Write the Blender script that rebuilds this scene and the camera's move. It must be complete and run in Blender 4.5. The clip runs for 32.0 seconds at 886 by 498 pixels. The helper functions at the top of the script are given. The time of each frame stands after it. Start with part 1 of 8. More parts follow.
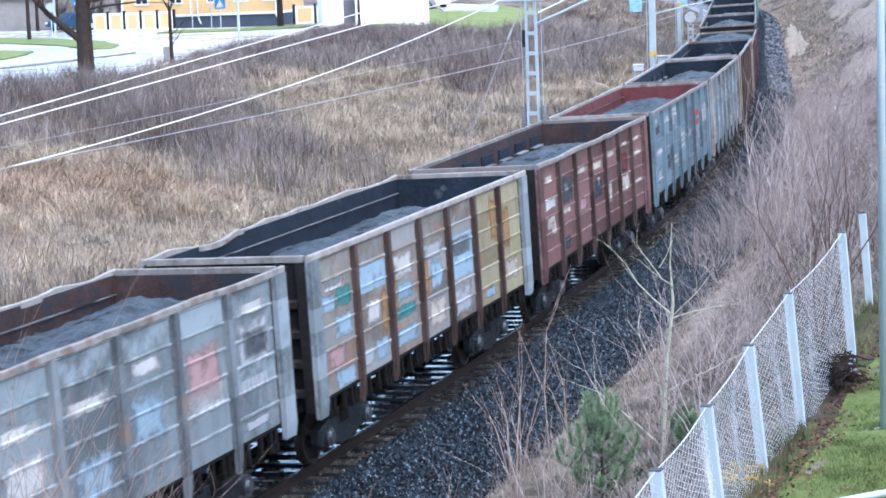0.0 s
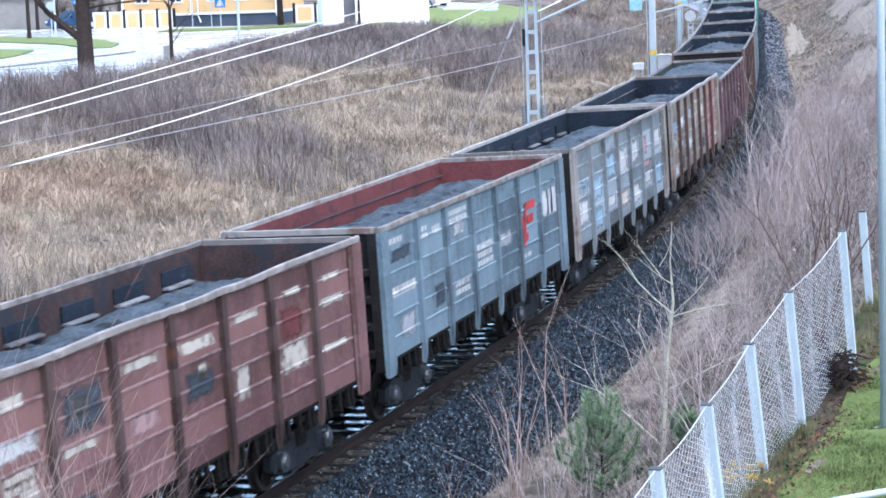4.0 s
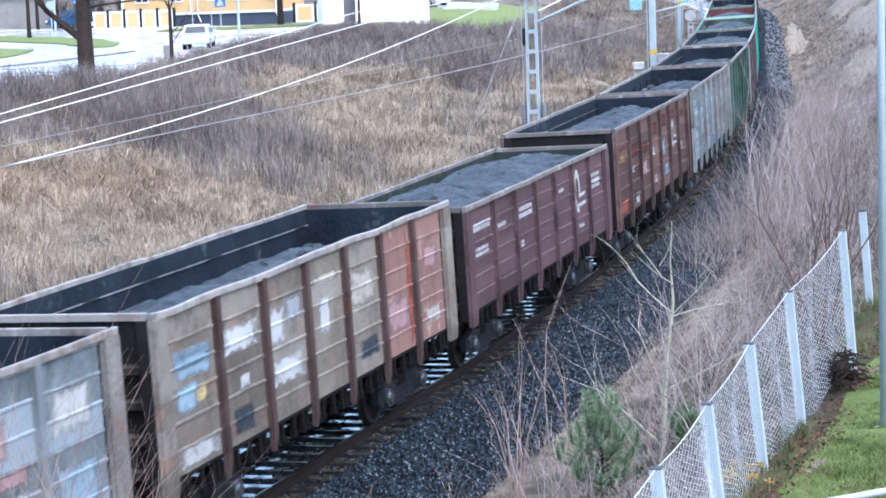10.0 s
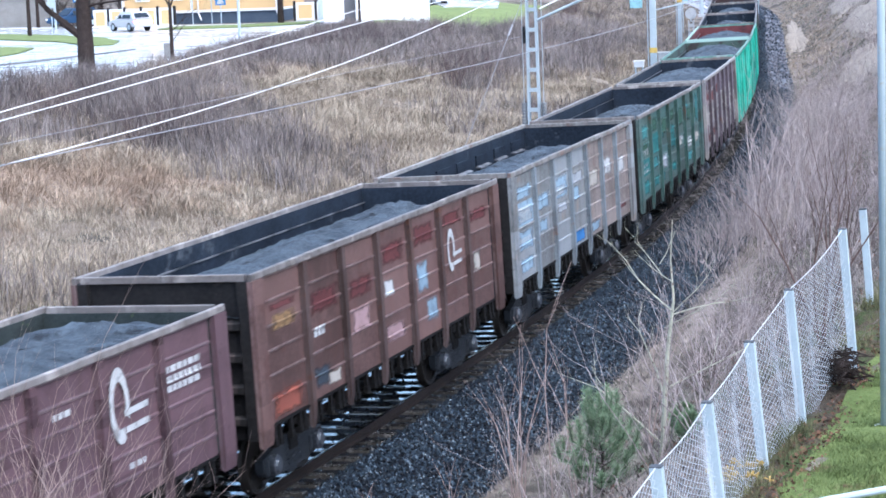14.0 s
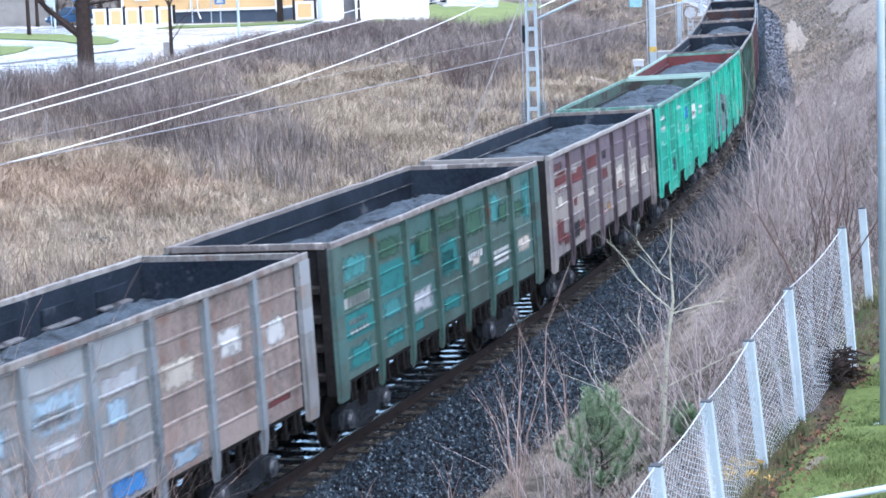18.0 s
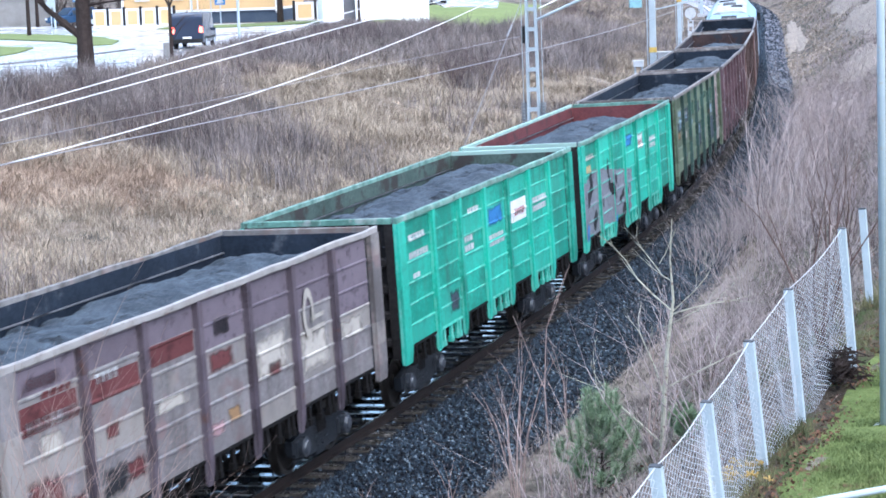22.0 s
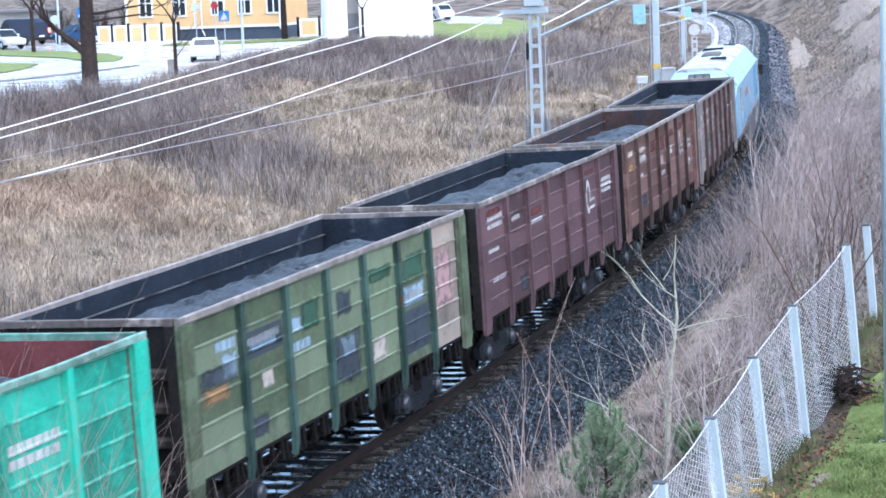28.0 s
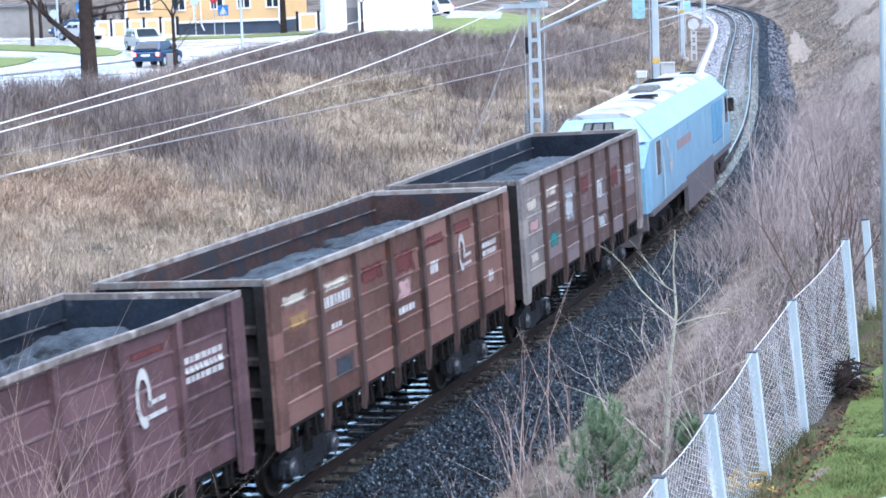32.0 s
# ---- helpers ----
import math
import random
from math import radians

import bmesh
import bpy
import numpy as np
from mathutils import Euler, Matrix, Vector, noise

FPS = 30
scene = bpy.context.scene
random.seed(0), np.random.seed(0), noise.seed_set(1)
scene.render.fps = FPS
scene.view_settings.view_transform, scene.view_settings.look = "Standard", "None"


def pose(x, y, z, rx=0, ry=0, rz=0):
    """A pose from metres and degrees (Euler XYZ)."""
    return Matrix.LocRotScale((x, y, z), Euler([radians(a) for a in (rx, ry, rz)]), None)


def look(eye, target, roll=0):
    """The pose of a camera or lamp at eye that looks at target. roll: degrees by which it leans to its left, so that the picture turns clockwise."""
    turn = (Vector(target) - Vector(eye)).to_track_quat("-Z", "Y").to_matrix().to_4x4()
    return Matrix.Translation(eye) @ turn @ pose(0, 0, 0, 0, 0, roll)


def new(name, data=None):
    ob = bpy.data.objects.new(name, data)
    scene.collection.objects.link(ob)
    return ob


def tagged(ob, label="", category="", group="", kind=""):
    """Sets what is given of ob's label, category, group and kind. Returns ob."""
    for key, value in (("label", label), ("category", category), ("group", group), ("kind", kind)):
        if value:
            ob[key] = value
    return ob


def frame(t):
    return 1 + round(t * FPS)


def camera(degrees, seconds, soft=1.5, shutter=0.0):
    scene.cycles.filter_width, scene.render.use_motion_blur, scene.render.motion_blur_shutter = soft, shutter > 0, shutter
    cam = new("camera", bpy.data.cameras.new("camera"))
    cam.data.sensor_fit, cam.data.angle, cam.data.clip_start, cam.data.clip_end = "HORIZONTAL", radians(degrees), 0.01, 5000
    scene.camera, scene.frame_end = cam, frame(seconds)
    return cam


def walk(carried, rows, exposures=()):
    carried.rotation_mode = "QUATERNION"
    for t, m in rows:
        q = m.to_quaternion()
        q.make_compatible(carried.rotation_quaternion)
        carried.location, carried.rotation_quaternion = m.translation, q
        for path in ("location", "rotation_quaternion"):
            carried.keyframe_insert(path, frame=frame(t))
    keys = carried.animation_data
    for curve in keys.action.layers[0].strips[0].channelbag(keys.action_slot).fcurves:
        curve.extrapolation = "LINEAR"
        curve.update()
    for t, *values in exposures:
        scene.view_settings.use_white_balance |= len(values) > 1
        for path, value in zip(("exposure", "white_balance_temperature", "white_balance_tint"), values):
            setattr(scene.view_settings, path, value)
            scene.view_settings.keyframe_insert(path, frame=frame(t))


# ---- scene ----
# Everything is laid out along one railway line: s runs along the rails, away from the viewer; off is to its right.
EYE = (14.798, -31.268, 8.412)
FOCAL = 3753.87          # at a picture 1568 wide
YAW, PITCH, ROLL = 0.3340, -0.1320, -0.0380
cam = camera(23.593, 32.0, soft=1.7, shutter=0.4)


def aim(dx, dy):
    """The camera at its fixed stand, turned by a small pan and tilt."""
    y, p = YAW + dx / FOCAL, PITCH + dy / FOCAL
    fw = Vector((-math.sin(y) * math.cos(p), math.cos(y) * math.cos(p), math.sin(p)))
    rt = Vector((math.cos(y), math.sin(y), 0))
    up = rt.cross(fw)
    r = rt * math.cos(ROLL) + up * math.sin(ROLL)
    u = up * math.cos(ROLL) - rt * math.sin(ROLL)
    m = Matrix((r, u, -fw)).transposed().to_4x4()
    m.translation = EYE
    return m


walk(cam, [(t, aim(dx, dy)) for t, dx, dy in (
    (0, 0.0, 0.0), (0.5, 0.2, 0.0), (1, 0.3, 0.5), (1.5, 0.3, 0.4), (2, 0.3, 0.0), (2.5, 0.0, -0.6), (3, 0.2, -1.4), (3.5, 0.0, -1.5),
    (5.5, 1.4, -4.6), (6, 1.4, -3.9), (6.5, 1.4, -3.0), (7, 0.8, -6.1), (7.5, 0.7, -5.7), (8, 1.3, -4.6), (8.5, 1.4, -4.6),
    (9, 0.8, -3.0), (9.5, 0.2, -2.8), (10, 0.4, -3.0), (10.5, 0.4, -4.5), (11, 0.1, -5.5), (11.5, -0.1, -6.1), (12, 0.2, -6.1),
    (12.5, 0.2, -6.1), (13, 0.3, -6.1), (13.5, 0.8, -6.7), (14, 1.1, -6.2), (14.5, 0.8, -6.1), (16.5, 0.4, -4.6), (17, 0.4, -5.9),
    (17.5, 0.5, -7.5), (18, 0.2, -7.9), (18.5, 0.1, -9.2), (19, 0.2, -7.6), (19.5, 0.8, -6.8), (20, 0.9, -4.6), (20.5, 0.4, -4.6),
    (21, 0.0, -4.8), (21.5, 0.0, -7.6), (22, 0.3, -6.9), (22.5, 1.3, -1.5), (23, 1.2, 5.8), (23.5, 1.3, 10.1), (24, 1.8, 8.4),
    (24.5, 3.0, 9.2), (25, 3.6, 12.3), (25.5, 3.5, 13.8), (27.5, 6.0, 18.4), (28, 6.2, 22.2), (28.5, 6.1, 23.5), (29, 6.0, 23.0),
    (29.5, 6.0, 18.9), (30, 6.0, 15.3), (30.5, 6.0, 13.7), (31, 5.6, 12.3), (31.5, 4.7, 12.2), (32, 5.2, 12.3),
)], exposures=[(0, 1.80, 5690, 8), (32, 1.80, 5690, 8)])

# ---------------------------------------------------------------- light
world = bpy.data.worlds.new("sky")
scene.world = world
world.use_nodes = True
wn = world.node_tree.nodes
sky = wn.new("ShaderNodeTexSky")
sky.sky_type = "NISHITA"
sky.sun_disc = False
sky.sun_elevation = radians(48)
sky.sun_rotation = radians(120)
sky.dust_density = 3.0
sky.air_density = 1.0
sky.ozone_density = 2.0
world.node_tree.links.new(sky.outputs[0], wn["Background"].inputs[0])
wn["Background"].inputs[1].default_value = 0.125
sun_data = bpy.data.lights.new("sun", "SUN")
sun_data.energy = 1.3
sun_data.angle = radians(50)
sun_data.color = (1.0, 0.985, 0.97)
sun = new("sun", sun_data)
sun.matrix_world = look((-4, 20, 70), (0, 30, 0))

# ---------------------------------------------------------------- the line
K = (1.556e-3, 8.068e-5, -16.533e-7, 7.105e-9)
GRADE = (0.632e-2, 0.591e-4)
CANT = 0.030
S0, S1, DS = -70.0, 420.0, 0.5


def bend(s):
    u = min(max(s, -14.0), 205.0)
    k = K[0] + K[1] * u + K[2] * u * u + K[3] * u ** 3
    if s > 225:
        k *= max(0.0, 1 - (s - 225) / 60)
    if s < -14:
        k *= max(0.0, 1 - (-14 - s) / 20)
    return k


def lay_line():
    """Points of the centre line every half metre: s, x, y, z, heading."""
    rows = {}
    for sign in (1, -1):
        x = y = th = s = 0.0
        rows[0.0] = (0.0, 0.0, 0.0, 0.0, 0.0)
        n = int((S1 if sign > 0 else -S0) / DS)
        for i in range(n):
            for _ in range(5):
                h = sign * DS / 5
                tm = th + bend(s + h / 2) * h / 2
                x, y = x - math.sin(tm) * h, y + math.cos(tm) * h
                th += bend(s + h / 2) * h
                s += h
            q = min(max(s, -70), 210)
            z = GRADE[0] * q + GRADE[1] * q * q + (s - q) * (GRADE[0] if s > q else 0)
            rows[round(s, 3)] = (s, x, y, z, th)
    return np.array([rows[k] for k in sorted(rows)])


LINE = lay_line()


def at(s):
    return [float(np.interp(s, LINE[:, 0], LINE[:, i])) for i in (1, 2, 3, 4)]


def on_track(s, off=0.0, z=0.0, cant=CANT):
    """A place beside or above the line."""
    x, y, h, th = at(s)
    o = off * math.cos(cant) - z * math.sin(cant)
    zz = z * math.cos(cant) + off * math.sin(cant)
    return Vector((x + o * math.cos(th), y + o * math.sin(th), h + zz))


def smooth(a, b, v):
    t = np.clip((v - a) / (b - a), 0, 1)
    return t * t * (3 - 2 * t)


def line_coords(x, y):
    """(s, off, z) of the nearest place on the line, for arrays of x and y."""
    x, y = np.atleast_1d(np.asarray(x, float)), np.atleast_1d(np.asarray(y, float))
    best = np.full(x.shape, 1e18)
    idx = np.zeros(x.shape, int)
    L = LINE[::4]
    for i in range(len(L)):
        d = (x - L[i, 1]) ** 2 + (y - L[i, 2]) ** 2
        m = d < best
        best[m] = d[m]
        idx[m] = i
    p = L[idx]
    dx, dy = x - p[:, 1], y - p[:, 2]
    off = dx * np.cos(p[:, 4]) + dy * np.sin(p[:, 4])
    off = np.sign(off) * np.sqrt(best)
    return p[:, 0], off, p[:, 3]


def wave(x, y):
    return (np.sin(x * 0.31 + 1.3) * np.cos(y * 0.27) + 0.5 * np.sin(x * 0.73 - y * 0.61) + 0.35 * np.cos(x * 1.3 + y * 1.7))


def terrain(x, y):
    """Height of the ground."""
    s, off, zl = line_coords(x, y)
    x, y = np.atleast_1d(np.asarray(x, float)), np.atleast_1d(np.asarray(y, float))
    a = np.abs(off)
    left = -0.75 + np.clip(a - 4.2, 0, 22) * 0.185 + np.clip(a - 26.2, 0, 100) * 0.012
    right = -0.75 + np.clip(a - 4.6, 0, 6.0) * 0.60 + np.clip(a - 10.6, 0, 60) * 0.035 + smooth(-8, 2, s) * 0.4 * smooth(7, 11, a)
    bump = wave(x, y) * 0.11 * smooth(5, 9, a) * (1 - smooth(24, 27, np.where(off < 0, a, 0)))
    flat = np.where(off < 0, left, right)
    return flat + zl * (1 - smooth(10, 40, a) * 0.6) + bump


# ---------------------------------------------------------------- materials
def shade(name, dark, light, rough=0.85, scale=1.0, bump=0.3, metal=0.0, spots=None, spot_amount=0.0, spot_scale=3.0, wet=0.0, per_object=0.0, per_island=0.0, streaks=0.0, worn=False):
    """A surface of two tones by broad noise, fine grain, relief, and worn, stained or glint-like spots."""
    m = bpy.data.materials.new(name)
    m.use_nodes = True
    nt = m.node_tree
    N, L = nt.nodes, nt.links
    b = N["Principled BSDF"]
    tc = N.new("ShaderNodeTexCoord")
    spot_at = tc.outputs["Object"]
    if per_object:
        info, sc_, ad = N.new("ShaderNodeObjectInfo"), N.new("ShaderNodeVectorMath"), N.new("ShaderNodeVectorMath")
        sc_.operation, ad.operation = "SCALE", "ADD"
        sc_.inputs[0].default_value = (37.0, 61.0, 23.0)
        L.new(info.outputs["Random"], sc_.inputs["Scale"])
        L.new(tc.outputs["Object"], ad.inputs[0])
        L.new(sc_.outputs[0], ad.inputs[1])
        spot_at = ad.outputs[0]

    def noise_node(sc, detail, rough_=0.6):
        n = N.new("ShaderNodeTexNoise")
        n.inputs["Scale"].default_value = sc
        n.inputs["Detail"].default_value = detail
        n.inputs["Roughness"].default_value = rough_
        L.new(spot_at, n.inputs["Vector"])
        return n

    big, fine = noise_node(scale, 4), noise_node(scale * 14, 5, 0.7)
    mix = N.new("ShaderNodeMath")
    mix.operation = "MULTIPLY_ADD"
    mix.inputs[1].default_value = 0.55
    L.new(fine.outputs["Fac"], mix.inputs[0])
    half = N.new("ShaderNodeMath")
    half.operation = "MULTIPLY"
    half.inputs[1].default_value = 0.55
    L.new(big.outputs["Fac"], half.inputs[0])
    L.new(half.outputs[0], mix.inputs[2])
    value = mix.outputs[0]
    if per_object or per_island:
        src = N.new("ShaderNodeObjectInfo").outputs["Random"] if per_object else N.new("ShaderNodeNewGeometry").outputs["Random Per Island"]
        k = per_object or per_island
        add = N.new("ShaderNodeMath")
        add.operation = "MULTIPLY_ADD"
        add.inputs[1].default_value = k
        L.new(src, add.inputs[0])
        sub = N.new("ShaderNodeMath")
        sub.operation = "SUBTRACT"
        sub.inputs[1].default_value = k / 2
        L.new(value, sub.inputs[0])
        L.new(sub.outputs[0], add.inputs[2])
        value = add.outputs[0]
    ramp = N.new("ShaderNodeValToRGB")
    ramp.color_ramp.elements[0].position, ramp.color_ramp.elements[1].position = 0.34, 0.74
    ramp.color_ramp.elements[0].color, ramp.color_ramp.elements[1].color = (*dark, 1), (*light, 1)
    L.new(value, ramp.inputs["Fac"])
    colour = ramp.outputs["Color"]
    if spots:
        sp = noise_node(spot_scale, 6, 0.65)
        r2 = N.new("ShaderNodeValToRGB")
        edge = 0.68 - 0.3 * spot_amount
        r2.color_ramp.elements[0].position, r2.color_ramp.elements[1].position = edge - 0.04, edge + 0.04
        L.new(sp.outputs["Fac"], r2.inputs["Fac"])
        mx = N.new("ShaderNodeMix")
        mx.data_type = "RGBA"
        mx.inputs["B"].default_value = (*spots, 1)
        L.new(r2.outputs["Color"], mx.inputs["Factor"])
        L.new(colour, mx.inputs["A"])
        colour = mx.outputs["Result"]
    if streaks:
        mp = N.new("ShaderNodeMapping")
        mp.inputs["Scale"].default_value = (2.2, 2.2, 0.5)
        L.new(spot_at, mp.inputs["Vector"])
        st = N.new("ShaderNodeTexNoise")
        st.inputs["Scale"].default_value, st.inputs["Detail"].default_value = 1.6, 5
        L.new(mp.outputs["Vector"], st.inputs["Vector"])
        r3 = N.new("ShaderNodeValToRGB")
        r3.color_ramp.elements[0].position, r3.color_ramp.elements[1].position = 0.45, 0.75
        r3.color_ramp.elements[1].color = (streaks, streaks, streaks, 1)
        L.new(st.outputs["Fac"], r3.inputs["Fac"])
        m3 = N.new("ShaderNodeMix")
        m3.data_type = "RGBA"
        m3.inputs["B"].default_value = (0.045, 0.030, 0.025, 1)
        L.new(r3.outputs["Color"], m3.inputs["Factor"])
        L.new(colour, m3.inputs["A"])
        colour = m3.outputs["Result"]
    if worn:
        # paint that thins out raggedly towards its edges
        sep = N.new("ShaderNodeSeparateXYZ")
        L.new(tc.outputs["Generated"], sep.inputs[0])
        reach = None
        for ax in ("Y", "Z"):
            pg = N.new("ShaderNodeMath")
            pg.operation = "PINGPONG"
            pg.inputs[1].default_value = 0.5
            L.new(sep.outputs[ax], pg.inputs[0])
            if reach is None:
                reach = pg.outputs[0]
            else:
                mn = N.new("ShaderNodeMath")
                mn.operation = "MINIMUM"
                L.new(reach, mn.inputs[0])
                L.new(pg.outputs[0], mn.inputs[1])
                reach = mn.outputs[0]
        wn_ = N.new("ShaderNodeTexNoise")
        wn_.inputs["Scale"].default_value, wn_.inputs["Detail"].default_value = 5.0, 6
        L.new(spot_at, wn_.inputs["Vector"])
        ma = N.new("ShaderNodeMath")
        ma.operation = "MULTIPLY_ADD"
        ma.inputs[1].default_value = 2.2
        L.new(reach, ma.inputs[0])
        L.new(wn_.outputs["Fac"], ma.inputs[2])
        r4 = N.new("ShaderNodeMapRange")
        r4.inputs["From Min"].default_value, r4.inputs["From Max"].default_value = 0.52, 0.98
        r4.inputs["To Max"].default_value = 0.9
        L.new(ma.outputs[0], r4.inputs["Value"])
        L.new(r4.outputs["Result"], b.inputs["Alpha"])
    L.new(colour, b.inputs["Base Color"])
    b.inputs["Metallic"].default_value = metal
    b.inputs["Specular IOR Level"].default_value = 0.5 if rough < 0.4 or wet else 0.12
    if wet:
        mr = N.new("ShaderNodeMapRange")
        mr.inputs["To Min"].default_value = max(0.04, rough - wet)
        mr.inputs["To Max"].default_value = rough
        mr.inputs["From Min"].default_value, mr.inputs["From Max"].default_value = 0.46, 0.56
        L.new(big.outputs["Fac"], mr.inputs["Value"])
        L.new(mr.outputs["Result"], b.inputs["Roughness"])
    else:
        b.inputs["Roughness"].default_value = rough
    if bump:
        bp = N.new("ShaderNodeBump")
        bp.inputs["Strength"].default_value = bump
        bp.inputs["Distance"].default_value = 0.02 if bump < 0.85 else 0.06
        L.new(fine.outputs["Fac"], bp.inputs["Height"])
        L.new(bp.outputs["Normal"], b.inputs["Normal"])
    return m


def paint(name, tone, rust=0.15, rust_tone=(0.10, 0.045, 0.03), gloss=0.45, faded=1.5, scale=0.9, alt=None, boards=0.5, ribs=0.3, scabs=0.55):
    """Worn wagon paint: a faded and a fuller tone, boards repainted one by one, ribs paled as painted highlights, rusty
    and dirty patches.
    """
    light = tuple(min(0.85, c * faded * 0.60 + 0.006) for c in tone)
    dark = tuple(c * 0.45 for c in tone)
    m = shade(name, dark, light, gloss, scale, 0.12, 0.0, rust_tone, rust, 1.7, per_object=0.3, streaks=0.45)
    N, L = m.node_tree.nodes, m.node_tree.links
    e = N["Color Ramp"].color_ramp.elements
    e[0].position, e[1].position = 0.41, 0.64
    b = N["Principled BSDF"]
    colour = b.inputs["Base Color"].links[0].from_socket

    def sums(op, a, c, d=None):
        n = N.new("ShaderNodeMath")
        n.operation = op
        for i, q in enumerate((a, c, d)):
            if q is None:
                continue
            if isinstance(q, (int, float)):
                n.inputs[i].default_value = q
            else:
                L.new(q, n.inputs[i])
        return n.outputs[0]

    def ramp(v, lo, hi, to=1.0):
        n = N.new("ShaderNodeMapRange")
        n.interpolation_type = "SMOOTHSTEP"
        n.inputs["From Min"].default_value, n.inputs["From Max"].default_value, n.inputs["To Max"].default_value = lo, hi, to
        L.new(v, n.inputs["Value"])
        return n.outputs["Result"]

    def blend(fac, under, over):
        n = N.new("ShaderNodeMix")
        n.data_type = "RGBA"
        L.new(fac, n.inputs["Factor"])
        L.new(under, n.inputs["A"])
        n.inputs["B"].default_value = (*over, 1)
        return n.outputs["Result"]

    tc, info, sep = N.new("ShaderNodeTexCoord"), N.new("ShaderNodeObjectInfo"), N.new("ShaderNodeSeparateXYZ")
    L.new(tc.outputs["Object"], sep.inputs[0])
    board = sums("FLOOR", sums("MULTIPLY_ADD", sep.outputs["Z"], 2.542, -3.305), 0.0)
    wn_ = N.new("ShaderNodeTexWhiteNoise")
    wn_.noise_dimensions = "2D"
    both = N.new("ShaderNodeCombineXYZ")
    L.new(board, both.inputs[0])
    L.new(sums("MULTIPLY", info.outputs["Random"], 91.0), both.inputs[1])
    L.new(both.outputs[0], wn_.inputs["Vector"])
    pick = N.new("ShaderNodeSeparateColor")
    L.new(wn_.outputs["Color"], pick.inputs[0])
    # clouds shared by all boards, to break the edges of the repainted ones
    cloud = N.new("ShaderNodeTexNoise")
    cloud.inputs["Scale"].default_value, cloud.inputs["Detail"].default_value = 3.2, 5
    L.new(tc.outputs["Object"], cloud.inputs["Vector"])
    rag = sums("MULTIPLY_ADD", cloud.outputs["Fac"], 0.9, -0.45)
    other = alt or tuple(min(0.8, c * 1.1 + 0.015) for c in tone)
    colour = blend(ramp(sums("ADD", pick.outputs["Red"], rag), 0.55, 0.85, boards), colour, other)
    colour = blend(ramp(sums("ADD", pick.outputs["Green"], rag), 0.70, 1.0, boards * 0.6), colour, tuple(c * 0.5 for c in tone))
    # highlights along the ribs, mixed into the paint colour
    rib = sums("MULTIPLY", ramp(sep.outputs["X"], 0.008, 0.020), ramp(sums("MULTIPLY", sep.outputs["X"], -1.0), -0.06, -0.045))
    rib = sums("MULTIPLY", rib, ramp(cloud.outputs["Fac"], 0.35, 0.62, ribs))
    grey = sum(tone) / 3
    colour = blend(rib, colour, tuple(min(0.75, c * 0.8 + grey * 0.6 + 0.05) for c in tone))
    # scabs of rust and soot in small ragged spots
    scab = N.new("ShaderNodeTexNoise")
    scab.inputs["Scale"].default_value, scab.inputs["Detail"].default_value, scab.inputs["Roughness"].default_value = 5.5, 6, 0.7
    at_ = N.new("ShaderNodeVectorMath")
    at_.operation = "MULTIPLY_ADD"
    at_.inputs[1].default_value = (1, 1, 1)
    L.new(tc.outputs["Object"], at_.inputs[0])
    L.new(both.outputs[0], at_.inputs[2])
    L.new(at_.outputs[0], scab.inputs["Vector"])
    colour = blend(ramp(scab.outputs["Fac"], 0.60, 0.70, scabs), colour, (0.035, 0.026, 0.023))
    L.new(colour, b.inputs["Base Color"])
    return m


steel_dark = shade("dark oily steel", (0.012, 0.012, 0.014), (0.045, 0.042, 0.042), 0.55, 3.0, 0.3, 0.3)
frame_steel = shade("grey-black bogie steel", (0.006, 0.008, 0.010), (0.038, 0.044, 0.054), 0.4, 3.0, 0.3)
box_steel = shade("blue-grey oily axle box steel", (0.018, 0.022, 0.028), (0.095, 0.11, 0.135), 0.35, 4.0, 0.2, 0.2)
# near black, so the deep shade under the train is in the colour
shaded_grime = shade("brake dust darkened as in deep shade", (0.003, 0.003, 0.003), (0.014, 0.013, 0.013), 0.7, 3.0, 0.3)
wheel_steel = shade("wheel steel", (0.02, 0.018, 0.018), (0.06, 0.055, 0.05), 0.45, 4.0, 0.2, 0.6)
rail_side = shade("rusty rail side", (0.010, 0.008, 0.008), (0.034, 0.026, 0.023), 0.6, 3.0, 0.3, 0.2)
rail_top = shade("bright worn rail head", (0.45, 0.45, 0.46), (0.65, 0.65, 0.66), 0.22, 6.0, 0.05, 1.0)
# the pale spots stand in for glints of sky on the wet tops
concrete_wet = shade("wet concrete sleeper with painted glints", (0.018, 0.017, 0.016), (0.095, 0.088, 0.078), 0.45, 4.0, 0.0, wet=0.43, per_object=0.2, spots=(0.26, 0.25, 0.235), spot_amount=0.15, spot_scale=7)


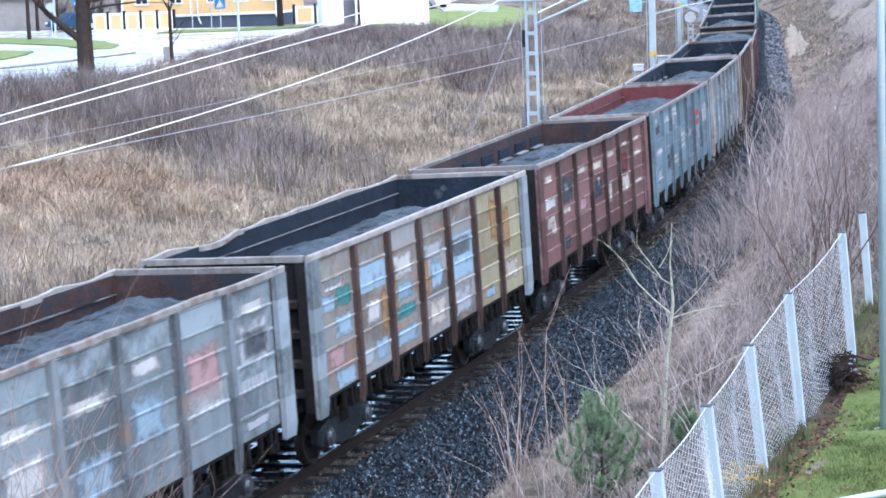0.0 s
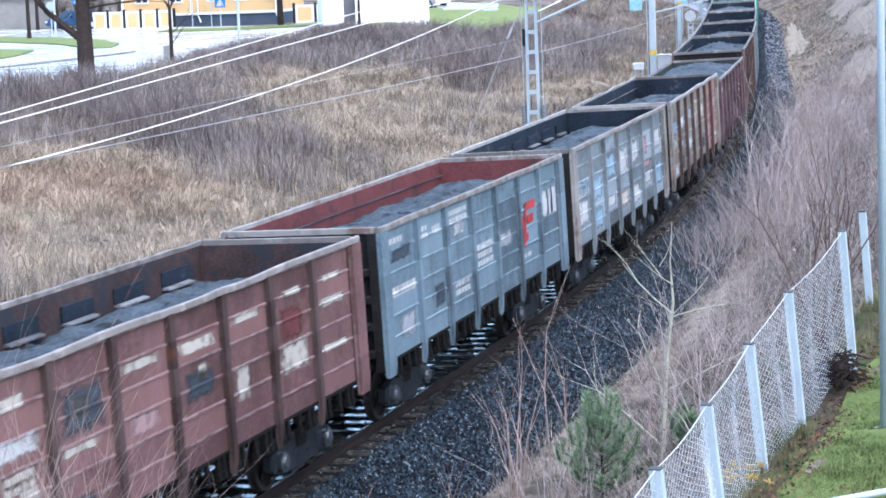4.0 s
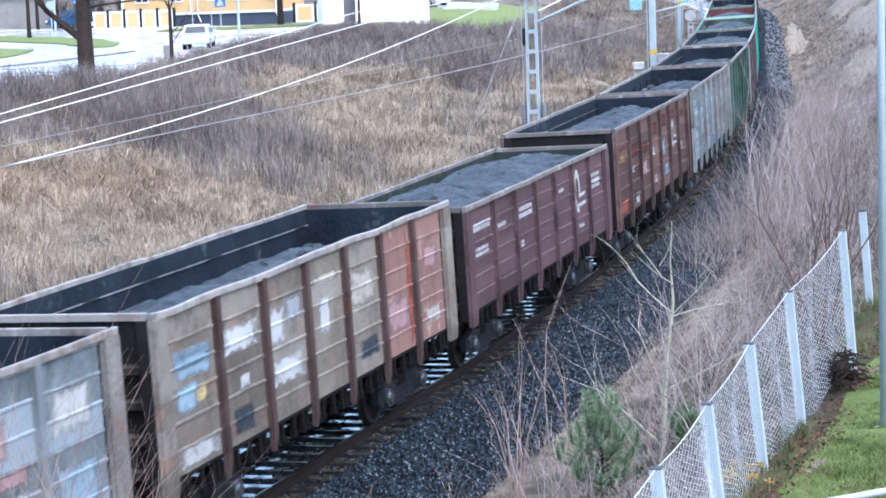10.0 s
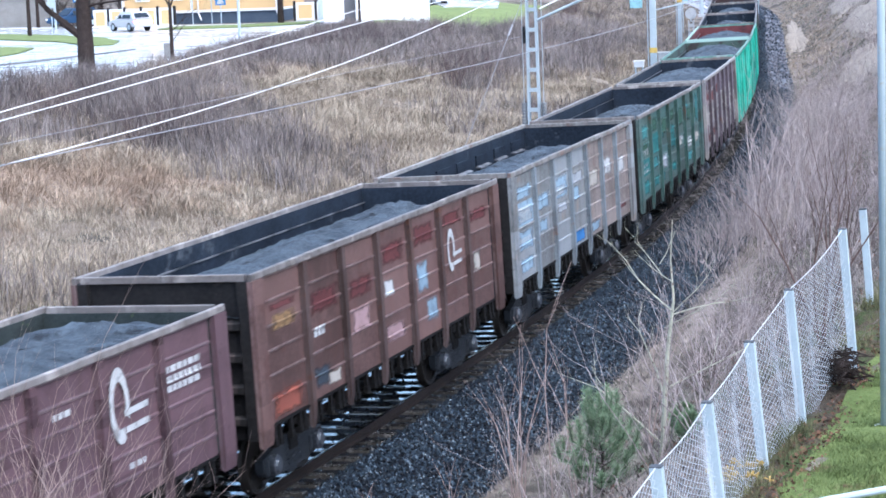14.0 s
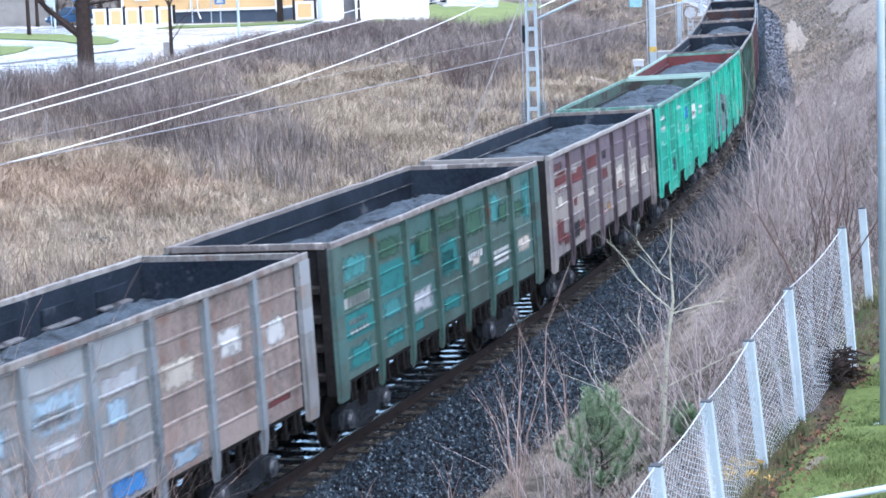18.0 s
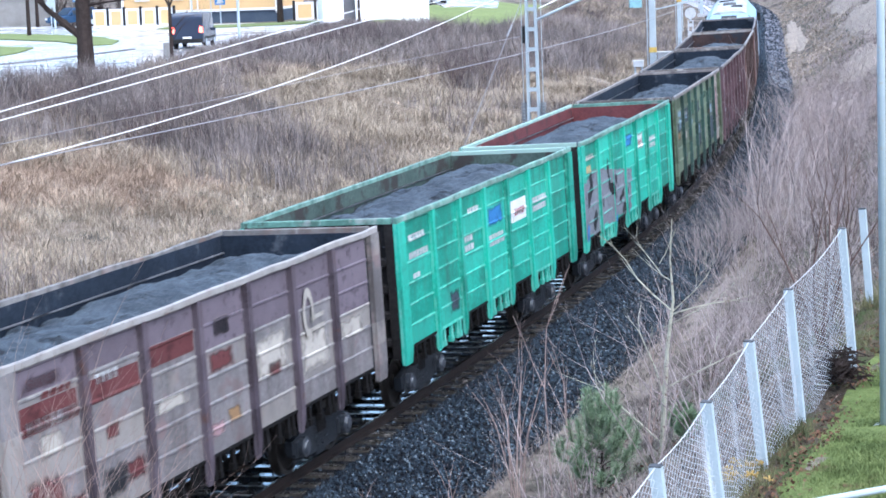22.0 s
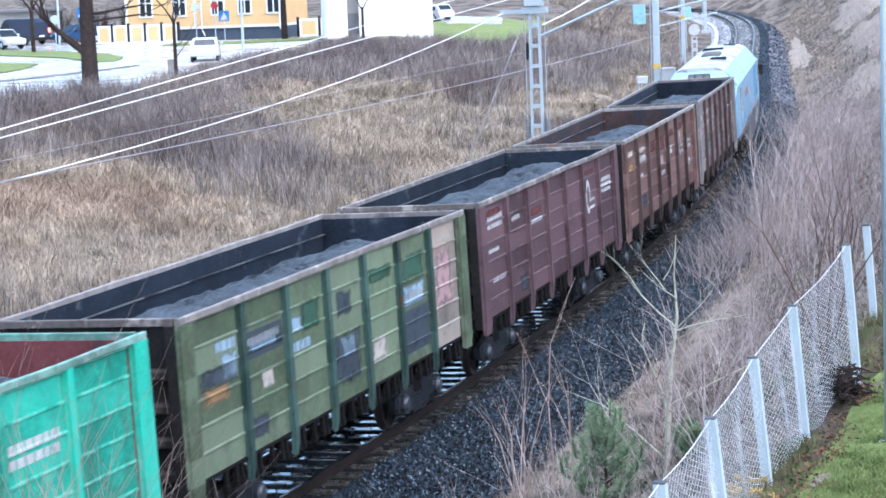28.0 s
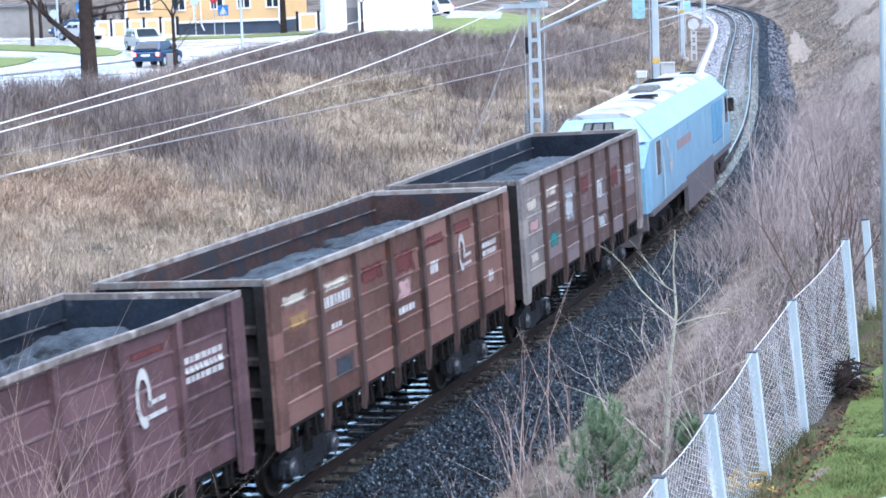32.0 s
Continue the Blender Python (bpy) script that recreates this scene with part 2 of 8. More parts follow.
def wetted(m, lo, hi):
    """A film of water over part of a surface, in puddled patches."""
    N, L = m.node_tree.nodes, m.node_tree.links
    b = N["Principled BSDF"]
    b.inputs["Coat Roughness"].default_value = 0.03
    tc, n, r = N.new("ShaderNodeTexCoord"), N.new("ShaderNodeTexNoise"), N.new("ShaderNodeMapRange")
    info, ad = N.new("ShaderNodeObjectInfo"), N.new("ShaderNodeVectorMath")
    n.inputs["Scale"].default_value, n.inputs["Detail"].default_value = 2.2, 4
    L.new(tc.outputs["Object"], ad.inputs[0])
    L.new(info.outputs["Location"], ad.inputs[1])
    L.new(ad.outputs[0], n.inputs["Vector"])
    L.new(n.outputs["Fac"], r.inputs["Value"])
    r.inputs["From Min"].default_value, r.inputs["From Max"].default_value = lo, hi
    L.new(r.outputs["Result"], b.inputs["Coat Weight"])


wetted(concrete_wet, 0.40, 0.52)
stone_dark = shade("dark wet ballast stone", (0.002, 0.003, 0.006), (0.022, 0.033, 0.046), 0.42, 0.8, 0.1, per_island=1.0)
stone_wet = shade("glistening wet ballast stone", (0.008, 0.013, 0.019), (0.075, 0.10, 0.125), 0.16, 0.8, 0.1, per_island=0.9)
# far stones and bed are coloured pale for sky glare on wet ballast
stone_grey = shade("glare-painted pale grey ballast stone", (0.13, 0.135, 0.155), (0.36, 0.37, 0.40), 0.6, 0.5, 0.1, per_island=0.5)
bed_brown = shade("blue-grey ballast shoulder", (0.06, 0.065, 0.08), (0.18, 0.185, 0.215), 0.8, 1.2, 1.0, spots=(0.07, 0.065, 0.07), spot_amount=0.45, spot_scale=0.8)
bed_grey = shade("glare-painted grey ballast bed", (0.24, 0.24, 0.26), (0.46, 0.46, 0.49), 0.6, 1.2, 1.0, spots=(0.16, 0.14, 0.135), spot_amount=0.3, spot_scale=0.8)
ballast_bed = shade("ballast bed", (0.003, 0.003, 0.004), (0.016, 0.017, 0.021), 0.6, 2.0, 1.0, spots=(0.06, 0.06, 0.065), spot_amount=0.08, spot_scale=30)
earth = shade("dry field soil and thatch", (0.06, 0.05, 0.043), (0.25, 0.21, 0.18), 0.95, 0.35, 1.0, spots=(0.06, 0.052, 0.044), spot_amount=0.5, spot_scale=0.45)
path_earth = shade("trodden grey-brown earth", (0.10, 0.088, 0.08), (0.23, 0.195, 0.17), 0.95, 0.8, 0.8, spots=(0.08, 0.07, 0.062), spot_amount=0.4, spot_scale=2.0)
sand = shade("bare pale sand", (0.16, 0.14, 0.12), (0.33, 0.28, 0.235), 0.95, 0.6, 0.6)
coal = shade("fine dark ore concentrate", (0.018, 0.023, 0.031), (0.120, 0.150, 0.185), 0.62, 1.8, 1.0, spots=(0.022, 0.026, 0.032), spot_amount=0.3, spot_scale=1.6)
galvanised = shade("weathered galvanised steel", (0.36, 0.42, 0.46), (0.52, 0.58, 0.62), 0.5, 2.0, 0.1, 0.35)
fence_paint = shade("white painted fence post", (0.34, 0.41, 0.46), (0.46, 0.53, 0.58), 0.55, 3.0, 0.1, spots=(0.42, 0.42, 0.40), spot_amount=0.1, spot_scale=9)
white_render = shade("white rendered wall", (0.78, 0.78, 0.78), (0.84, 0.84, 0.84), 0.8, 0.5, 0.1)
asphalt = shade("wet road surface", (0.33, 0.33, 0.33), (0.45, 0.45, 0.45), 0.45, 0.15, 0.05, wet=0.25)
lawn_earth = shade("mown lawn turf", (0.07, 0.10, 0.03), (0.17, 0.21, 0.075), 0.95, 0.8, 1.0, spots=(0.10, 0.065, 0.035), spot_amount=0.25, spot_scale=1.3)


# ---------------------------------------------------------------- helpers for meshes
def mesh_of(name, verts, faces, mats, smooth_faces=False, face_mats=None):
    me = bpy.data.meshes.new(name)
    me.from_pydata([tuple(v) for v in verts], [], faces)
    for mt in (mats if isinstance(mats, (list, tuple)) else [mats]):
        me.materials.append(mt)
    if face_mats is not None:
        me.polygons.foreach_set("material_index", face_mats)
    if smooth_faces:
        me.polygons.foreach_set("use_smooth", [True] * len(me.polygons))
    me.update()
    return me


class Kit:
    """Collects boxes, bars and prisms into one mesh."""

    def __init__(self):
        self.v, self.f = [], []

    def add(self, verts, faces):
        o = len(self.v)
        self.v += [tuple(v) for v in verts]
        self.f += [tuple(i + o for i in f) for f in faces]
        return self

    def box(self, x0, x1, y0, y1, z0, z1, ch=0.0):
        if ch <= 0:
            v = [(x, y, z) for z in (z0, z1) for y in (y0, y1) for x in (x0, x1)]
            return self.add(v, [(0, 2, 3, 1), (4, 5, 7, 6), (0, 1, 5, 4), (2, 6, 7, 3), (0, 4, 6, 2), (1, 3, 7, 5)])
        # chamfered along its upright and top edges
        ring = lambda a, z: [(x0 + a, y0, z), (x1 - a, y0, z), (x1, y0 + a, z), (x1, y1 - a, z), (x1 - a, y1, z), (x0 + a, y1, z), (x0, y1 - a, z), (x0, y0 + a, z)]
        inner = [(x + (ch if x < (x0 + x1) / 2 else -ch) * 0.6, y + (ch if y < (y0 + y1) / 2 else -ch) * 0.6, z1) for x, y, _ in ring(ch, z1)]
        v = ring(ch, z0) + ring(ch, z1 - ch) + inner
        f = [tuple(reversed(range(8))), tuple(range(16, 24))]
        for a in (0, 8):
            f += [(a + i, a + (i + 1) % 8, a + 8 + (i + 1) % 8, a + 8 + i) for i in range(8)]
        return self.add(v, f)

    def bar(self, a, b, r, n=6, r2=None):
        a, b = Vector(a), Vector(b)
        d = (b - a)
        if d.length < 1e-6:
            return self
        d.normalize()
        u = d.orthogonal().normalized()
        w = d.cross(u)
        r2 = r if r2 is None else r2
        v = [a + (u * math.cos(2 * math.pi * i / n) + w * math.sin(2 * math.pi * i / n)) * r for i in range(n)]
        v += [b + (u * math.cos(2 * math.pi * i / n) + w * math.sin(2 * math.pi * i / n)) * r2 for i in range(n)]
        f = [(i, (i + 1) % n, n + (i + 1) % n, n + i) for i in range(n)]
        f += [tuple(reversed(range(n))), tuple(range(n, 2 * n))]
        return self.add(v, f)

    def prism(self, profile, axis, a, b):
        """Extrude a closed profile of 2D points along an axis from a to b."""
        n = len(profile)
        put = {"x": lambda p, t: (t, p[0], p[1]), "y": lambda p, t: (p[0], t, p[1]), "z": lambda p, t: (p[0], p[1], t)}[axis]
        v = [put(p, a) for p in profile] + [put(p, b) for p in profile]
        f = [(i, (i + 1) % n, n + (i + 1) % n, n + i) for i in range(n)] + [tuple(reversed(range(n))), tuple(range(n, 2 * n))]
        return self.add(v, f)

    def tube(self, pts, r, n=5):
        """One continuous round tube through the points."""
        pts = [Vector(p) for p in pts]
        o = len(self.v)
        for i, p in enumerate(pts):
            d = (pts[min(i + 1, len(pts) - 1)] - pts[max(i - 1, 0)]).normalized()
            u = d.cross(Vector((0, 0, 1)))
            u = u.normalized() if u.length > 1e-4 else Vector((1, 0, 0))
            w = d.cross(u)
            self.v += [tuple(p + (u * math.cos(2 * math.pi * j / n) + w * math.sin(2 * math.pi * j / n)) * r) for j in range(n)]
        for i in range(len(pts) - 1):
            self.f += [(o + i * n + j, o + i * n + (j + 1) % n, o + (i + 1) * n + (j + 1) % n, o + (i + 1) * n + j) for j in range(n)]
        return self

    def mesh(self, name, mat, smooth_faces=False):
        me = mesh_of(name, self.v, self.f, mat, smooth_faces)
        bm = bmesh.new()
        bm.from_mesh(me)
        bmesh.ops.recalc_face_normals(bm, faces=bm.faces)
        bm.to_mesh(me)
        bm.free()
        return me


def part(name, kit, mat, parent, label="", m=None, smooth_faces=False):
    """One mesh object under a thing or a part. kit: a Kit or a mesh made before."""
    me = kit if isinstance(kit, bpy.types.Mesh) else kit.mesh(name, mat, smooth_faces)
    ob = new(name, me)
    ob.parent = parent
    if isinstance(kit, bpy.types.Mesh) and mat is not None and me.materials[0] is not mat:
        ob.material_slots[0].link = "OBJECT"
        ob.material_slots[0].material = mat
    if m is not None:
        ob.matrix_basis = m
    if label:
        tagged(ob, label=label)
    return ob


def thing(name, label, category, group="", kind="", m=None):
    e = new(name)
    e.empty_display_size = 0.3
    tagged(e, label, category, group, kind)
    if m is not None:
        e.matrix_basis = m
    return e


def ground_z(x, y):
    return float(terrain(x, y)[0])


# ---------------------------------------------------------------- ground
def build_ground():
    def axis(fine0, fine1, step, far0, far1):
        a = list(np.arange(fine0, fine1, step))
        v, st = fine1, step
        while v < far1:
            a.append(v)
            st *= 1.25
            v += st
        a.append(far1)
        v, st = fine0, step
        while v > far0:
            st *= 1.25
            v -= st
            a.insert(0, max(v, far0))
        return np.array(a)

    xs, ys = axis(-60, 30, 0.8, -1500, 1500), axis(-20, 170, 0.9, -600, 2500)
    X, Y = np.meshgrid(xs, ys)
    Z = terrain(X.ravel(), Y.ravel())
    nx, ny = len(xs), len(ys)
    verts = np.stack([X.ravel(), Y.ravel(), Z], 1)
    faces = [(j * nx + i, j * nx + i + 1, (j + 1) * nx + i + 1, (j + 1) * nx + i) for j in range(ny - 1) for i in range(nx - 1)]
    me = mesh_of("ground", verts, faces, earth, True)
    tagged(new("ground", me), "rough ground of dry soil and matted grass", "ground", kind="structure")


def strip(name, mat, s0, s1, step, profile, label, category, kind="structure", mats=None, row_mats=None, cant=CANT):
    """Sweep a cross-section (off, z) along the line."""
    n = len(profile)
    ss = np.arange(s0, s1 + 1e-6, step)
    verts, faces, fm = [], [], []
    for s in ss:
        verts += [on_track(s, o, z, cant) for o, z in profile]
    for j in range(len(ss) - 1):
        for i in range(n - 1):
            faces.append((j * n + i, j * n + i + 1, (j + 1) * n + i + 1, (j + 1) * n + i))
            fm.append(row_mats[i] if row_mats else 0)
    ob = new(name, mesh_of(name, verts, faces, mats or mat, False, fm))
    return tagged(ob, label, category, kind=kind)


def build_track():
    edge = [(-3.8, -1.0), (-3.0, -0.60), (-1.9, -0.235), (-0.9, -0.235), (0.9, -0.235), (1.9, -0.235), (3.0, -0.60), (3.8, -1.0)]
    strip("ballast", bed_grey, 90, 330, 1.0, edge, "glare-painted grey ballast bed on the far curve", "ballast", mats=[bed_grey, bed_brown], row_mats=[0, 0, 0, 0, 0, 1, 1])
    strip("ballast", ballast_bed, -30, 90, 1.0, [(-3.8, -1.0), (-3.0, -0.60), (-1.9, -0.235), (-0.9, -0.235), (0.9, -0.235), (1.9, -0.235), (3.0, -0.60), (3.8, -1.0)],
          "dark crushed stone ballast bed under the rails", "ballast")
    for side in (-1, 1):
        c = side * 0.797
        prof = [(-0.075, -0.18), (-0.075, -0.165), (-0.012, -0.14), (-0.009, -0.05), (-0.036, -0.04), (-0.036, -0.008), (-0.026, 0.0), (0.026, 0.0), (0.036, -0.008), (0.036, -0.04), (0.009, -0.05), (0.012, -0.14), (0.075, -0.165), (0.075, -0.18)]
        strip("rail", rail_side, -30, 330, 1.0, [(c + o, z) for o, z in prof], "steel rail with a bright worn head", "rail",
              mats=[rail_side, rail_top], row_mats=[0, 0, 0, 0, 0, 1, 1, 1, 0, 0, 0, 0, 0])
    k = Kit()
    L = 1.3
    for a, b, t in ((-L, -0.45, 0.0), (-0.45, 0.45, -0.025), (0.45, L, 0.0)):
        k.prism([(-0.14, -0.20), (0.14, -0.20), (0.105, t), (-0.105, t)], "x", a, b)
    me = k.mesh("sleeper", concrete_wet)
    track = thing("track_bed", "railway track bed with wet grey concrete sleepers", "railway", kind="structure")
    n = 0
    far = Kit()
    for i in range(500):
        s = -24 + i * 0.62
        if s > 290:
            break
        x, y, z, th = at(s)
        m = Matrix.Translation(on_track(s, 0, -0.185)) @ Euler((0, -CANT, th + random.uniform(-0.01, 0.01))).to_matrix().to_4x4()
        if n < 300:
            part("sleeper", me, None, track, m=m)
        else:
            far.add([m @ v.co for v in me.vertices], [tuple(p.vertices) for p in me.polygons])
        n += 1
    tagged(part("far_sleepers", far, concrete_wet, track), kind="stuff")


build_ground()
build_track()


# ---------------------------------------------------------------- the train
PITCH_L, BODY = 13.92, 12.96
HALF = BODY / 2


def gondola_meshes():
    """Shared pieces of the open wagons, for a wall from z 0 to 1 (scaled by height later): built for each wall height."""
    out = {}
    for zt in (3.78, 3.50):
        z0 = 1.30
        h = zt - 0.12 - z0
        n = 6
        # pressed side sheet: n boards, each with a lip over the next
        prof = []
        for i in range(n):
            a, b = z0 + h * i / n, z0 + h * (i + 1) / n
            prof += [(0.0, a), (0.0, b - 0.060), (0.021, b - 0.044), (0.021, b - 0.016)]
        prof += [(0.0, zt - 0.12)]
        outer = prof + [(-0.02, zt - 0.12), (-0.02, z0)]
        w = (BODY - 0.80) / 7
        out[zt, "panel"] = Kit().prism([(x, z) for x, z in outer], "y", -w / 2 + 0.06, w / 2 - 0.06).mesh("side_panel", shaded_grime)
        k = Kit().prism([(0.0, 0.95), (0.05, 0.90), (0.085, 1.10), (0.098, 1.30), (0.098, zt - 0.12), (0.0, zt - 0.12)], "y", -0.075, 0.075)
        out[zt, "post"] = k.mesh("post", shaded_grime)
        k = Kit().prism([(0.0, 1.05), (0.07, 1.02), (0.098, 1.25), (0.098, zt - 0.12), (0.0, zt - 0.12)], "y", -0.2, 0.2)
        out[zt, "corner"] = k.mesh("corner_post", shaded_grime)
        # end wall with horizontal ribs
        k = Kit().box(-1.46, 1.46, -0.02, 0.02, 1.15, zt - 0.12)
        out[zt, "end"] = k.mesh("end_wall", shaded_grime)
        out[zt, "end_post"] = Kit().box(-0.09, 0.09, -0.12, -0.021, 1.15, zt - 0.12).mesh("end_post", shaded_grime)
        lin = Kit().box(-0.012, 0.012, -HALF + 0.05, HALF - 0.05, 1.32, zt - 0.10)
        lin.box(-0.045, 0.0, -HALF + 0.06, HALF - 0.06, 2.62, 2.68)
        lin.box(-0.03, 0.0, -HALF + 0.06, HALF - 0.06, 2.02, 2.06)
        for i in range(6):
            y = -HALF + 0.4 + w * (i + 1)
            lin.box(-0.05, 0.0, y - 0.05, y + 0.05, 1.4, 2.3)
            lin.box(-0.06, 0.0, y - 0.3, y - 0.18, 2.66, 2.74)
        out[zt, "lining"] = lin.mesh("inner_lining", shaded_grime)
        lin = Kit().box(-1.44, 1.44, -0.012, 0.012, 1.32, zt - 0.10)
        out[zt, "end_lining"] = lin.mesh("end_lining", shaded_grime)
        # top rails, slightly rounded
        rp = [(-0.03, 0.0), (0.034, 0.0), (0.042, 0.015), (0.042, 0.095), (0.03, 0.11), (-0.02, 0.11), (-0.03, 0.1), (-0.03, 0.02)]
        out[zt, "rail_end"] = Kit().prism([(x, z + zt - 0.12) for x, z in rp], "x", -1.42, 1.42).mesh("top_rail", shaded_grime)
    out["end_rib"] = Kit().prism([(-0.021, -0.09), (-0.12, -0.05), (-0.12, 0.05), (-0.021, 0.09)], "x", -1.28, 1.28).mesh("end_rib", shaded_grime)
    w = (BODY - 0.80) / 7
    k = Kit()
    for y in (-0.62, -0.42, 0.05, 0.42, 0.62):
        k.box(-0.03, 0.03, y - 0.045, y + 0.045, 0.98 + 0.05 * (y > 0), 1.30)
        k.box(-0.05, 0.05, y - 0.07, y + 0.03, 0.92, 1.03)
    k.box(-0.04, 0.04, -0.8, 0.8, 1.255, 1.30)
    out["latch"] = k.mesh("hatch_latch", shaded_grime)
    k = Kit().box(-1.42, 1.42, -HALF + 0.1, HALF - 0.1, 1.26, 1.34)
    out["floor"] = k.mesh("floor", shaded_grime)
    out["inner_hatch"] = Kit().box(-0.05, -0.012, -0.52, 0.52, 0.0, 0.26, 0.01).mesh("inner_hatch", shaded_grime)
    out["hatch_lip"] = Kit().prism([(-0.012, 0.0), (-0.15, -0.03), (-0.15, -0.06), (-0.012, -0.05)], "y", -0.5, 0.5).mesh("hatch_lip", shaded_grime)
    out["ledge"] = Kit().box(-0.016, 0.016, -HALF + 0.07, HALF - 0.07, 0.0, 0.024).mesh("inner_ledge", shaded_grime)
    k = Kit().box(-0.18, 0.18, -HALF - 0.1, HALF + 0.1, 0.88, 1.25)
    for y in (-4.33, -2.9, -1.4, 0.0, 1.4, 2.9, 4.33):
        k.box(-1.36, 1.36, y - 0.06, y + 0.06, 1.08, 1.27)
    k.bar((0.35, -0.9, 0.95), (0.35, 0.9, 0.95), 0.17, 10).box(-0.6, -0.25, -0.5, 0.4, 0.8, 1.12)
    out["underframe"] = k.mesh("underframe", shaded_grime)
    k = Kit().box(-0.11, 0.11, 0.0, 0.38, 0.93, 1.15).box(-0.2, 0.2, 0.36, 0.50, 0.88, 1.2, 0.03)
    k.bar((0.3, 0.0, 1.0), (0.24, 0.42, 0.6), 0.03)
    out["coupler"] = k.mesh("coupler", shaded_grime)
    # bogie
    k = Kit().prism([(-1.25, 0.40), (-1.25, 0.62), (-0.75, 0.72), (-0.45, 0.84), (0.45, 0.84), (0.75, 0.72), (1.25, 0.62), (1.25, 0.40), (0.95, 0.40), (0.55, 0.24), (-0.55, 0.24), (-0.95, 0.40)], "x", -0.07, 0.07)
    k.box(-0.11, 0.11, -1.15, -0.70, 0.33, 0.62, 0.03).box(-0.11, 0.11, 0.70, 1.15, 0.33, 0.62, 0.03)
    out["side_frame"] = k.mesh("side_frame", shaded_grime)
    k = Kit().bar((-0.02, 0, 0.4785), (0.10, 0, 0.4785), 0.17, 14).bar((0.10, 0, 0.4785), (0.14, 0, 0.4785), 0.13, 14, 0.10)
    out["axle_box"] = k.mesh("axle_box", shaded_grime)
    out["brake_rod"] = Kit().bar((0, -1.15, 0.24), (0, 1.15, 0.27), 0.025, 6).box(-0.04, 0.04, -0.2, 0.2, 0.16, 0.30, 0.02).mesh("brake_rod", shaded_grime)
    k = Kit()
    k.tube([(0.08 * math.cos(a * 0.785), 0.08 * math.sin(a * 0.785), 0.33 + a * 0.0095) for a in range(41)], 0.02, 4)
    out["spring"] = k.mesh("spring", shaded_grime)
    k = Kit().box(-1.12, 1.12, -0.22, 0.22, 0.55, 0.86, 0.05)
    out["bolster"] = k.mesh("bolster", shaded_grime)
    k = Kit().bar((-1.08, 0, 0), (1.08, 0, 0), 0.07, 10)
    n = 28
    for sgn in (-1, 1):
        prof = [(0.72, 0.505), (0.752, 0.49), (0.76, 0.4785), (0.86, 0.470), (0.86, 0.40), (0.82, 0.38), (0.80, 0.16), (0.85, 0.13), (0.85, 0.07)]
        back = [(0.72, 0.40), (0.76, 0.38), (0.77, 0.16), (0.73, 0.13), (0.73, 0.07)]
        for pr in (prof, back, [(0.72, 0.40), (0.72, 0.505)]):
            v = [(sgn * x, r * math.cos(2 * math.pi * i / n), r * math.sin(2 * math.pi * i / n)) for x, r in pr for i in range(n)]
            f = [(a * n + i, a * n + (i + 1) % n, (a + 1) * n + (i + 1) % n, (a + 1) * n + i) for a in range(len(pr) - 1) for i in range(n)]
            k.add(v, f)
        for i in range(2):
            a = math.pi * i
            k.box(sgn * 0.83 - 0.012, sgn * 0.83 + 0.012, 0.25 * math.cos(a) - 0.06, 0.25 * math.cos(a) + 0.06, 0.25 * math.sin(a) - 0.06, 0.25 * math.sin(a) + 0.06)
    out["wheelset"] = k.mesh("wheelset", wheel_steel)
    return out


GM = gondola_meshes()
CARS, WHEELSETS = [], []


def top_rail(zt, seed, bent):
    """A side's upper rail, knocked a little out of line."""
    rp = [(-0.03, 0.0), (0.034, 0.0), (0.042, 0.015), (0.042, 0.095), (0.03, 0.11), (-0.02, 0.11), (-0.03, 0.1), (-0.03, 0.02)]
    n, m = len(rp), 40
    v = []
    for j in range(m + 1):
        y = -HALF + BODY * j / m
        e = min(1.0, (HALF - abs(y)) / 0.7)
        dx = bent * e * noise.noise(Vector((y * 0.45, seed * 3.1, 0)))
        dz = -bent * e * abs(noise.noise(Vector((y * 0.4, seed * 5.3, 7))))
        v += [(x + dx, y, z + zt - 0.12 + dz) for x, z in rp]
    f = [(j * n + i, j * n + (i + 1) % n, (j + 1) * n + (i + 1) % n, (j + 1) * n + i) for j in range(m) for i in range(n)]
    f += [tuple(reversed(range(n))), tuple(range(m * n, m * n + n))]
    return mesh_of("top_rail", v, f, shaded_grime)


def coal_load(level, seed, heap=0.35, mat=coal):
    """A heap of fine ore over the wagon floor, in gentle mounds."""
    nx, ny = 40, 180
    ph = seed * 1.7
    v = []
    for j in range(ny + 1):
        y = -HALF + 0.08 + (BODY - 0.16) * j / ny
        for i in range(nx + 1):
            x = -1.425 + 2.85 * i / nx
            a = 1 - (x / 1.425) ** 2
            m = 0.5 + 0.5 * math.sin(y * (3.0 if seed in (14, 15) else 1.35) + ph)
            b = min(1.0, (HALF - abs(y)) / 1.6)
            z = level + heap * a * ((0.05 + 0.95 * m) if seed in (14, 15) else (0.35 + 0.65 * m)) * b + 0.10 * noise.noise(Vector((x * 1.5, y * 1.3, seed))) + 0.06 * noise.noise(Vector((x * 3.2, y * 3.2, seed))) + 0.06 * noise.noise(Vector((x * 8, y * 8, seed)))
            v.append((x, y, z))
    f = [(j * (nx + 1) + i, j * (nx + 1) + i + 1, (j + 1) * (nx + 1) + i + 1, (j + 1) * (nx + 1) + i) for j in range(ny) for i in range(nx)]
    return mesh_of("ore_load", v, f, mat, True)


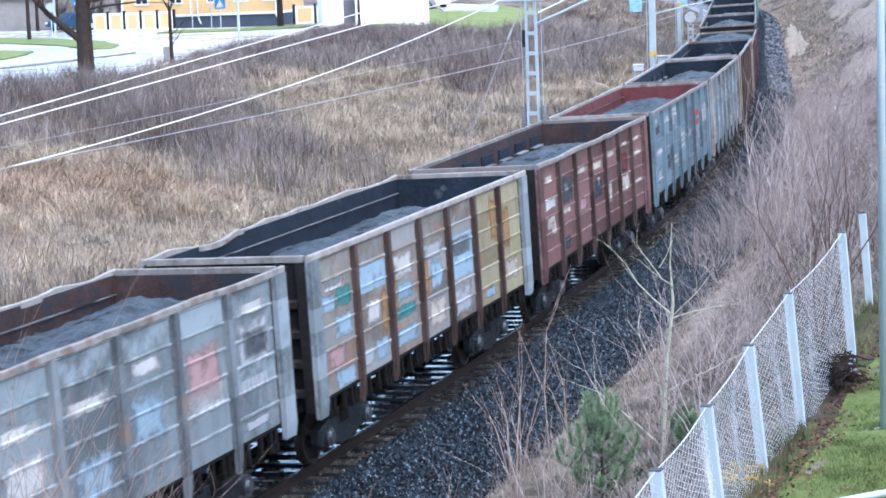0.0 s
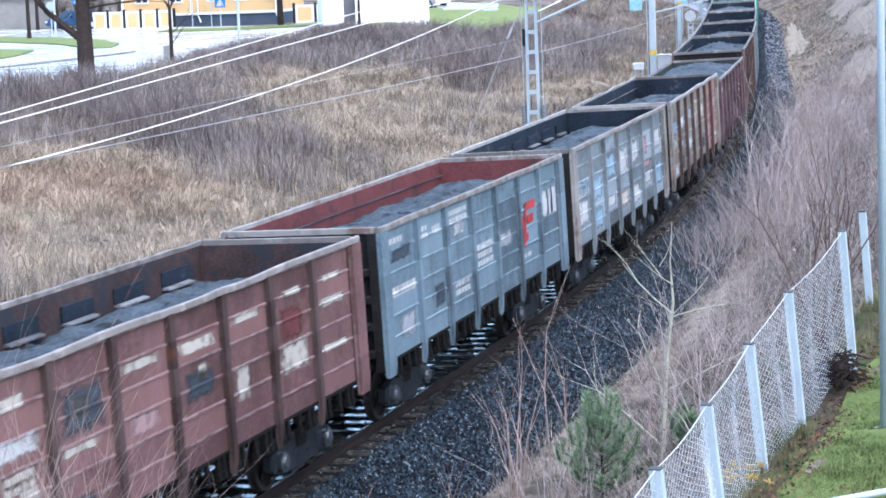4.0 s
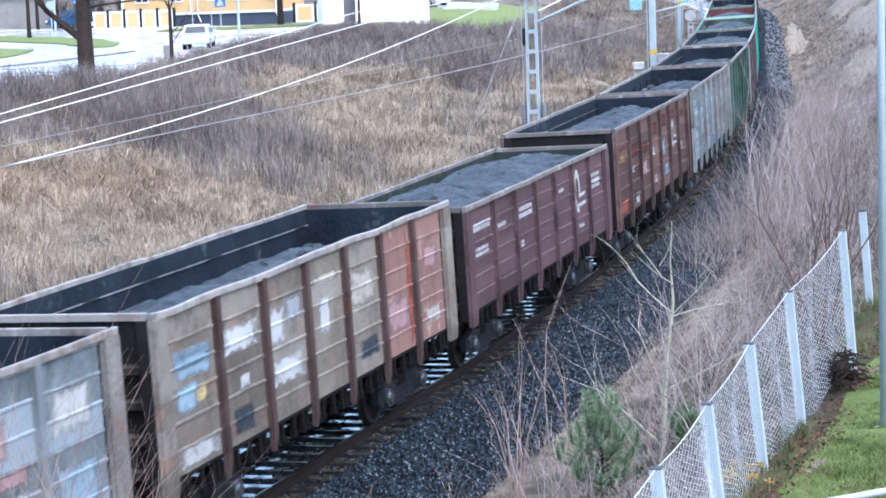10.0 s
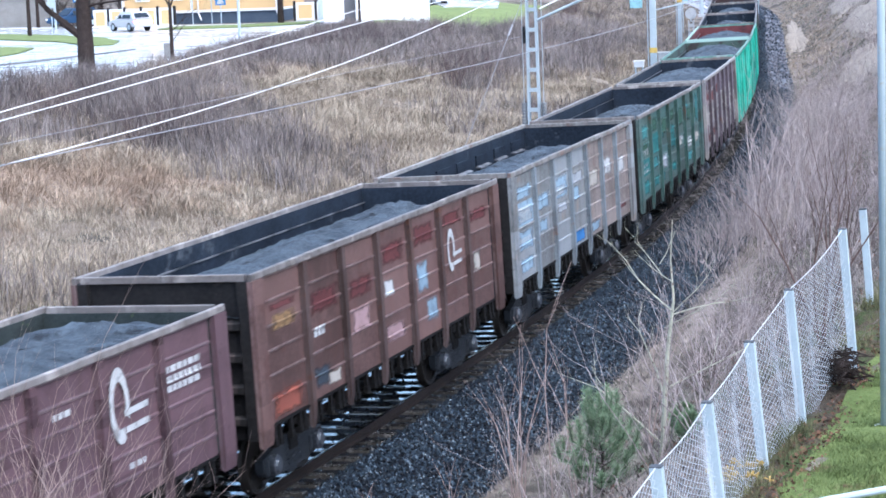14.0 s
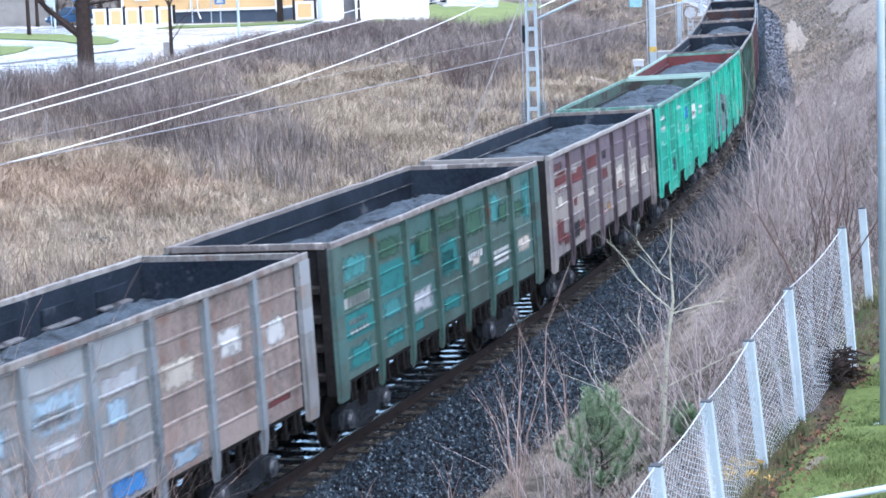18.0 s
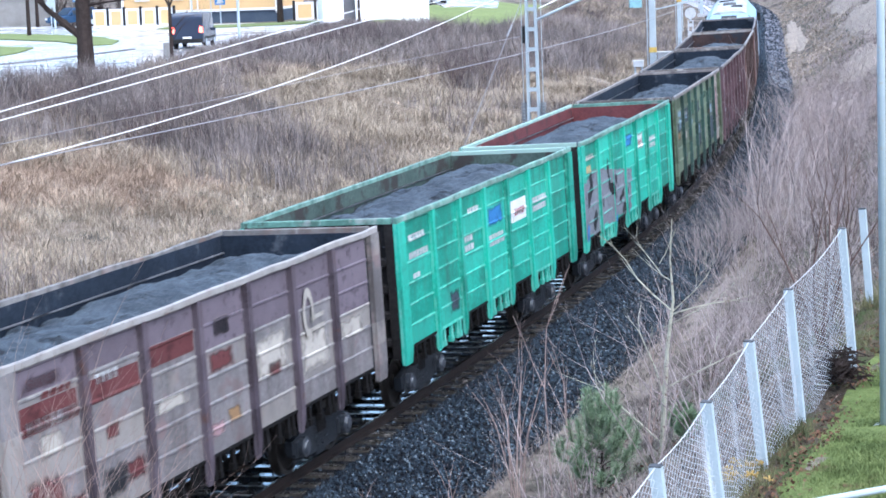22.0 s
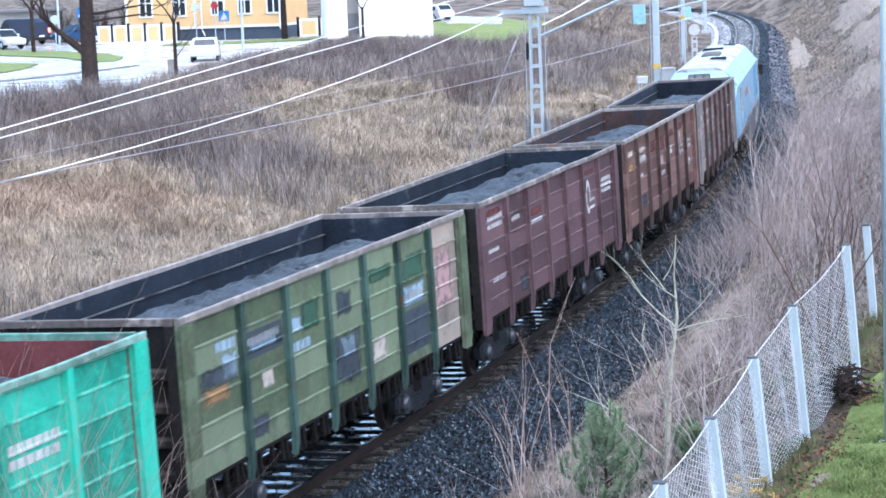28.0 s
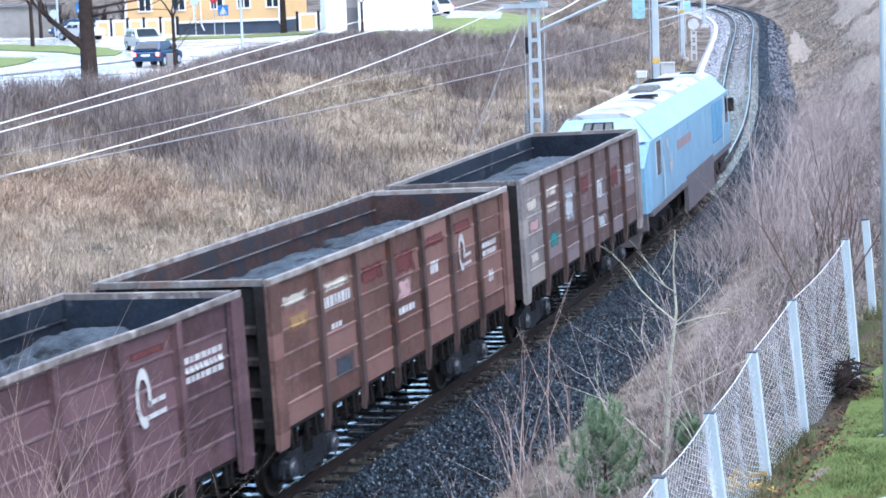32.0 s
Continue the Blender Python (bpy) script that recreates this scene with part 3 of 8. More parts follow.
def gondola(idx, zt, skin, post_mat, rail_mat, lining_mat, corner_mat, label, level, heap=0.3, panel_mats=None, end_mat=None):
    """An open-top wagon. Its local y runs back along the train, x to the side that is seen."""
    car = thing("open_wagon", label, "freight wagon", "wagons of the ore train")
    w = (BODY - 0.80) / 7
    for side in (1, -1):
        for i in range(7):
            y = -HALF + 0.40 + w * (i + 0.5)
            mt = skin
            if side > 0 and panel_mats and panel_mats[i] is not None:
                mt = panel_mats[i]
            part("side_panel", GM[zt, "panel"], mt, car, m=pose(side * 1.465, y, 0, 0, 0, 0 if side > 0 else 180))
            part("hatch_latch", GM["latch"], skin if idx in (11, 12) and i % 2 else shaded_grime, car, m=pose(side * 1.45, y, 0, 0, 0, 0 if side > 0 else 180))
        for i in range(6):
            y = -HALF + 0.40 + w * (i + 1)
            part("post", GM[zt, "post"], post_mat, car, m=pose(side * 1.465, y, 0, 0, 0, 0 if side > 0 else 180))
        for e in (-1, 1):
            part("corner_post", GM[zt, "corner"], corner_mat, car, m=pose(side * 1.465, e * (HALF - 0.2), 0, 0, 0, 0 if side > 0 else 180))
        part("inner_lining", GM[zt, "lining"], lining_mat, car, m=pose(side * 1.445, 0, 0, 0, 0, 0 if side > 0 else 180))
        if idx in (2, 4, 8):
            for i in range(7):
                m = pose(side * 1.445, -HALF + 0.40 + w * (i + 0.5), zt - 0.60, 0, 0, 0 if side > 0 else 180)
                part("hatch_lip", GM["hatch_lip"], lip_steel, part("inner_hatch", GM["inner_hatch"], inner_dark, car, m=m))
        else:
            part("inner_ledge", GM["ledge"], ledge_steel, car, m=pose(side * 1.40, 0, zt - 0.42))
        part("top_rail", top_rail(zt, idx * 2 + side, 0.2 if idx in (0, 1) and side < 0 else 0.07 if idx in (0, 2, 5, 10) else 0.03), rail_mat, car, m=pose(side * 1.505, 0, 0))
    for e in (-1, 1):
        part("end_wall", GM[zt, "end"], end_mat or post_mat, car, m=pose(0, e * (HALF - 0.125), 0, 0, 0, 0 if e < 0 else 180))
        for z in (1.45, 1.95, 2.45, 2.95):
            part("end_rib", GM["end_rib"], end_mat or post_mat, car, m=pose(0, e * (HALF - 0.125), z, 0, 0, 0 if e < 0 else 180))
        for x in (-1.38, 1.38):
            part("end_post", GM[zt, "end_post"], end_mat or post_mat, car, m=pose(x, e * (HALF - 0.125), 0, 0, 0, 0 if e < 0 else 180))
        part("end_lining", GM[zt, "end_lining"], lining_mat, car, m=pose(0, e * (HALF - 0.19), 0))
        part("top_rail", GM[zt, "rail_end"], rail_mat, car, m=pose(0, e * (HALF - 0.085), 0))
        part("coupler", GM["coupler"], shaded_grime, car, m=pose(0, e * (HALF - 0.02), 0, 0, 0, 0 if e > 0 else 180))
    part("floor", GM["floor"], shaded_grime, car)
    part("underframe", GM["underframe"], shaded_grime, car)
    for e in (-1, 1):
        bogie = part("bogie", GM["bolster"], shaded_grime, car, m=pose(0, e * 4.325, 0))
        for side in (-1, 1):
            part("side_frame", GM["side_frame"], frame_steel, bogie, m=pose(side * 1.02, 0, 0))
            for y in (-0.925, 0.925):
                part("axle_box", GM["axle_box"], box_steel, bogie, m=pose(side * 1.11, y, 0, 0, 0, 0 if side > 0 else 180))
            part("brake_rod", GM["brake_rod"], frame_steel, bogie, m=pose(side * 1.02, 0, 0))
            for y in (-0.24, 0.0, 0.24):
                part("spring", GM["spring"], frame_steel, bogie, m=pose(side * 1.02, y, 0))
        for a in (-0.925, 0.925):
            WHEELSETS.append((part("wheelset", GM["wheelset"], wheel_steel, bogie, m=pose(0, a, 0.4785)), a))
    load = new("ore_load", coal_load(level, idx + 1, heap))
    tagged(load, "dark grey fine ore heaped in an open wagon", "ore load", "ore loads of the train")
    CARS.append((idx, car, 0.0))
    CARS.append((idx, load, 0.0))
    return car


# bright colour in place of the highlight below each inner hatch
lip_steel = shade("hatch lip steel painted bright as a highlight", (0.07, 0.07, 0.08), (0.28, 0.29, 0.31), 0.4, 2.0, 0.1, spots=(0.03, 0.03, 0.032), spot_amount=0.4, spot_scale=2.0, per_object=0.3)
# light caught along the ledge is put into this pale colour
ledge_steel = shade("wet ledge steel paled for the light it catches", (0.03, 0.03, 0.034), (0.21, 0.21, 0.225), 0.35, 2.0, 0.1, spots=(0.02, 0.02, 0.022), spot_amount=0.45, spot_scale=1.2, per_object=0.3)
# taken darker so that the shade inside the wagons is in the colour
inner_dark = shade("coal-stained inner steel darkened as in shade", (0.003, 0.005, 0.009), (0.028, 0.038, 0.056), 0.62, 1.0, 0.3, spots=(0.075, 0.085, 0.10), spot_amount=0.12, spot_scale=1.3, per_object=0.1)
inner_brown = shade("brown rusty inner steel", (0.010, 0.008, 0.009), (0.085, 0.055, 0.052), 0.65, 1.2, 0.3, spots=(0.03, 0.032, 0.04), spot_amount=0.5, spot_scale=1.6)
inner_red = shade("red-brown painted inner steel", (0.075, 0.022, 0.025), (0.175, 0.060, 0.062), 0.6, 1.0, 0.2, spots=(0.07, 0.035, 0.037), spot_amount=0.35, spot_scale=1.5)
inner_black = shade("black-green inner steel", (0.012, 0.017, 0.018), (0.05, 0.06, 0.058), 0.55, 1.2, 0.3, spots=(0.10, 0.13, 0.05), spot_amount=0.05, spot_scale=2.5)
inner_green = shade("sooty green inner steel", (0.030, 0.048, 0.042), (0.10, 0.14, 0.122), 0.7, 1.0, 0.2, spots=(0.045, 0.04, 0.038), spot_amount=0.45, spot_scale=1.2)
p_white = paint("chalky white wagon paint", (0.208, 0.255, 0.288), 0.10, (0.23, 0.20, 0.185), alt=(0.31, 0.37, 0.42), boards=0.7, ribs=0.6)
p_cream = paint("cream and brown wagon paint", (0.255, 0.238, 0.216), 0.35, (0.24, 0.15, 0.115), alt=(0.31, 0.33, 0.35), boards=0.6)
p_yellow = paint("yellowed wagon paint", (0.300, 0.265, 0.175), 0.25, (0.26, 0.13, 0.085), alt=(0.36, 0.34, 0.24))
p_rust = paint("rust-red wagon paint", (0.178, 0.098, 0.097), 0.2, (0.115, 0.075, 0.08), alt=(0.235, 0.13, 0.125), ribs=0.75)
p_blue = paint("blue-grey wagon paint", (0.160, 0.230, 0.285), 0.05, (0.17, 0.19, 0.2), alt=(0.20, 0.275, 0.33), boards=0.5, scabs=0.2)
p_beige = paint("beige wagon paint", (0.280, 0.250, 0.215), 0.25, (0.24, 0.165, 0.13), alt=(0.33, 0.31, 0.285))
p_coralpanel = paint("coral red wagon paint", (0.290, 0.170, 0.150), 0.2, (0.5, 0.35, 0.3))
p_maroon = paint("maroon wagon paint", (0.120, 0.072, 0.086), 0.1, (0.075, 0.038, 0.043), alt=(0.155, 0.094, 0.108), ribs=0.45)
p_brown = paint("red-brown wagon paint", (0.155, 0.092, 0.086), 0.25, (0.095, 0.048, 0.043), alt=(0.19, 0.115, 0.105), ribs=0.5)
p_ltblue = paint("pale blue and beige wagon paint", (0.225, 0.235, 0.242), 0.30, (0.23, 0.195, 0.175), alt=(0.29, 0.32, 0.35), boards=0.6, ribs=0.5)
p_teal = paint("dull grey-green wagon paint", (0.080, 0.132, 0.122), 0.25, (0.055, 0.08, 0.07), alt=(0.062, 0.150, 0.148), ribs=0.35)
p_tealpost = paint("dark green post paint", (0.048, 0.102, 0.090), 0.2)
# the shadow on the end walls is put into their colour
shaded_end = shade("grimy wagon end darkened as in shade", (0.005, 0.005, 0.006), (0.026, 0.024, 0.024), 0.7, 1.0, 0.3, spots=(0.05, 0.04, 0.038), spot_amount=0.15, spot_scale=1.5)
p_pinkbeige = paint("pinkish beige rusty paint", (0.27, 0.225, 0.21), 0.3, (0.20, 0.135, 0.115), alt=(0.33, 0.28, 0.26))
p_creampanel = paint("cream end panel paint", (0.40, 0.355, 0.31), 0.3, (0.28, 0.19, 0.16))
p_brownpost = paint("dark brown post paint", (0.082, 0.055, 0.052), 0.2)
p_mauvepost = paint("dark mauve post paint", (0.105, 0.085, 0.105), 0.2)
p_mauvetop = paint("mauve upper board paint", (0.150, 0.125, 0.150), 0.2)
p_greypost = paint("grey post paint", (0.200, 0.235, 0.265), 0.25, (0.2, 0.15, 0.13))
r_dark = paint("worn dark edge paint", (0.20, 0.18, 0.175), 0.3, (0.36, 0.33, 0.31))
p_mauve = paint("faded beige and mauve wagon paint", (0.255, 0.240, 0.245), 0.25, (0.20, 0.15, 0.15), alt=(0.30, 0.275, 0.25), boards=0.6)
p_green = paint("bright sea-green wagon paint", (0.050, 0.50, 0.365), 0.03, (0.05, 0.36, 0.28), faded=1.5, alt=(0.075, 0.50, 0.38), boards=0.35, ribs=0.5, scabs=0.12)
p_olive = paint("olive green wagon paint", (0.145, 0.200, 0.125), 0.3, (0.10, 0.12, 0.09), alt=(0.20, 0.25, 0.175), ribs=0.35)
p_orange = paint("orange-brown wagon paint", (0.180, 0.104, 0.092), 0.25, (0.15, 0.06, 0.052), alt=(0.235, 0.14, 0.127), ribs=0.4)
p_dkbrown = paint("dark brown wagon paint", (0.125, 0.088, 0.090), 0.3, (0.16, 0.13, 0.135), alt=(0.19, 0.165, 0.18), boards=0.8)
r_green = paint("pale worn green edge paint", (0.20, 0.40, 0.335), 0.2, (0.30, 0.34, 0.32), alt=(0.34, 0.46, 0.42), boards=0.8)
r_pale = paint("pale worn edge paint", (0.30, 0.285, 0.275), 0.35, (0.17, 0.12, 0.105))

WAGONS = [
    (3.78, p_white, p_greypost, r_pale, inner_brown, p_white, "chalky white open wagon with a bent top edge", 3.13, 0.36),
    (3.78, p_cream, p_brownpost, r_pale, inner_dark, p_white, "cream open wagon with pale blue painted-over patches", 2.98, 0.36),
    (3.78, p_rust, p_brownpost, r_dark, inner_brown, p_rust, "rust-red open wagon with faded white patches", 3.03, 0.31),
    (3.78, p_blue, p_blue, r_pale, inner_red, p_blue, "blue-grey open wagon with a red inside", 3.08, 0.31),
    (3.78, p_white, p_greypost, r_pale, inner_dark, r_pale, "pale grey open wagon with rusty streaks", 2.98, 0.36),
    (3.78, p_beige, p_brownpost, r_pale, inner_dark, p_beige, "beige open wagon with a coral red end panel", 2.98, 0.31),
    (3.50, p_maroon, p_maroon, r_dark, inner_black, p_maroon, "low maroon open wagon with a white ring emblem", 3.13, 0.46),
    (3.78, p_brown, p_brownpost, r_dark, inner_dark, p_brown, "red-brown open wagon with a small white emblem", 3.13, 0.36),
    (3.78, p_ltblue, p_greypost, r_pale, inner_dark, p_ltblue, "pale blue and beige worn open wagon", 3.03, 0.31),
    (3.78, p_teal, p_tealpost, r_dark, inner_dark, p_teal, "patchy teal green open wagon", 3.03, 0.31),
    (3.78, p_mauve, p_mauvepost, r_pale, inner_dark, p_mauve, "faded beige open wagon with mauve top boards and dark red marks", 3.23, 0.31),
    (3.78, p_green, p_green, r_green, inner_green, p_green, "bright sea-green open wagon with a white notice", 3.23, 0.36),
    (3.78, p_green, p_green, r_green, inner_red, p_green, "bright sea-green open wagon with a grey spray-painted patch", 3.18, 0.36),
    (3.78, p_olive, p_tealpost, r_dark, inner_dark, p_olive, "olive green open wagon with a cream end panel", 2.95, 0.48),
    (3.78, p_maroon, p_maroon, r_dark, inner_dark, p_maroon, "maroon open wagon with a white emblem", 3.0, 0.52),
    (3.78, p_orange, p_brownpost, r_pale, inner_brown, p_orange, "orange-brown open wagon with a white emblem", 3.03, 0.26),
    (3.78, p_dkbrown, p_brownpost, r_dark, inner_dark, p_mauve, "dark brown open wagon with a pale end", 3.03, 0.31),
]


def build_train():
    for i, row in enumerate(WAGONS):
        special = {1: {5: p_yellow, 6: p_yellow}, 5: {5: p_coralpanel, 6: p_coralpanel}, 8: {4: p_pinkbeige, 5: p_pinkbeige, 6: p_pinkbeige}, 13: {6: p_creampanel}, 16: {0: p_mauve}}.get(i, {})
        gondola(i, *row[:9], panel_mats=[special.get(j) for j in range(7)], end_mat=shaded_end)


build_train()


# ---------------------------------------------------------------- paint marks on the wagons
def flat(name, tone, rough=0.6, worn=False):
    return shade(name, tuple(c * 0.75 for c in tone), tuple(min(0.9, c * 1.1) for c in tone), rough, 2.5, 0.05, spots=tuple(c * 0.55 for c in tone), spot_amount=0.3, spot_scale=4.0, per_object=0.2, worn=worn)


MARK = {
    "w": flat("white lettering paint", (0.47, 0.48, 0.49)), "W": flat("white notice paint", (0.66, 0.67, 0.68)), "b": flat("pale blue cover paint", (0.26, 0.36, 0.45)), "t": flat("turquoise cover paint", (0.065, 0.215, 0.22)),
    "y": flat("yellow-cream cover paint", (0.52, 0.42, 0.22)), "r": flat("red lettering paint", (0.38, 0.05, 0.055)), "k": flat("black paint", (0.025, 0.026, 0.03)),
    "p": flat("faded pink paint", (0.36, 0.24, 0.25)), "d": flat("dark red paint", (0.115, 0.04, 0.042)), "g": flat("grey cover paint", (0.33, 0.35, 0.38)),
    "m": flat("dark blue-grey paint", (0.050, 0.063, 0.080)), "c": flat("cream cover paint", (0.42, 0.39, 0.35)), "o": flat("ochre paint", (0.27, 0.17, 0.09)),
    "G": flat("mid grey spray paint", (0.20, 0.215, 0.245)), "s": flat("coral rust paint", (0.26, 0.085, 0.062)), "P": flat("mauve top board paint", (0.15, 0.125, 0.15)), "u": flat("blue paint", (0.05, 0.19, 0.45)), "e": flat("emerald green paint", (0.035, 0.165, 0.165)), "n": flat("dark green paint", (0.045, 0.10, 0.07)),
}
COVER = {k: flat(m.name + ", worn", tuple(m.node_tree.nodes["Color Ramp"].color_ramp.elements[1].color)[:3], worn=True) for k, m in MARK.items()}
PW = (BODY - 0.80) / 7


def board_profile(zt):
    z0, n = 1.30, 6
    h = zt - 0.12 - z0
    prof = []
    for i in range(n):
        a, b = z0 + h * i / n, z0 + h * (i + 1) / n
        prof += [(0.0, a), (0.0, b - 0.060), (0.021, b - 0.044), (0.021, b - 0.016), (0.0, b - 0.0005)]
    return prof


def patch(car, zt, panel, u0, u1, v0, v1, key, name="paint_patch", ragged=0.0):
    """Paint laid over the boards of one panel; u from its front edge, v from its foot, both 0 to 1."""
    w = PW - 0.17
    y0 = -HALF + 0.40 + PW * panel + 0.085
    za, zb = 1.30 + (zt - 1.42) * v0, 1.30 + (zt - 1.42) * v1
    prof = board_profile(zt)
    zs = sorted({za, zb, *[z for _, z in prof if za < z < zb]})
    xs = np.interp(zs, [z for _, z in prof], [x for x, _ in prof])
    rnd = random.Random(panel * 31 + int(u0 * 100) + int(v0 * 77))
    v, f = [], []
    for x, z in zip(xs, zs):
        a, b = (rnd.uniform(-ragged, ragged) for _ in range(2))
        for o in (0.004, 0.002):
            v += [(1.465 + x + o, y0 + w * u0 + a, z), (1.465 + x + o, y0 + w * u1 + b, z)]
    for i in range(len(zs) - 1):
        f.append((4 * i, 4 * i + 1, 4 * i + 5, 4 * i + 4))
    f.append((4 * len(zs) - 4, 4 * len(zs) - 3, 4 * len(zs) - 1, 4 * len(zs) - 2))
    return part(name, mesh_of(name, v, f, (MARK if name == "lettering_bar" or u1 - u0 > 0.91 else COVER)[key]), None, car)


def bars(car, zt, panel, u0, u1, v0, v1, key="w", rows=2, seed=0):
    """Unreadable lettering as rows of short bars."""
    rnd = random.Random(panel * 7 + seed)
    for r in range(rows):
        a = v0 + (v1 - v0) * (r + 0.12) / rows
        b = v0 + (v1 - v0) * (r + 0.78) / rows
        u = u0
        while u < u1 - 0.03:
            e = min(u1, u + rnd.uniform(0.06, 0.13))
            patch(car, zt, panel, u, e, a, b, key, "lettering_bar")
            u = e + 0.025


def side_x(y, z, zt):
    """How far a wagon's side stands out at one place: boards, posts and corners."""
    q = (y + HALF - 0.40) / PW
    if abs(y) > HALF - 0.40 or (0.5 < q < 6.5 and abs(q - round(q)) * PW < 0.075):
        return 1.465 + 0.098
    p = board_profile(zt)
    return 1.465 + float(np.interp(z, [b for _, b in p], [a for a, _ in p]))


def near_path(y, z, path):
    best = 9.0
    for (a, b), (c, d) in zip(path, path[1:]):
        t = max(0.0, min(1.0, ((y - a) * (c - a) + (z - b) * (d - b)) / ((c - a) ** 2 + (d - b) ** 2)))
        best = min(best, math.hypot(y - a - t * (c - a), z - b - t * (d - b)))
    return best


def sprayed(car, zt, box, inside, key, name, lift):
    """Paint of any outline, laid over boards and posts; inside(y, z, noise) tells where it is."""
    st = 0.045
    y0, y1, z0, z1 = box
    ny, nz = int((y1 - y0) / st), int((z1 - z0) / st)
    ids, v, f = {}, [], []
    def vert(i, j):
        if (i, j) not in ids:
            y, z = y0 + i * st, z0 + j * st
            ids[i, j] = len(v)
            v.append((side_x(y, z, zt) + lift, y, z))
        return ids[i, j]
    for i in range(ny):
        for j in range(nz):
            y, z = y0 + (i + 0.5) * st, z0 + (j + 0.5) * st
            if 1.31 < z < zt - 0.13 and abs(y) < HALF - 0.02 and inside(y, z, noise.noise(Vector((y * 2.6, z * 2.6, 3.0))) + 0.5 * noise.noise(Vector((y * 7, z * 7, 1.0)))):
                f.append((vert(i, j), vert(i + 1, j), vert(i + 1, j + 1), vert(i, j + 1)))
    if f:
        part(name, mesh_of(name, v, f, MARK[key]), None, car)


def emblem(car, y, z, r, key="w", name="emblem"):
    """A tall open ring with two bars, as a plain painted shape."""
    v, f = [], []
    n = 26
    for i in range(n + 1):
        a = math.radians(-25 + 320 * i / n)
        for rr in (r, r * 0.62):
            v.append((1.465 + 0.036, y + rr * 0.60 * math.cos(a), z + rr * 1.15 * math.sin(a)))
    f = [(2 * i, 2 * i + 2, 2 * i + 3, 2 * i + 1) for i in range(n)]
    for z0 in (-0.78, -0.28):
        o = len(v)
        v += [(1.501, y + 0.28 * r, z + z0 * r - 0.10 * r), (1.501, y + 1.75 * r, z + z0 * r - 0.06 * r), (1.501, y + 1.75 * r, z + z0 * r + 0.13 * r), (1.501, y + 0.28 * r, z + z0 * r + 0.09 * r)]
        f.append((o, o + 1, o + 2, o + 3))
    part(name, mesh_of(name, v, f, MARK[key]), None, car)


def polygon_mark(car, name, pts, key):
    """A flat painted shape on the side, points (y, z)."""
    part(name, mesh_of(name, [(1.501, y, z) for y, z in pts], [tuple(range(len(pts)))], MARK[key]), None, car)


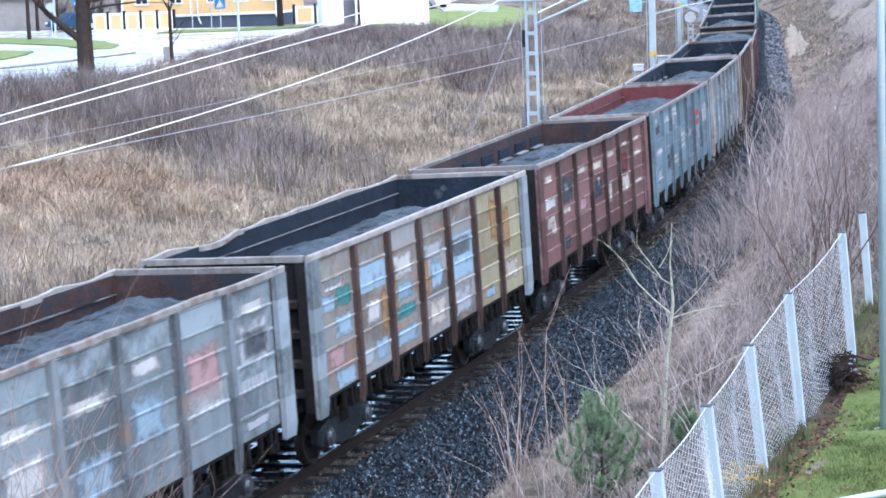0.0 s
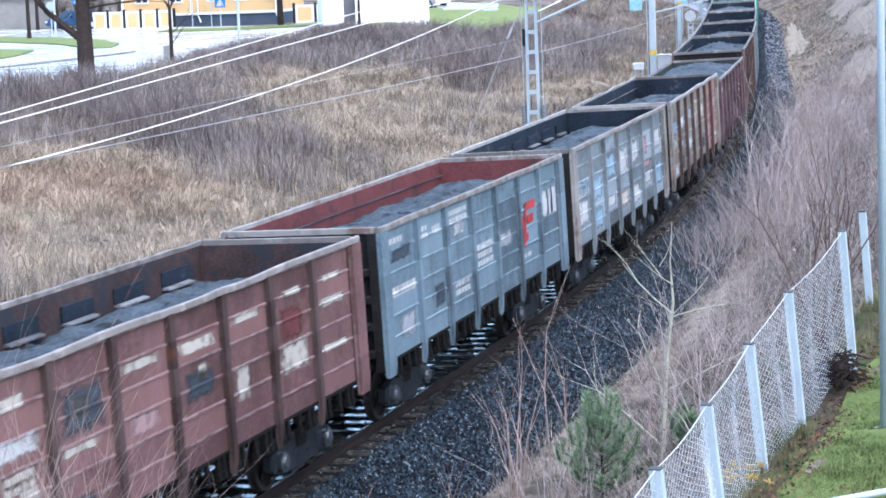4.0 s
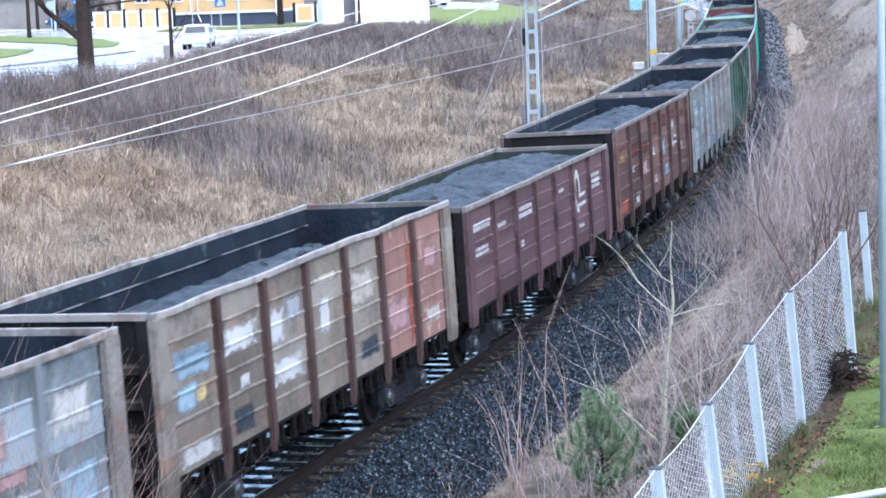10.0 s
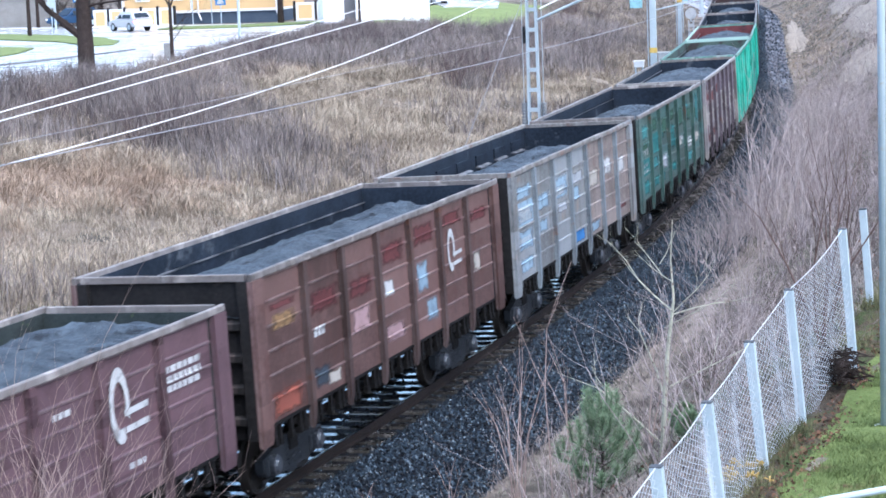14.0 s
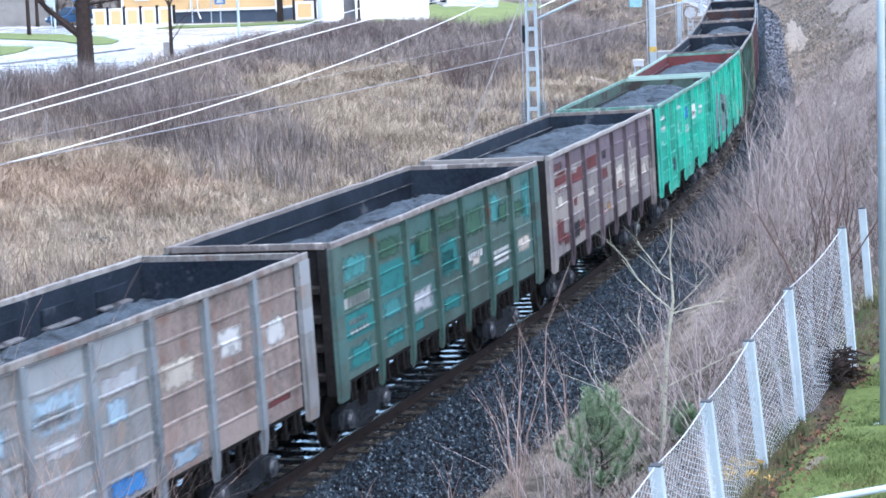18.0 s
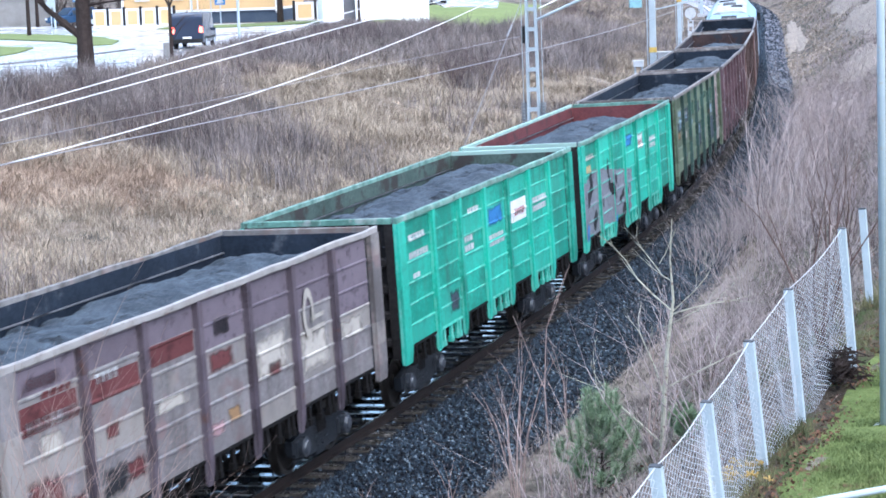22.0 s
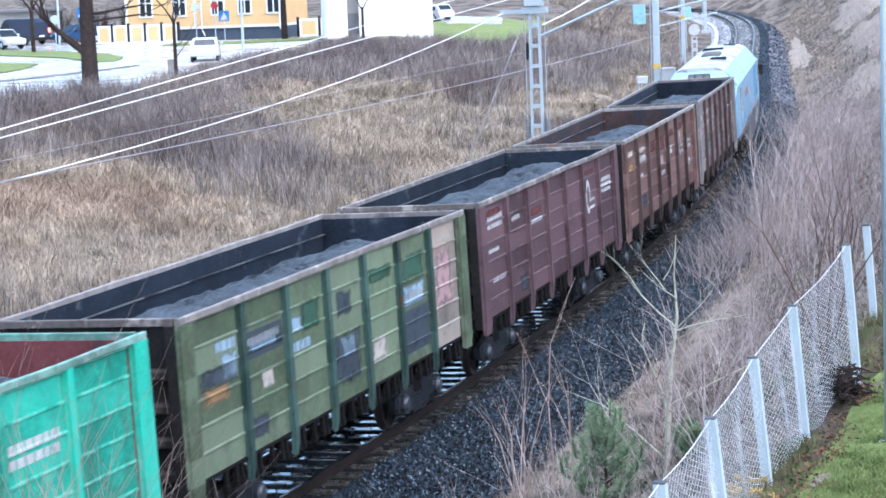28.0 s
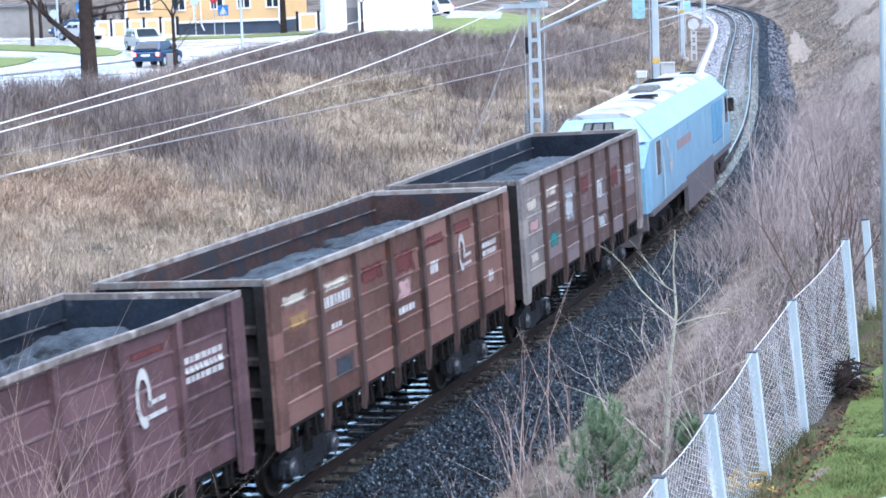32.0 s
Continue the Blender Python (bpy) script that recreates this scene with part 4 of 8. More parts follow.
# panel, u0, u1, v0, v1, colour; the first panel is the one at the leading end
PATCHES = {
    0: "0 .1 .9 .3 .5 b|1 .1 .8 .2 .5 w|2 .2 .9 .3 .55 w|3 .2 .9 .1 .4 b|4 .1 .8 .3 .6 b|5 .1 .9 .35 .75 p|5 .05 .95 .3 .5 w|4 .2 .8 .70 .8 w|3 .1 .9 .62 .72 w|2 .15 .9 .62 .72 w|6 .2 .9 .80 .9 w|1 .1 .8 .6 .7 w|6 .15 .9 .05 .12 g",
    1: "0 .02 .5 .58 .72 b|0 .45 .98 .58 .74 t|0 .40 .98 .36 .54 b|0 .1 .7 .16 .32 p|0 .3 .98 .0 .15 b|0 .1 .8 .75 .82 g|1 .02 .98 .60 .80 b|1 .3 .75 .34 .54 w|1 .75 .98 .2 .6 o|1 .05 .5 .05 .2 g|1 .5 .95 .04 .22 b|2 .15 .85 .58 .78 w|2 .0 .25 .3 .75 o|2 .2 .8 .40 .56 b|2 .1 .9 .26 .38 t|2 .05 .95 .05 .2 b|3 .1 .9 .62 .76 g|3 .35 .85 .36 .62 b|3 .0 .3 .3 .7 o|3 .2 .9 .05 .3 c|4 .04 .96 .36 .72 b|4 .1 .9 .54 .70 w|4 .1 .9 .02 .3 g|5 .7 .98 .5 .95 o|5 .3 .8 .05 .14 b|6 .15 .5 .4 .8 o|6 .2 .8 .1 .3 c",
    2: "0 .2 .75 .80 .89 c|0 .15 .9 .54 .67 w|0 .2 .85 .40 .48 c|0 .5 .85 .28 .38 c|1 .1 .95 .5 .8 m|1 .35 .65 .62 .74 w|1 .1 .6 .05 .2 m|1 .1 .8 .42 .48 c|2 .1 .9 .74 .81 c|2 .2 .8 .35 .5 p|3 .1 .9 .70 .79 c|3 .2 .85 .4 .6 m|3 .5 .7 .5 .62 c|4 .15 .85 .76 .83 c|4 .2 .5 .25 .5 c|5 .15 .9 .28 .5 c|5 .2 .8 .5 .75 d|5 .3 .8 .8 .86 c|6 .1 .9 .62 .7 c|6 .1 .9 .3 .36 c|6 .2 .8 .80 .86 c",
    3: "1 .55 .98 .20 .40 m|0 .1 .9 .72 .84 m|2 .3 .85 .70 .84 g|4 .1 .8 .4 .55 g|0 .3 .9 .1 .3 g",
    4: "0 .05 .95 .50 .66 b|0 .1 .9 .18 .48 w|1 .05 .95 .36 .64 b|1 .1 .9 .05 .30 b|2 .05 .95 .50 .80 b|2 .1 .9 .20 .34 w|3 .05 .95 .45 .80 w|3 .1 .9 .1 .3 c|4 .1 .9 .52 .82 w|4 .05 .9 .05 .3 w|5 .1 .6 .55 .80 p|5 .1 .9 .40 .5 p|5 .1 .9 .20 .36 w|6 .15 .85 .55 .82 w|6 .1 .9 .1 .4 b",
    5: "0 .1 .95 .55 .76 b|0 .1 .6 .35 .54 b|0 .5 .8 .38 .5 y|0 .1 .98 .02 .16 w|1 .05 .95 .58 .77 w|1 .4 .65 .33 .44 w|1 .2 .7 .05 .24 m|2 .05 .5 .48 .78 w|2 .5 .98 .62 .8 g|2 .05 .95 .22 .42 w|3 .3 .6 .42 .72 w|3 .1 .9 .78 .86 c|4 .3 .9 .1 .26 m|4 .1 .9 .5 .8 c|5 .1 .9 .15 .45 p|6 .3 .9 .55 .75 p|6 .3 .9 .1 .25 c|5 .85 .99 .02 .95 s",
    7: "0 .2 .85 .60 .72 o|0 .15 .85 .74 .79 d|0 .1 .9 .02 .2 s|1 .1 .95 .58 .76 d|1 .1 .6 .06 .22 m|1 .5 .9 .04 .14 c|2 .1 .9 .56 .72 d|2 .2 .8 .3 .5 p|3 .1 .9 .70 .88 d|3 .15 .5 .46 .60 w|3 .1 .8 .1 .25 p|4 .1 .9 .74 .92 d|4 .2 .6 .36 .62 b|4 .5 .9 .1 .3 b|5 .1 .9 .8 .92 d|6 .1 .9 .74 .86 d|6 .2 .5 .3 .5 c",
    8: "0 .05 .95 .74 .88 b|0 .05 .98 .50 .72 b|0 .1 .95 .52 .64 w|0 .1 .95 .26 .46 b|0 .1 .9 .05 .2 b|1 .1 .9 .55 .72 b|1 .2 .7 .34 .46 b|2 .05 .95 .56 .80 b|2 .1 .8 .60 .70 w|2 .2 .9 .42 .54 g|3 .2 .6 .46 .62 b|3 .1 .9 .64 .76 g|3 .1 .9 .02 .16 u|4 .1 .9 .5 .7 c|4 .2 .9 .03 .14 b|5 .2 .8 .55 .75 w|6 .1 .8 .1 .15 d|6 .2 .7 .5 .7 w",
    9: "0 .1 .9 .70 .90 t|0 .05 .95 .48 .68 n|0 .05 .97 .28 .48 e|0 .1 .9 .04 .24 e|1 .05 .95 .74 .92 n|1 .03 .97 .48 .72 e|1 .1 .9 .28 .44 t|1 .2 .9 .06 .2 e|2 .3 .95 .62 .86 n|2 .1 .6 .58 .8 e|2 .1 .9 .2 .4 g|2 .1 .5 .06 .18 e|3 .1 .9 .74 .9 n|3 .05 .95 .36 .72 e|3 .2 .7 .4 .6 t|3 .1 .9 .08 .22 e|4 .05 .95 .60 .88 n|4 .3 .7 .35 .45 c|5 .15 .6 .62 .92 t|5 .4 .95 .6 .8 n|5 .2 .9 .06 .2 t|6 .1 .8 .58 .76 n|6 .55 .95 .5 .95 t|6 .2 .9 .25 .4 c",
    10: "0 .0 1 .835 1 P|1 .0 1 .835 1 P|2 .0 1 .835 1 P|3 .0 1 .67 1 P|4 .0 1 .67 1 P|5 .0 1 .67 1 P|6 .0 1 .50 1 P|0 .1 .8 .84 .93 d|0 .05 .98 .62 .78 d|0 .05 .7 .10 .38 d|0 .6 .98 .06 .20 d|0 .3 .7 .46 .6 c|1 .02 .98 .64 .78 d|1 .3 .55 .40 .5 d|1 .15 .65 .06 .26 k|1 .6 .98 .1 .24 d|2 .02 .98 .70 .83 d|2 .1 .8 .4 .5 c|3 .3 .65 .72 .84 k|3 .1 .75 .50 .64 d|3 .1 .4 .1 .2 p|3 .5 .8 .14 .24 o|4 .4 .7 .30 .4 d|4 .1 .9 .3 .6 c|5 .1 .9 .2 .5 c|6 .1 .8 .3 .45 c",
    11: "4 .03 .97 .56 .76 W|3 .12 .9 .62 .80 u|1 .55 .95 .06 .26 m|6 .1 .2 .8 .9 t",
    12: "4 .12 .8 .62 .82 W|3 .2 .85 .72 .88 u",
    13: "0 .1 .98 .52 .66 m|0 .15 .75 .42 .54 o|0 .6 .98 .54 .72 b|1 .02 .98 .60 .78 m|1 .1 .95 .63 .75 b|1 .4 .7 .36 .5 c|1 .1 .5 .06 .22 m|2 .1 .4 .64 .76 b|2 .35 .9 .62 .84 n|3 .25 .75 .60 .8 m|3 .05 .9 .1 .5 m|3 .3 .8 .3 .46 b|4 .1 .9 .74 .86 n|4 .1 .6 .15 .35 c|5 .1 .9 .64 .86 n|5 .05 .9 .44 .62 b|5 .03 .97 .08 .42 m|6 .2 .8 .3 .8 p",
    14: "1 .55 .95 .05 .22 m|5 .1 .9 .85 .9 d|2 .1 .9 .7 .78 d|0 .1 .9 .86 .94 d",
    15: "1 .1 .9 .78 .86 c|0 .2 .8 .62 .74 o|2 .1 .9 .72 .86 d|3 .1 .9 .66 .86 d|4 .1 .9 .78 .88 d|3 .2 .7 .48 .64 p|1 .3 .9 .14 .30 m|0 .1 .8 .8 .88 c|5 .1 .9 .8 .9 d",
    16: "0 .1 .8 .7 .82 c|0 .2 .9 .5 .62 p|1 .1 .9 .75 .85 c|2 .2 .8 .4 .75 g|3 .1 .8 .6 .8 d|4 .1 .7 .45 .7 g|5 .1 .8 .5 .75 d|1 .3 .8 .25 .4 e|4 .2 .8 .15 .3 g|0 .2 .7 .2 .32 c|6 .2 .8 .55 .7 g",
}


def decorate(cars):
    for idx, text in PATCHES.items():
        zt = WAGONS[idx][0]
        for row in text.split("|"):
            q = row.split()
            patch(cars[idx], zt, int(q[0]), *[float(a) for a in q[1:5]], q[5], ragged=0.02 if float(q[2]) - float(q[1]) < 0.93 else 0.0)
    z = 3.78
    yy = lambda p, u: -HALF + 0.40 + PW * (p + u)
    B = lambda i, *a, **k: bars(cars[i], WAGONS[i][0], *a, **k)
    patch(cars[0], z, 6, .1, .95, .45, .78, "g"), patch(cars[0], z, 6, .3, .85, .52, .7, "m"), B(0, 6, .2, .8, .30, .42, "g", rows=1)
    B(3, 0, .1, .6, .86, .93, rows=1), B(3, 0, .1, .95, .44, .56, rows=1), B(3, 1, .1, .4, .80, .92, rows=2), B(3, 1, .6, .9, .80, .9, rows=1), B(3, 2, .1, .95, .82, .95, rows=2)
    B(3, 3, .2, .9, .34, .56, rows=3), B(3, 5, .2, .6, .2, .26, rows=1), B(3, 2, .3, .9, .2, .34, rows=2)
    B(1, 0, .2, .7, .72, .83, "w", rows=1), B(4, 0, .15, .8, .5, .62, "w", rows=2)
    B(5, 0, .15, .9, .62, .74, "b", rows=2)
    B(6, 0, .1, .9, .74, .86, rows=1), B(6, 0, .2, .8, .50, .60, rows=2), B(6, 2, .1, .9, .66, .80, rows=2), B(6, 1, .2, .6, .68, .74, rows=1), B(6, 6, .1, .8, .58, .78, rows=3), B(6, 2, .1, .4, .36, .44, rows=2), B(6, 5, .4, .7, .2, .26, rows=1), B(6, 4, .3, .6, .72, .78, rows=1)
    emblem(cars[6], yy(5, 0.30), 2.66, 0.46)
    B(7, 1, .2, .5, .42, .52, rows=1), emblem(cars[7], yy(5, 0.40), 2.72, 0.37)
    B(8, 0, .1, .8, .60, .70, "w", rows=1), B(8, 0, .2, .8, .33, .40, "w", rows=1)
    B(9, 0, .1, .9, .50, .62, "w", rows=1), B(9, 0, .2, .8, .30, .44, "w", rows=2), B(9, 4, .2, .8, .4, .5, "w", rows=1), B(9, 5, .1, .9, .25, .4, "w", rows=3)
    B(10, 0, .12, .95, .61, .72, rows=1), B(10, 0, .4, .9, .78, .84, "d", rows=1), B(10, 1, .2, .6, .73, .82, rows=1), emblem(cars[10], yy(5, 0.36), 2.76, 0.37, "c")
    B(11, 0, .2, .8, .80, .88, rows=1), B(11, 0, .2, .9, .66, .74, rows=1), B(11, 0, .3, .6, .5, .56, rows=1), B(11, 5, .1, .95, .56, .72, rows=2), B(11, 2, .1, .6, .5, .66, rows=2), B(11, 3, .2, .9, .44, .56, rows=2), B(11, 4, .38, .9, .60, .70, "r", rows=1), B(11, 2, .4, .9, .82, .88, rows=1)
    B(12, 0, .1, .8, .80, .88, "c", rows=1), B(12, 0, .1, .6, .66, .78, "y", rows=1), B(12, 5, .1, .9, .56, .72, rows=2), B(12, 4, .25, .7, .66, .76, "r", rows=1)
    B(13, 0, .5, .95, .72, .82, "b", rows=1), B(13, 1, .1, .9, .68, .76, "w", rows=1), B(13, 2, .1, .6, .5, .6, "b", rows=1), B(13, 5, .2, .8, .48, .58, "w", rows=1)
    B(14, 0, .2, .9, .76, .9, rows=2), B(14, 0, .2, .7, .55, .6, rows=1), B(14, 1, .3, .7, .74, .8, rows=1), B(14, 6, .1, .9, .58, .76, rows=3), B(14, 2, .1, .8, .62, .68, rows=1), B(14, 0, .3, .9, .28, .34, rows=1)
    emblem(cars[14], yy(5, 0.36), 2.77, 0.37)
    B(15, 1, .1, .9, .66, .78, rows=1), B(15, 1, .3, .6, .5, .56, rows=1), B(15, 3, .2, .8, .36, .44, rows=1), B(15, 6, .2, .8, .5, .64, rows=2), B(15, 4, .3, .6, .55, .7, rows=1), B(15, 6, .4, .6, .25, .4, rows=1)
    emblem(cars[15], yy(5, 0.40), 2.80, 0.33)
    B(2, 0, .3, .8, .35, .45, "c", rows=1), B(16, 1, .1, .8, .6, .7, "c", rows=2)
    # grey sprayed ground with black strokes and blue drips, running on over the posts
    foot = lambda y: 1.32 + 0.05 * math.sin(y * 3)
    brow = lambda y: 1.30 + 2.36 * (0.60 + 0.07 * math.sin((y + 6.4) * 0.9) - 0.10 * smooth(-1.6, 0.3, y))
    sprayed(cars[12], 3.78, (-6.45, 0.35, 1.3, 3.1), lambda y, z, n: foot(y) < z + 0.05 * n and z + 0.12 * n < brow(y) and y + 0.25 * n < 0.1 + 0.35 * (z - 1.9), "G", "sprayed_ground", 0.004)
    for path, w in (([(-5.75, 2.05), (-5.45, 2.35), (-5.15, 2.5)], 0.30), ([(-5.0, 1.55), (-4.75, 1.75)], 0.34), ([(-3.95, 2.75), (-4.05, 2.3), (-3.8, 1.95)], 0.26), ([(-3.0, 2.85), (-2.85, 2.3), (-2.35, 1.9), (-2.2, 1.6)], 0.24), ([(-2.2, 2.6), (-1.9, 2.3)], 0.2),
                    ([(-0.62, 3.15), (-0.55, 2.6), (-0.45, 1.95)], 0.24), ([(-1.5, 1.75), (-0.9, 1.9)], 0.2), ([(-5.2, 2.75), (-5.1, 2.55)], 0.3), ([(-1.2, 1.4), (-1.0, 1.5)], 0.22)):
        sprayed(cars[12], 3.78, (min(p[0] for p in path) - 0.3, max(p[0] for p in path) + 0.3, min(p[1] for p in path) - 0.3, max(p[1] for p in path) + 0.3), lambda y, z, n, path=path, w=w: near_path(y, z, path) < w * (0.5 + 0.25 * n), "k", "sprayed_stroke", 0.008)
    for path, w in (([(-6.3, 1.35), (-6.2, 1.6)], 0.2), ([(-2.6, 1.35), (-2.3, 1.5)], 0.26), ([(-0.6, 1.4), (-0.5, 1.75)], 0.22)):
        sprayed(cars[12], 3.78, (path[0][0] - 0.3, path[1][0] + 0.3, 1.3, 2.1), lambda y, z, n, path=path, w=w: near_path(y, z, path) < w * (0.5 + 0.25 * n), "u", "sprayed_stroke", 0.011)
    # blue-grey wagon: slanted red stripes and plain white blocks
    y, zc = yy(5, 0.15), 2.55
    for dy, z0, z1, w in ((0.0, -0.50, 0.20, 0.13), (0.20, -0.50, 0.46, 0.15), (0.38, 0.28, 0.46, 0.66), (0.42, -0.02, 0.16, 0.50), (0.40, -0.40, -0.22, 0.16)):
        sl = 0.28
        polygon_mark(cars[3], "emblem_stripe", [(y + dy + sl * z0, zc + z0), (y + dy + w + sl * z0, zc + z0), (y + dy + w + sl * z1, zc + z1), (y + dy + sl * z1, zc + z1)], "r")
    y = yy(6, 0.1)
    n = 18
    polygon_mark(cars[3], "emblem_disc", [(y + .30 + .24 * math.cos(2 * math.pi * i / n), 2.78 + .30 * math.sin(2 * math.pi * i / n)) for i in range(n)], "w")
    for dy, w in ((0.66, 0.16), (1.00, 0.30)):
        polygon_mark(cars[3], "emblem_block", [(y + dy, 2.50), (y + dy + w, 2.50), (y + dy + w, 3.08), (y + dy, 3.08)], "w")


decorate([ob for _, ob, _ in CARS if ob.name.startswith("open_wagon")])


# ---------------------------------------------------------------- the locomotive
loco_blue = shade("sky blue locomotive paint", (0.12, 0.28, 0.42), (0.22, 0.385, 0.53), 0.35, 0.6, 0.03, spots=(0.15, 0.27, 0.40), spot_amount=0.25, spot_scale=1.5, streaks=0.25)
loco_vent = shade("shaded blue louvre paint", (0.07, 0.19, 0.32), (0.12, 0.26, 0.40), 0.5, 1.0, 0.03)
loco_pale = shade("pale blue-grey locomotive paint", (0.20, 0.33, 0.43), (0.31, 0.43, 0.51), 0.4, 0.6, 0.03, streaks=0.2)
loco_white = shade("white locomotive roof paint", (0.34, 0.39, 0.43), (0.52, 0.57, 0.60), 0.45, 0.8, 0.05, spots=(0.2, 0.2, 0.2), spot_amount=0.5, spot_scale=0.7)
loco_skirt = shade("grey-brown locomotive skirt", (0.07, 0.07, 0.085), (0.15, 0.14, 0.15), 0.6, 1.5, 0.1)
dark_glass = shade("dark window glass", (0.015, 0.02, 0.025), (0.03, 0.04, 0.05), 0.12, 1.0, 0.0)
dark_glass.node_tree.nodes["Principled BSDF"].inputs["Specular IOR Level"].default_value = 0.25
soot = shade("exhaust soot", (0.05, 0.05, 0.05), (0.16, 0.16, 0.16), 0.9, 2.0, 0.2)
LOCO_HALF = 10.6


def locomotive():
    loco = thing("locomotive", "sky-blue and white diesel locomotive pushing the train", "locomotive")
    H = LOCO_HALF
    k = Kit().prism([(-1.5, 1.25), (1.5, 1.25), (1.52, 1.6), (1.52, 3.25), (-1.52, 3.25), (-1.52, 1.6)], "y", -H + 0.5, H - 0.5)
    part("body", k, loco_blue, loco)
    # cab noses: slanted end faces
    for e in (-1, 1):
        k = Kit()
        a, b = e * (H - 0.5), e * H
        v = [(x, a, z) for x, z in ((-1.52, 1.25), (1.52, 1.25), (1.52, 3.25), (-1.52, 3.25))] + [(-1.40, b, 1.25), (1.40, b, 1.25), (1.40, b - e * 0.05, 2.55), (-1.40, b - e * 0.05, 2.55)] + [(-1.45, a, 3.25), (1.45, a, 3.25)]
        k.add(v, [(4, 5, 6, 7), (0, 4, 7, 3), (1, 2, 6, 5), (3, 7, 6, 2), (0, 1, 5, 4)])
        part("cab_nose", k, loco_blue, loco)
        # raked windscreen face
        k = Kit()
        y0, y1 = e * (H - 0.42), e * (H - 1.25)
        k.add([(-1.42, y0, 3.25), (1.42, y0, 3.25), (0.98, y1, 3.90), (-0.98, y1, 3.90), (-1.42, y1, 3.25), (1.42, y1, 3.25)], [(0, 1, 2, 3), (0, 3, 4), (1, 5, 2), (0, 4, 5, 1)])
        part("cab_front", k, loco_pale, loco)
        for x0, x1 in ((-0.47, -0.24), (-0.16, 0.16), (0.24, 0.47)):
            p = lambda x, t: (x * (1 - 0.22 * t), y0 + (y1 - y0) * t + e * 0.012, 3.25 + 0.65 * t + 0.012)
            k = Kit().add([p(x0, 0.50), p(x1, 0.50), p(x1, 0.80), p(x0, 0.80)], [(0, 1, 2, 3)])
            pane = part("windscreen", k, dark_glass, loco)
            for a, b, c, d in ((x0 - 0.05, x1 + 0.05, 0.44, 0.50), (x0 - 0.05, x1 + 0.05, 0.80, 0.85), (x0 - 0.05, x0, 0.50, 0.80), (x1, x1 + 0.05, 0.50, 0.80)):
                part("rubber_seal", Kit().add([p(a, c), p(b, c), p(b, d), p(a, d)], [(0, 1, 2, 3)]), shaded_grime, pane)
        part("sill_band", Kit().box(-0.95, 0.75, e * (H - 0.47) - 0.03, e * (H - 0.47) + 0.03, 3.27, 3.36), steel_dark, loco)
        for x in (-0.95, 0.95):
            part("headlight", Kit().bar((x, e * (H - 0.02), 2.0), (x, e * (H + 0.05), 2.0), 0.11, 12), galvanised, loco)
        part("buffer_beam", Kit().box(-1.4, 1.4, e * (H - 0.2) - 0.12, e * (H - 0.2) + 0.12, 0.75, 1.25), loco_skirt, loco)
        k = Kit().prism([(-1.3, 0.75), (1.3, 0.75), (1.1, 0.3), (-1.1, 0.3)], "y", e * (H - 0.25) - 0.05, e * (H - 0.25) + 0.05)
        part("pilot", k, loco_skirt, loco)
        part("coupler", GM["coupler"], shaded_grime, loco, m=pose(0, e * (H - 0.1), 0, 0, 0, 0 if e > 0 else 180))
    # upper slopes and roof
    for sd in (-1, 1):
        k = Kit().prism([(sd * 1.52, 3.25), (sd * 1.0, 3.90), (sd * 0.95, 3.84), (sd * 1.45, 3.2)], "y", -H + 1.25, H - 1.25)
        part("upper_side", k, loco_pale, loco)
    k = Kit().prism([(-1.0, 3.88), (-0.7, 4.03), (0, 4.07), (0.7, 4.03), (1.0, 3.88)], "y", -H + 1.25, H - 1.25)
    part("roof", k, loco_white, loco)
    for y, x0, x1, n in ((-3.9, 0.05, 0.75, 2), (4.2, -0.75, 0.2, 2), (7.9, 0.0, 0.6, 1)):
        for i in range(n):
            g = part("roof_grille", Kit().box(x0, x1, y + i * 0.75, y + i * 0.75 + 0.5, 3.98, 4.08, 0.02), steel_dark, loco)
            for j in range(4):
                part("slat", Kit().box(x0 + 0.04, x1 - 0.04, y + i * 0.75 + 0.06 + j * 0.11, y + i * 0.75 + 0.11 + j * 0.11, 4.08, 4.10), shaded_grime, g)
    part("exhaust_hood", Kit().box(-0.45, 0.35, -1.3, 0.9, 4.02, 4.15, 0.08), soot, loco)
    part("roof_panel", Kit().box(-0.8, 0.8, 1.2, 2.8, 4.02, 4.08, 0.03), loco_white, loco)
    for sd in (1, -1):
        for y in (-H + 1.55, H - 2.15):
            w = part("side_window", Kit().box(sd * 1.50, sd * 1.535, y, y + 0.95, 2.15, 3.12), dark_glass, loco)
            part("window_frame", Kit().box(sd * 1.50, sd * 1.545, y - 0.06, y, 2.09, 3.18).box(sd * 1.50, sd * 1.545, y + 0.95, y + 1.01, 2.09, 3.18), galvanised, w)
        for y in (-H + 2.75, H - 3.2):
            d = part("cab_door", Kit().box(sd * 1.51, sd * 1.53, y, y + 0.66, 1.4, 3.15), loco_blue, loco)
            part("handrail", Kit().bar((sd * 1.58, y - 0.08, 1.4), (sd * 1.58, y - 0.08, 2.6), 0.02), galvanised, d)
        for i in range(6):
            y = -5.0 + i * 1.55
            part("body_panel", Kit().box(sd * 1.512, sd * 1.530, y, y + 1.45, 1.75, 3.1), loco_blue, loco)
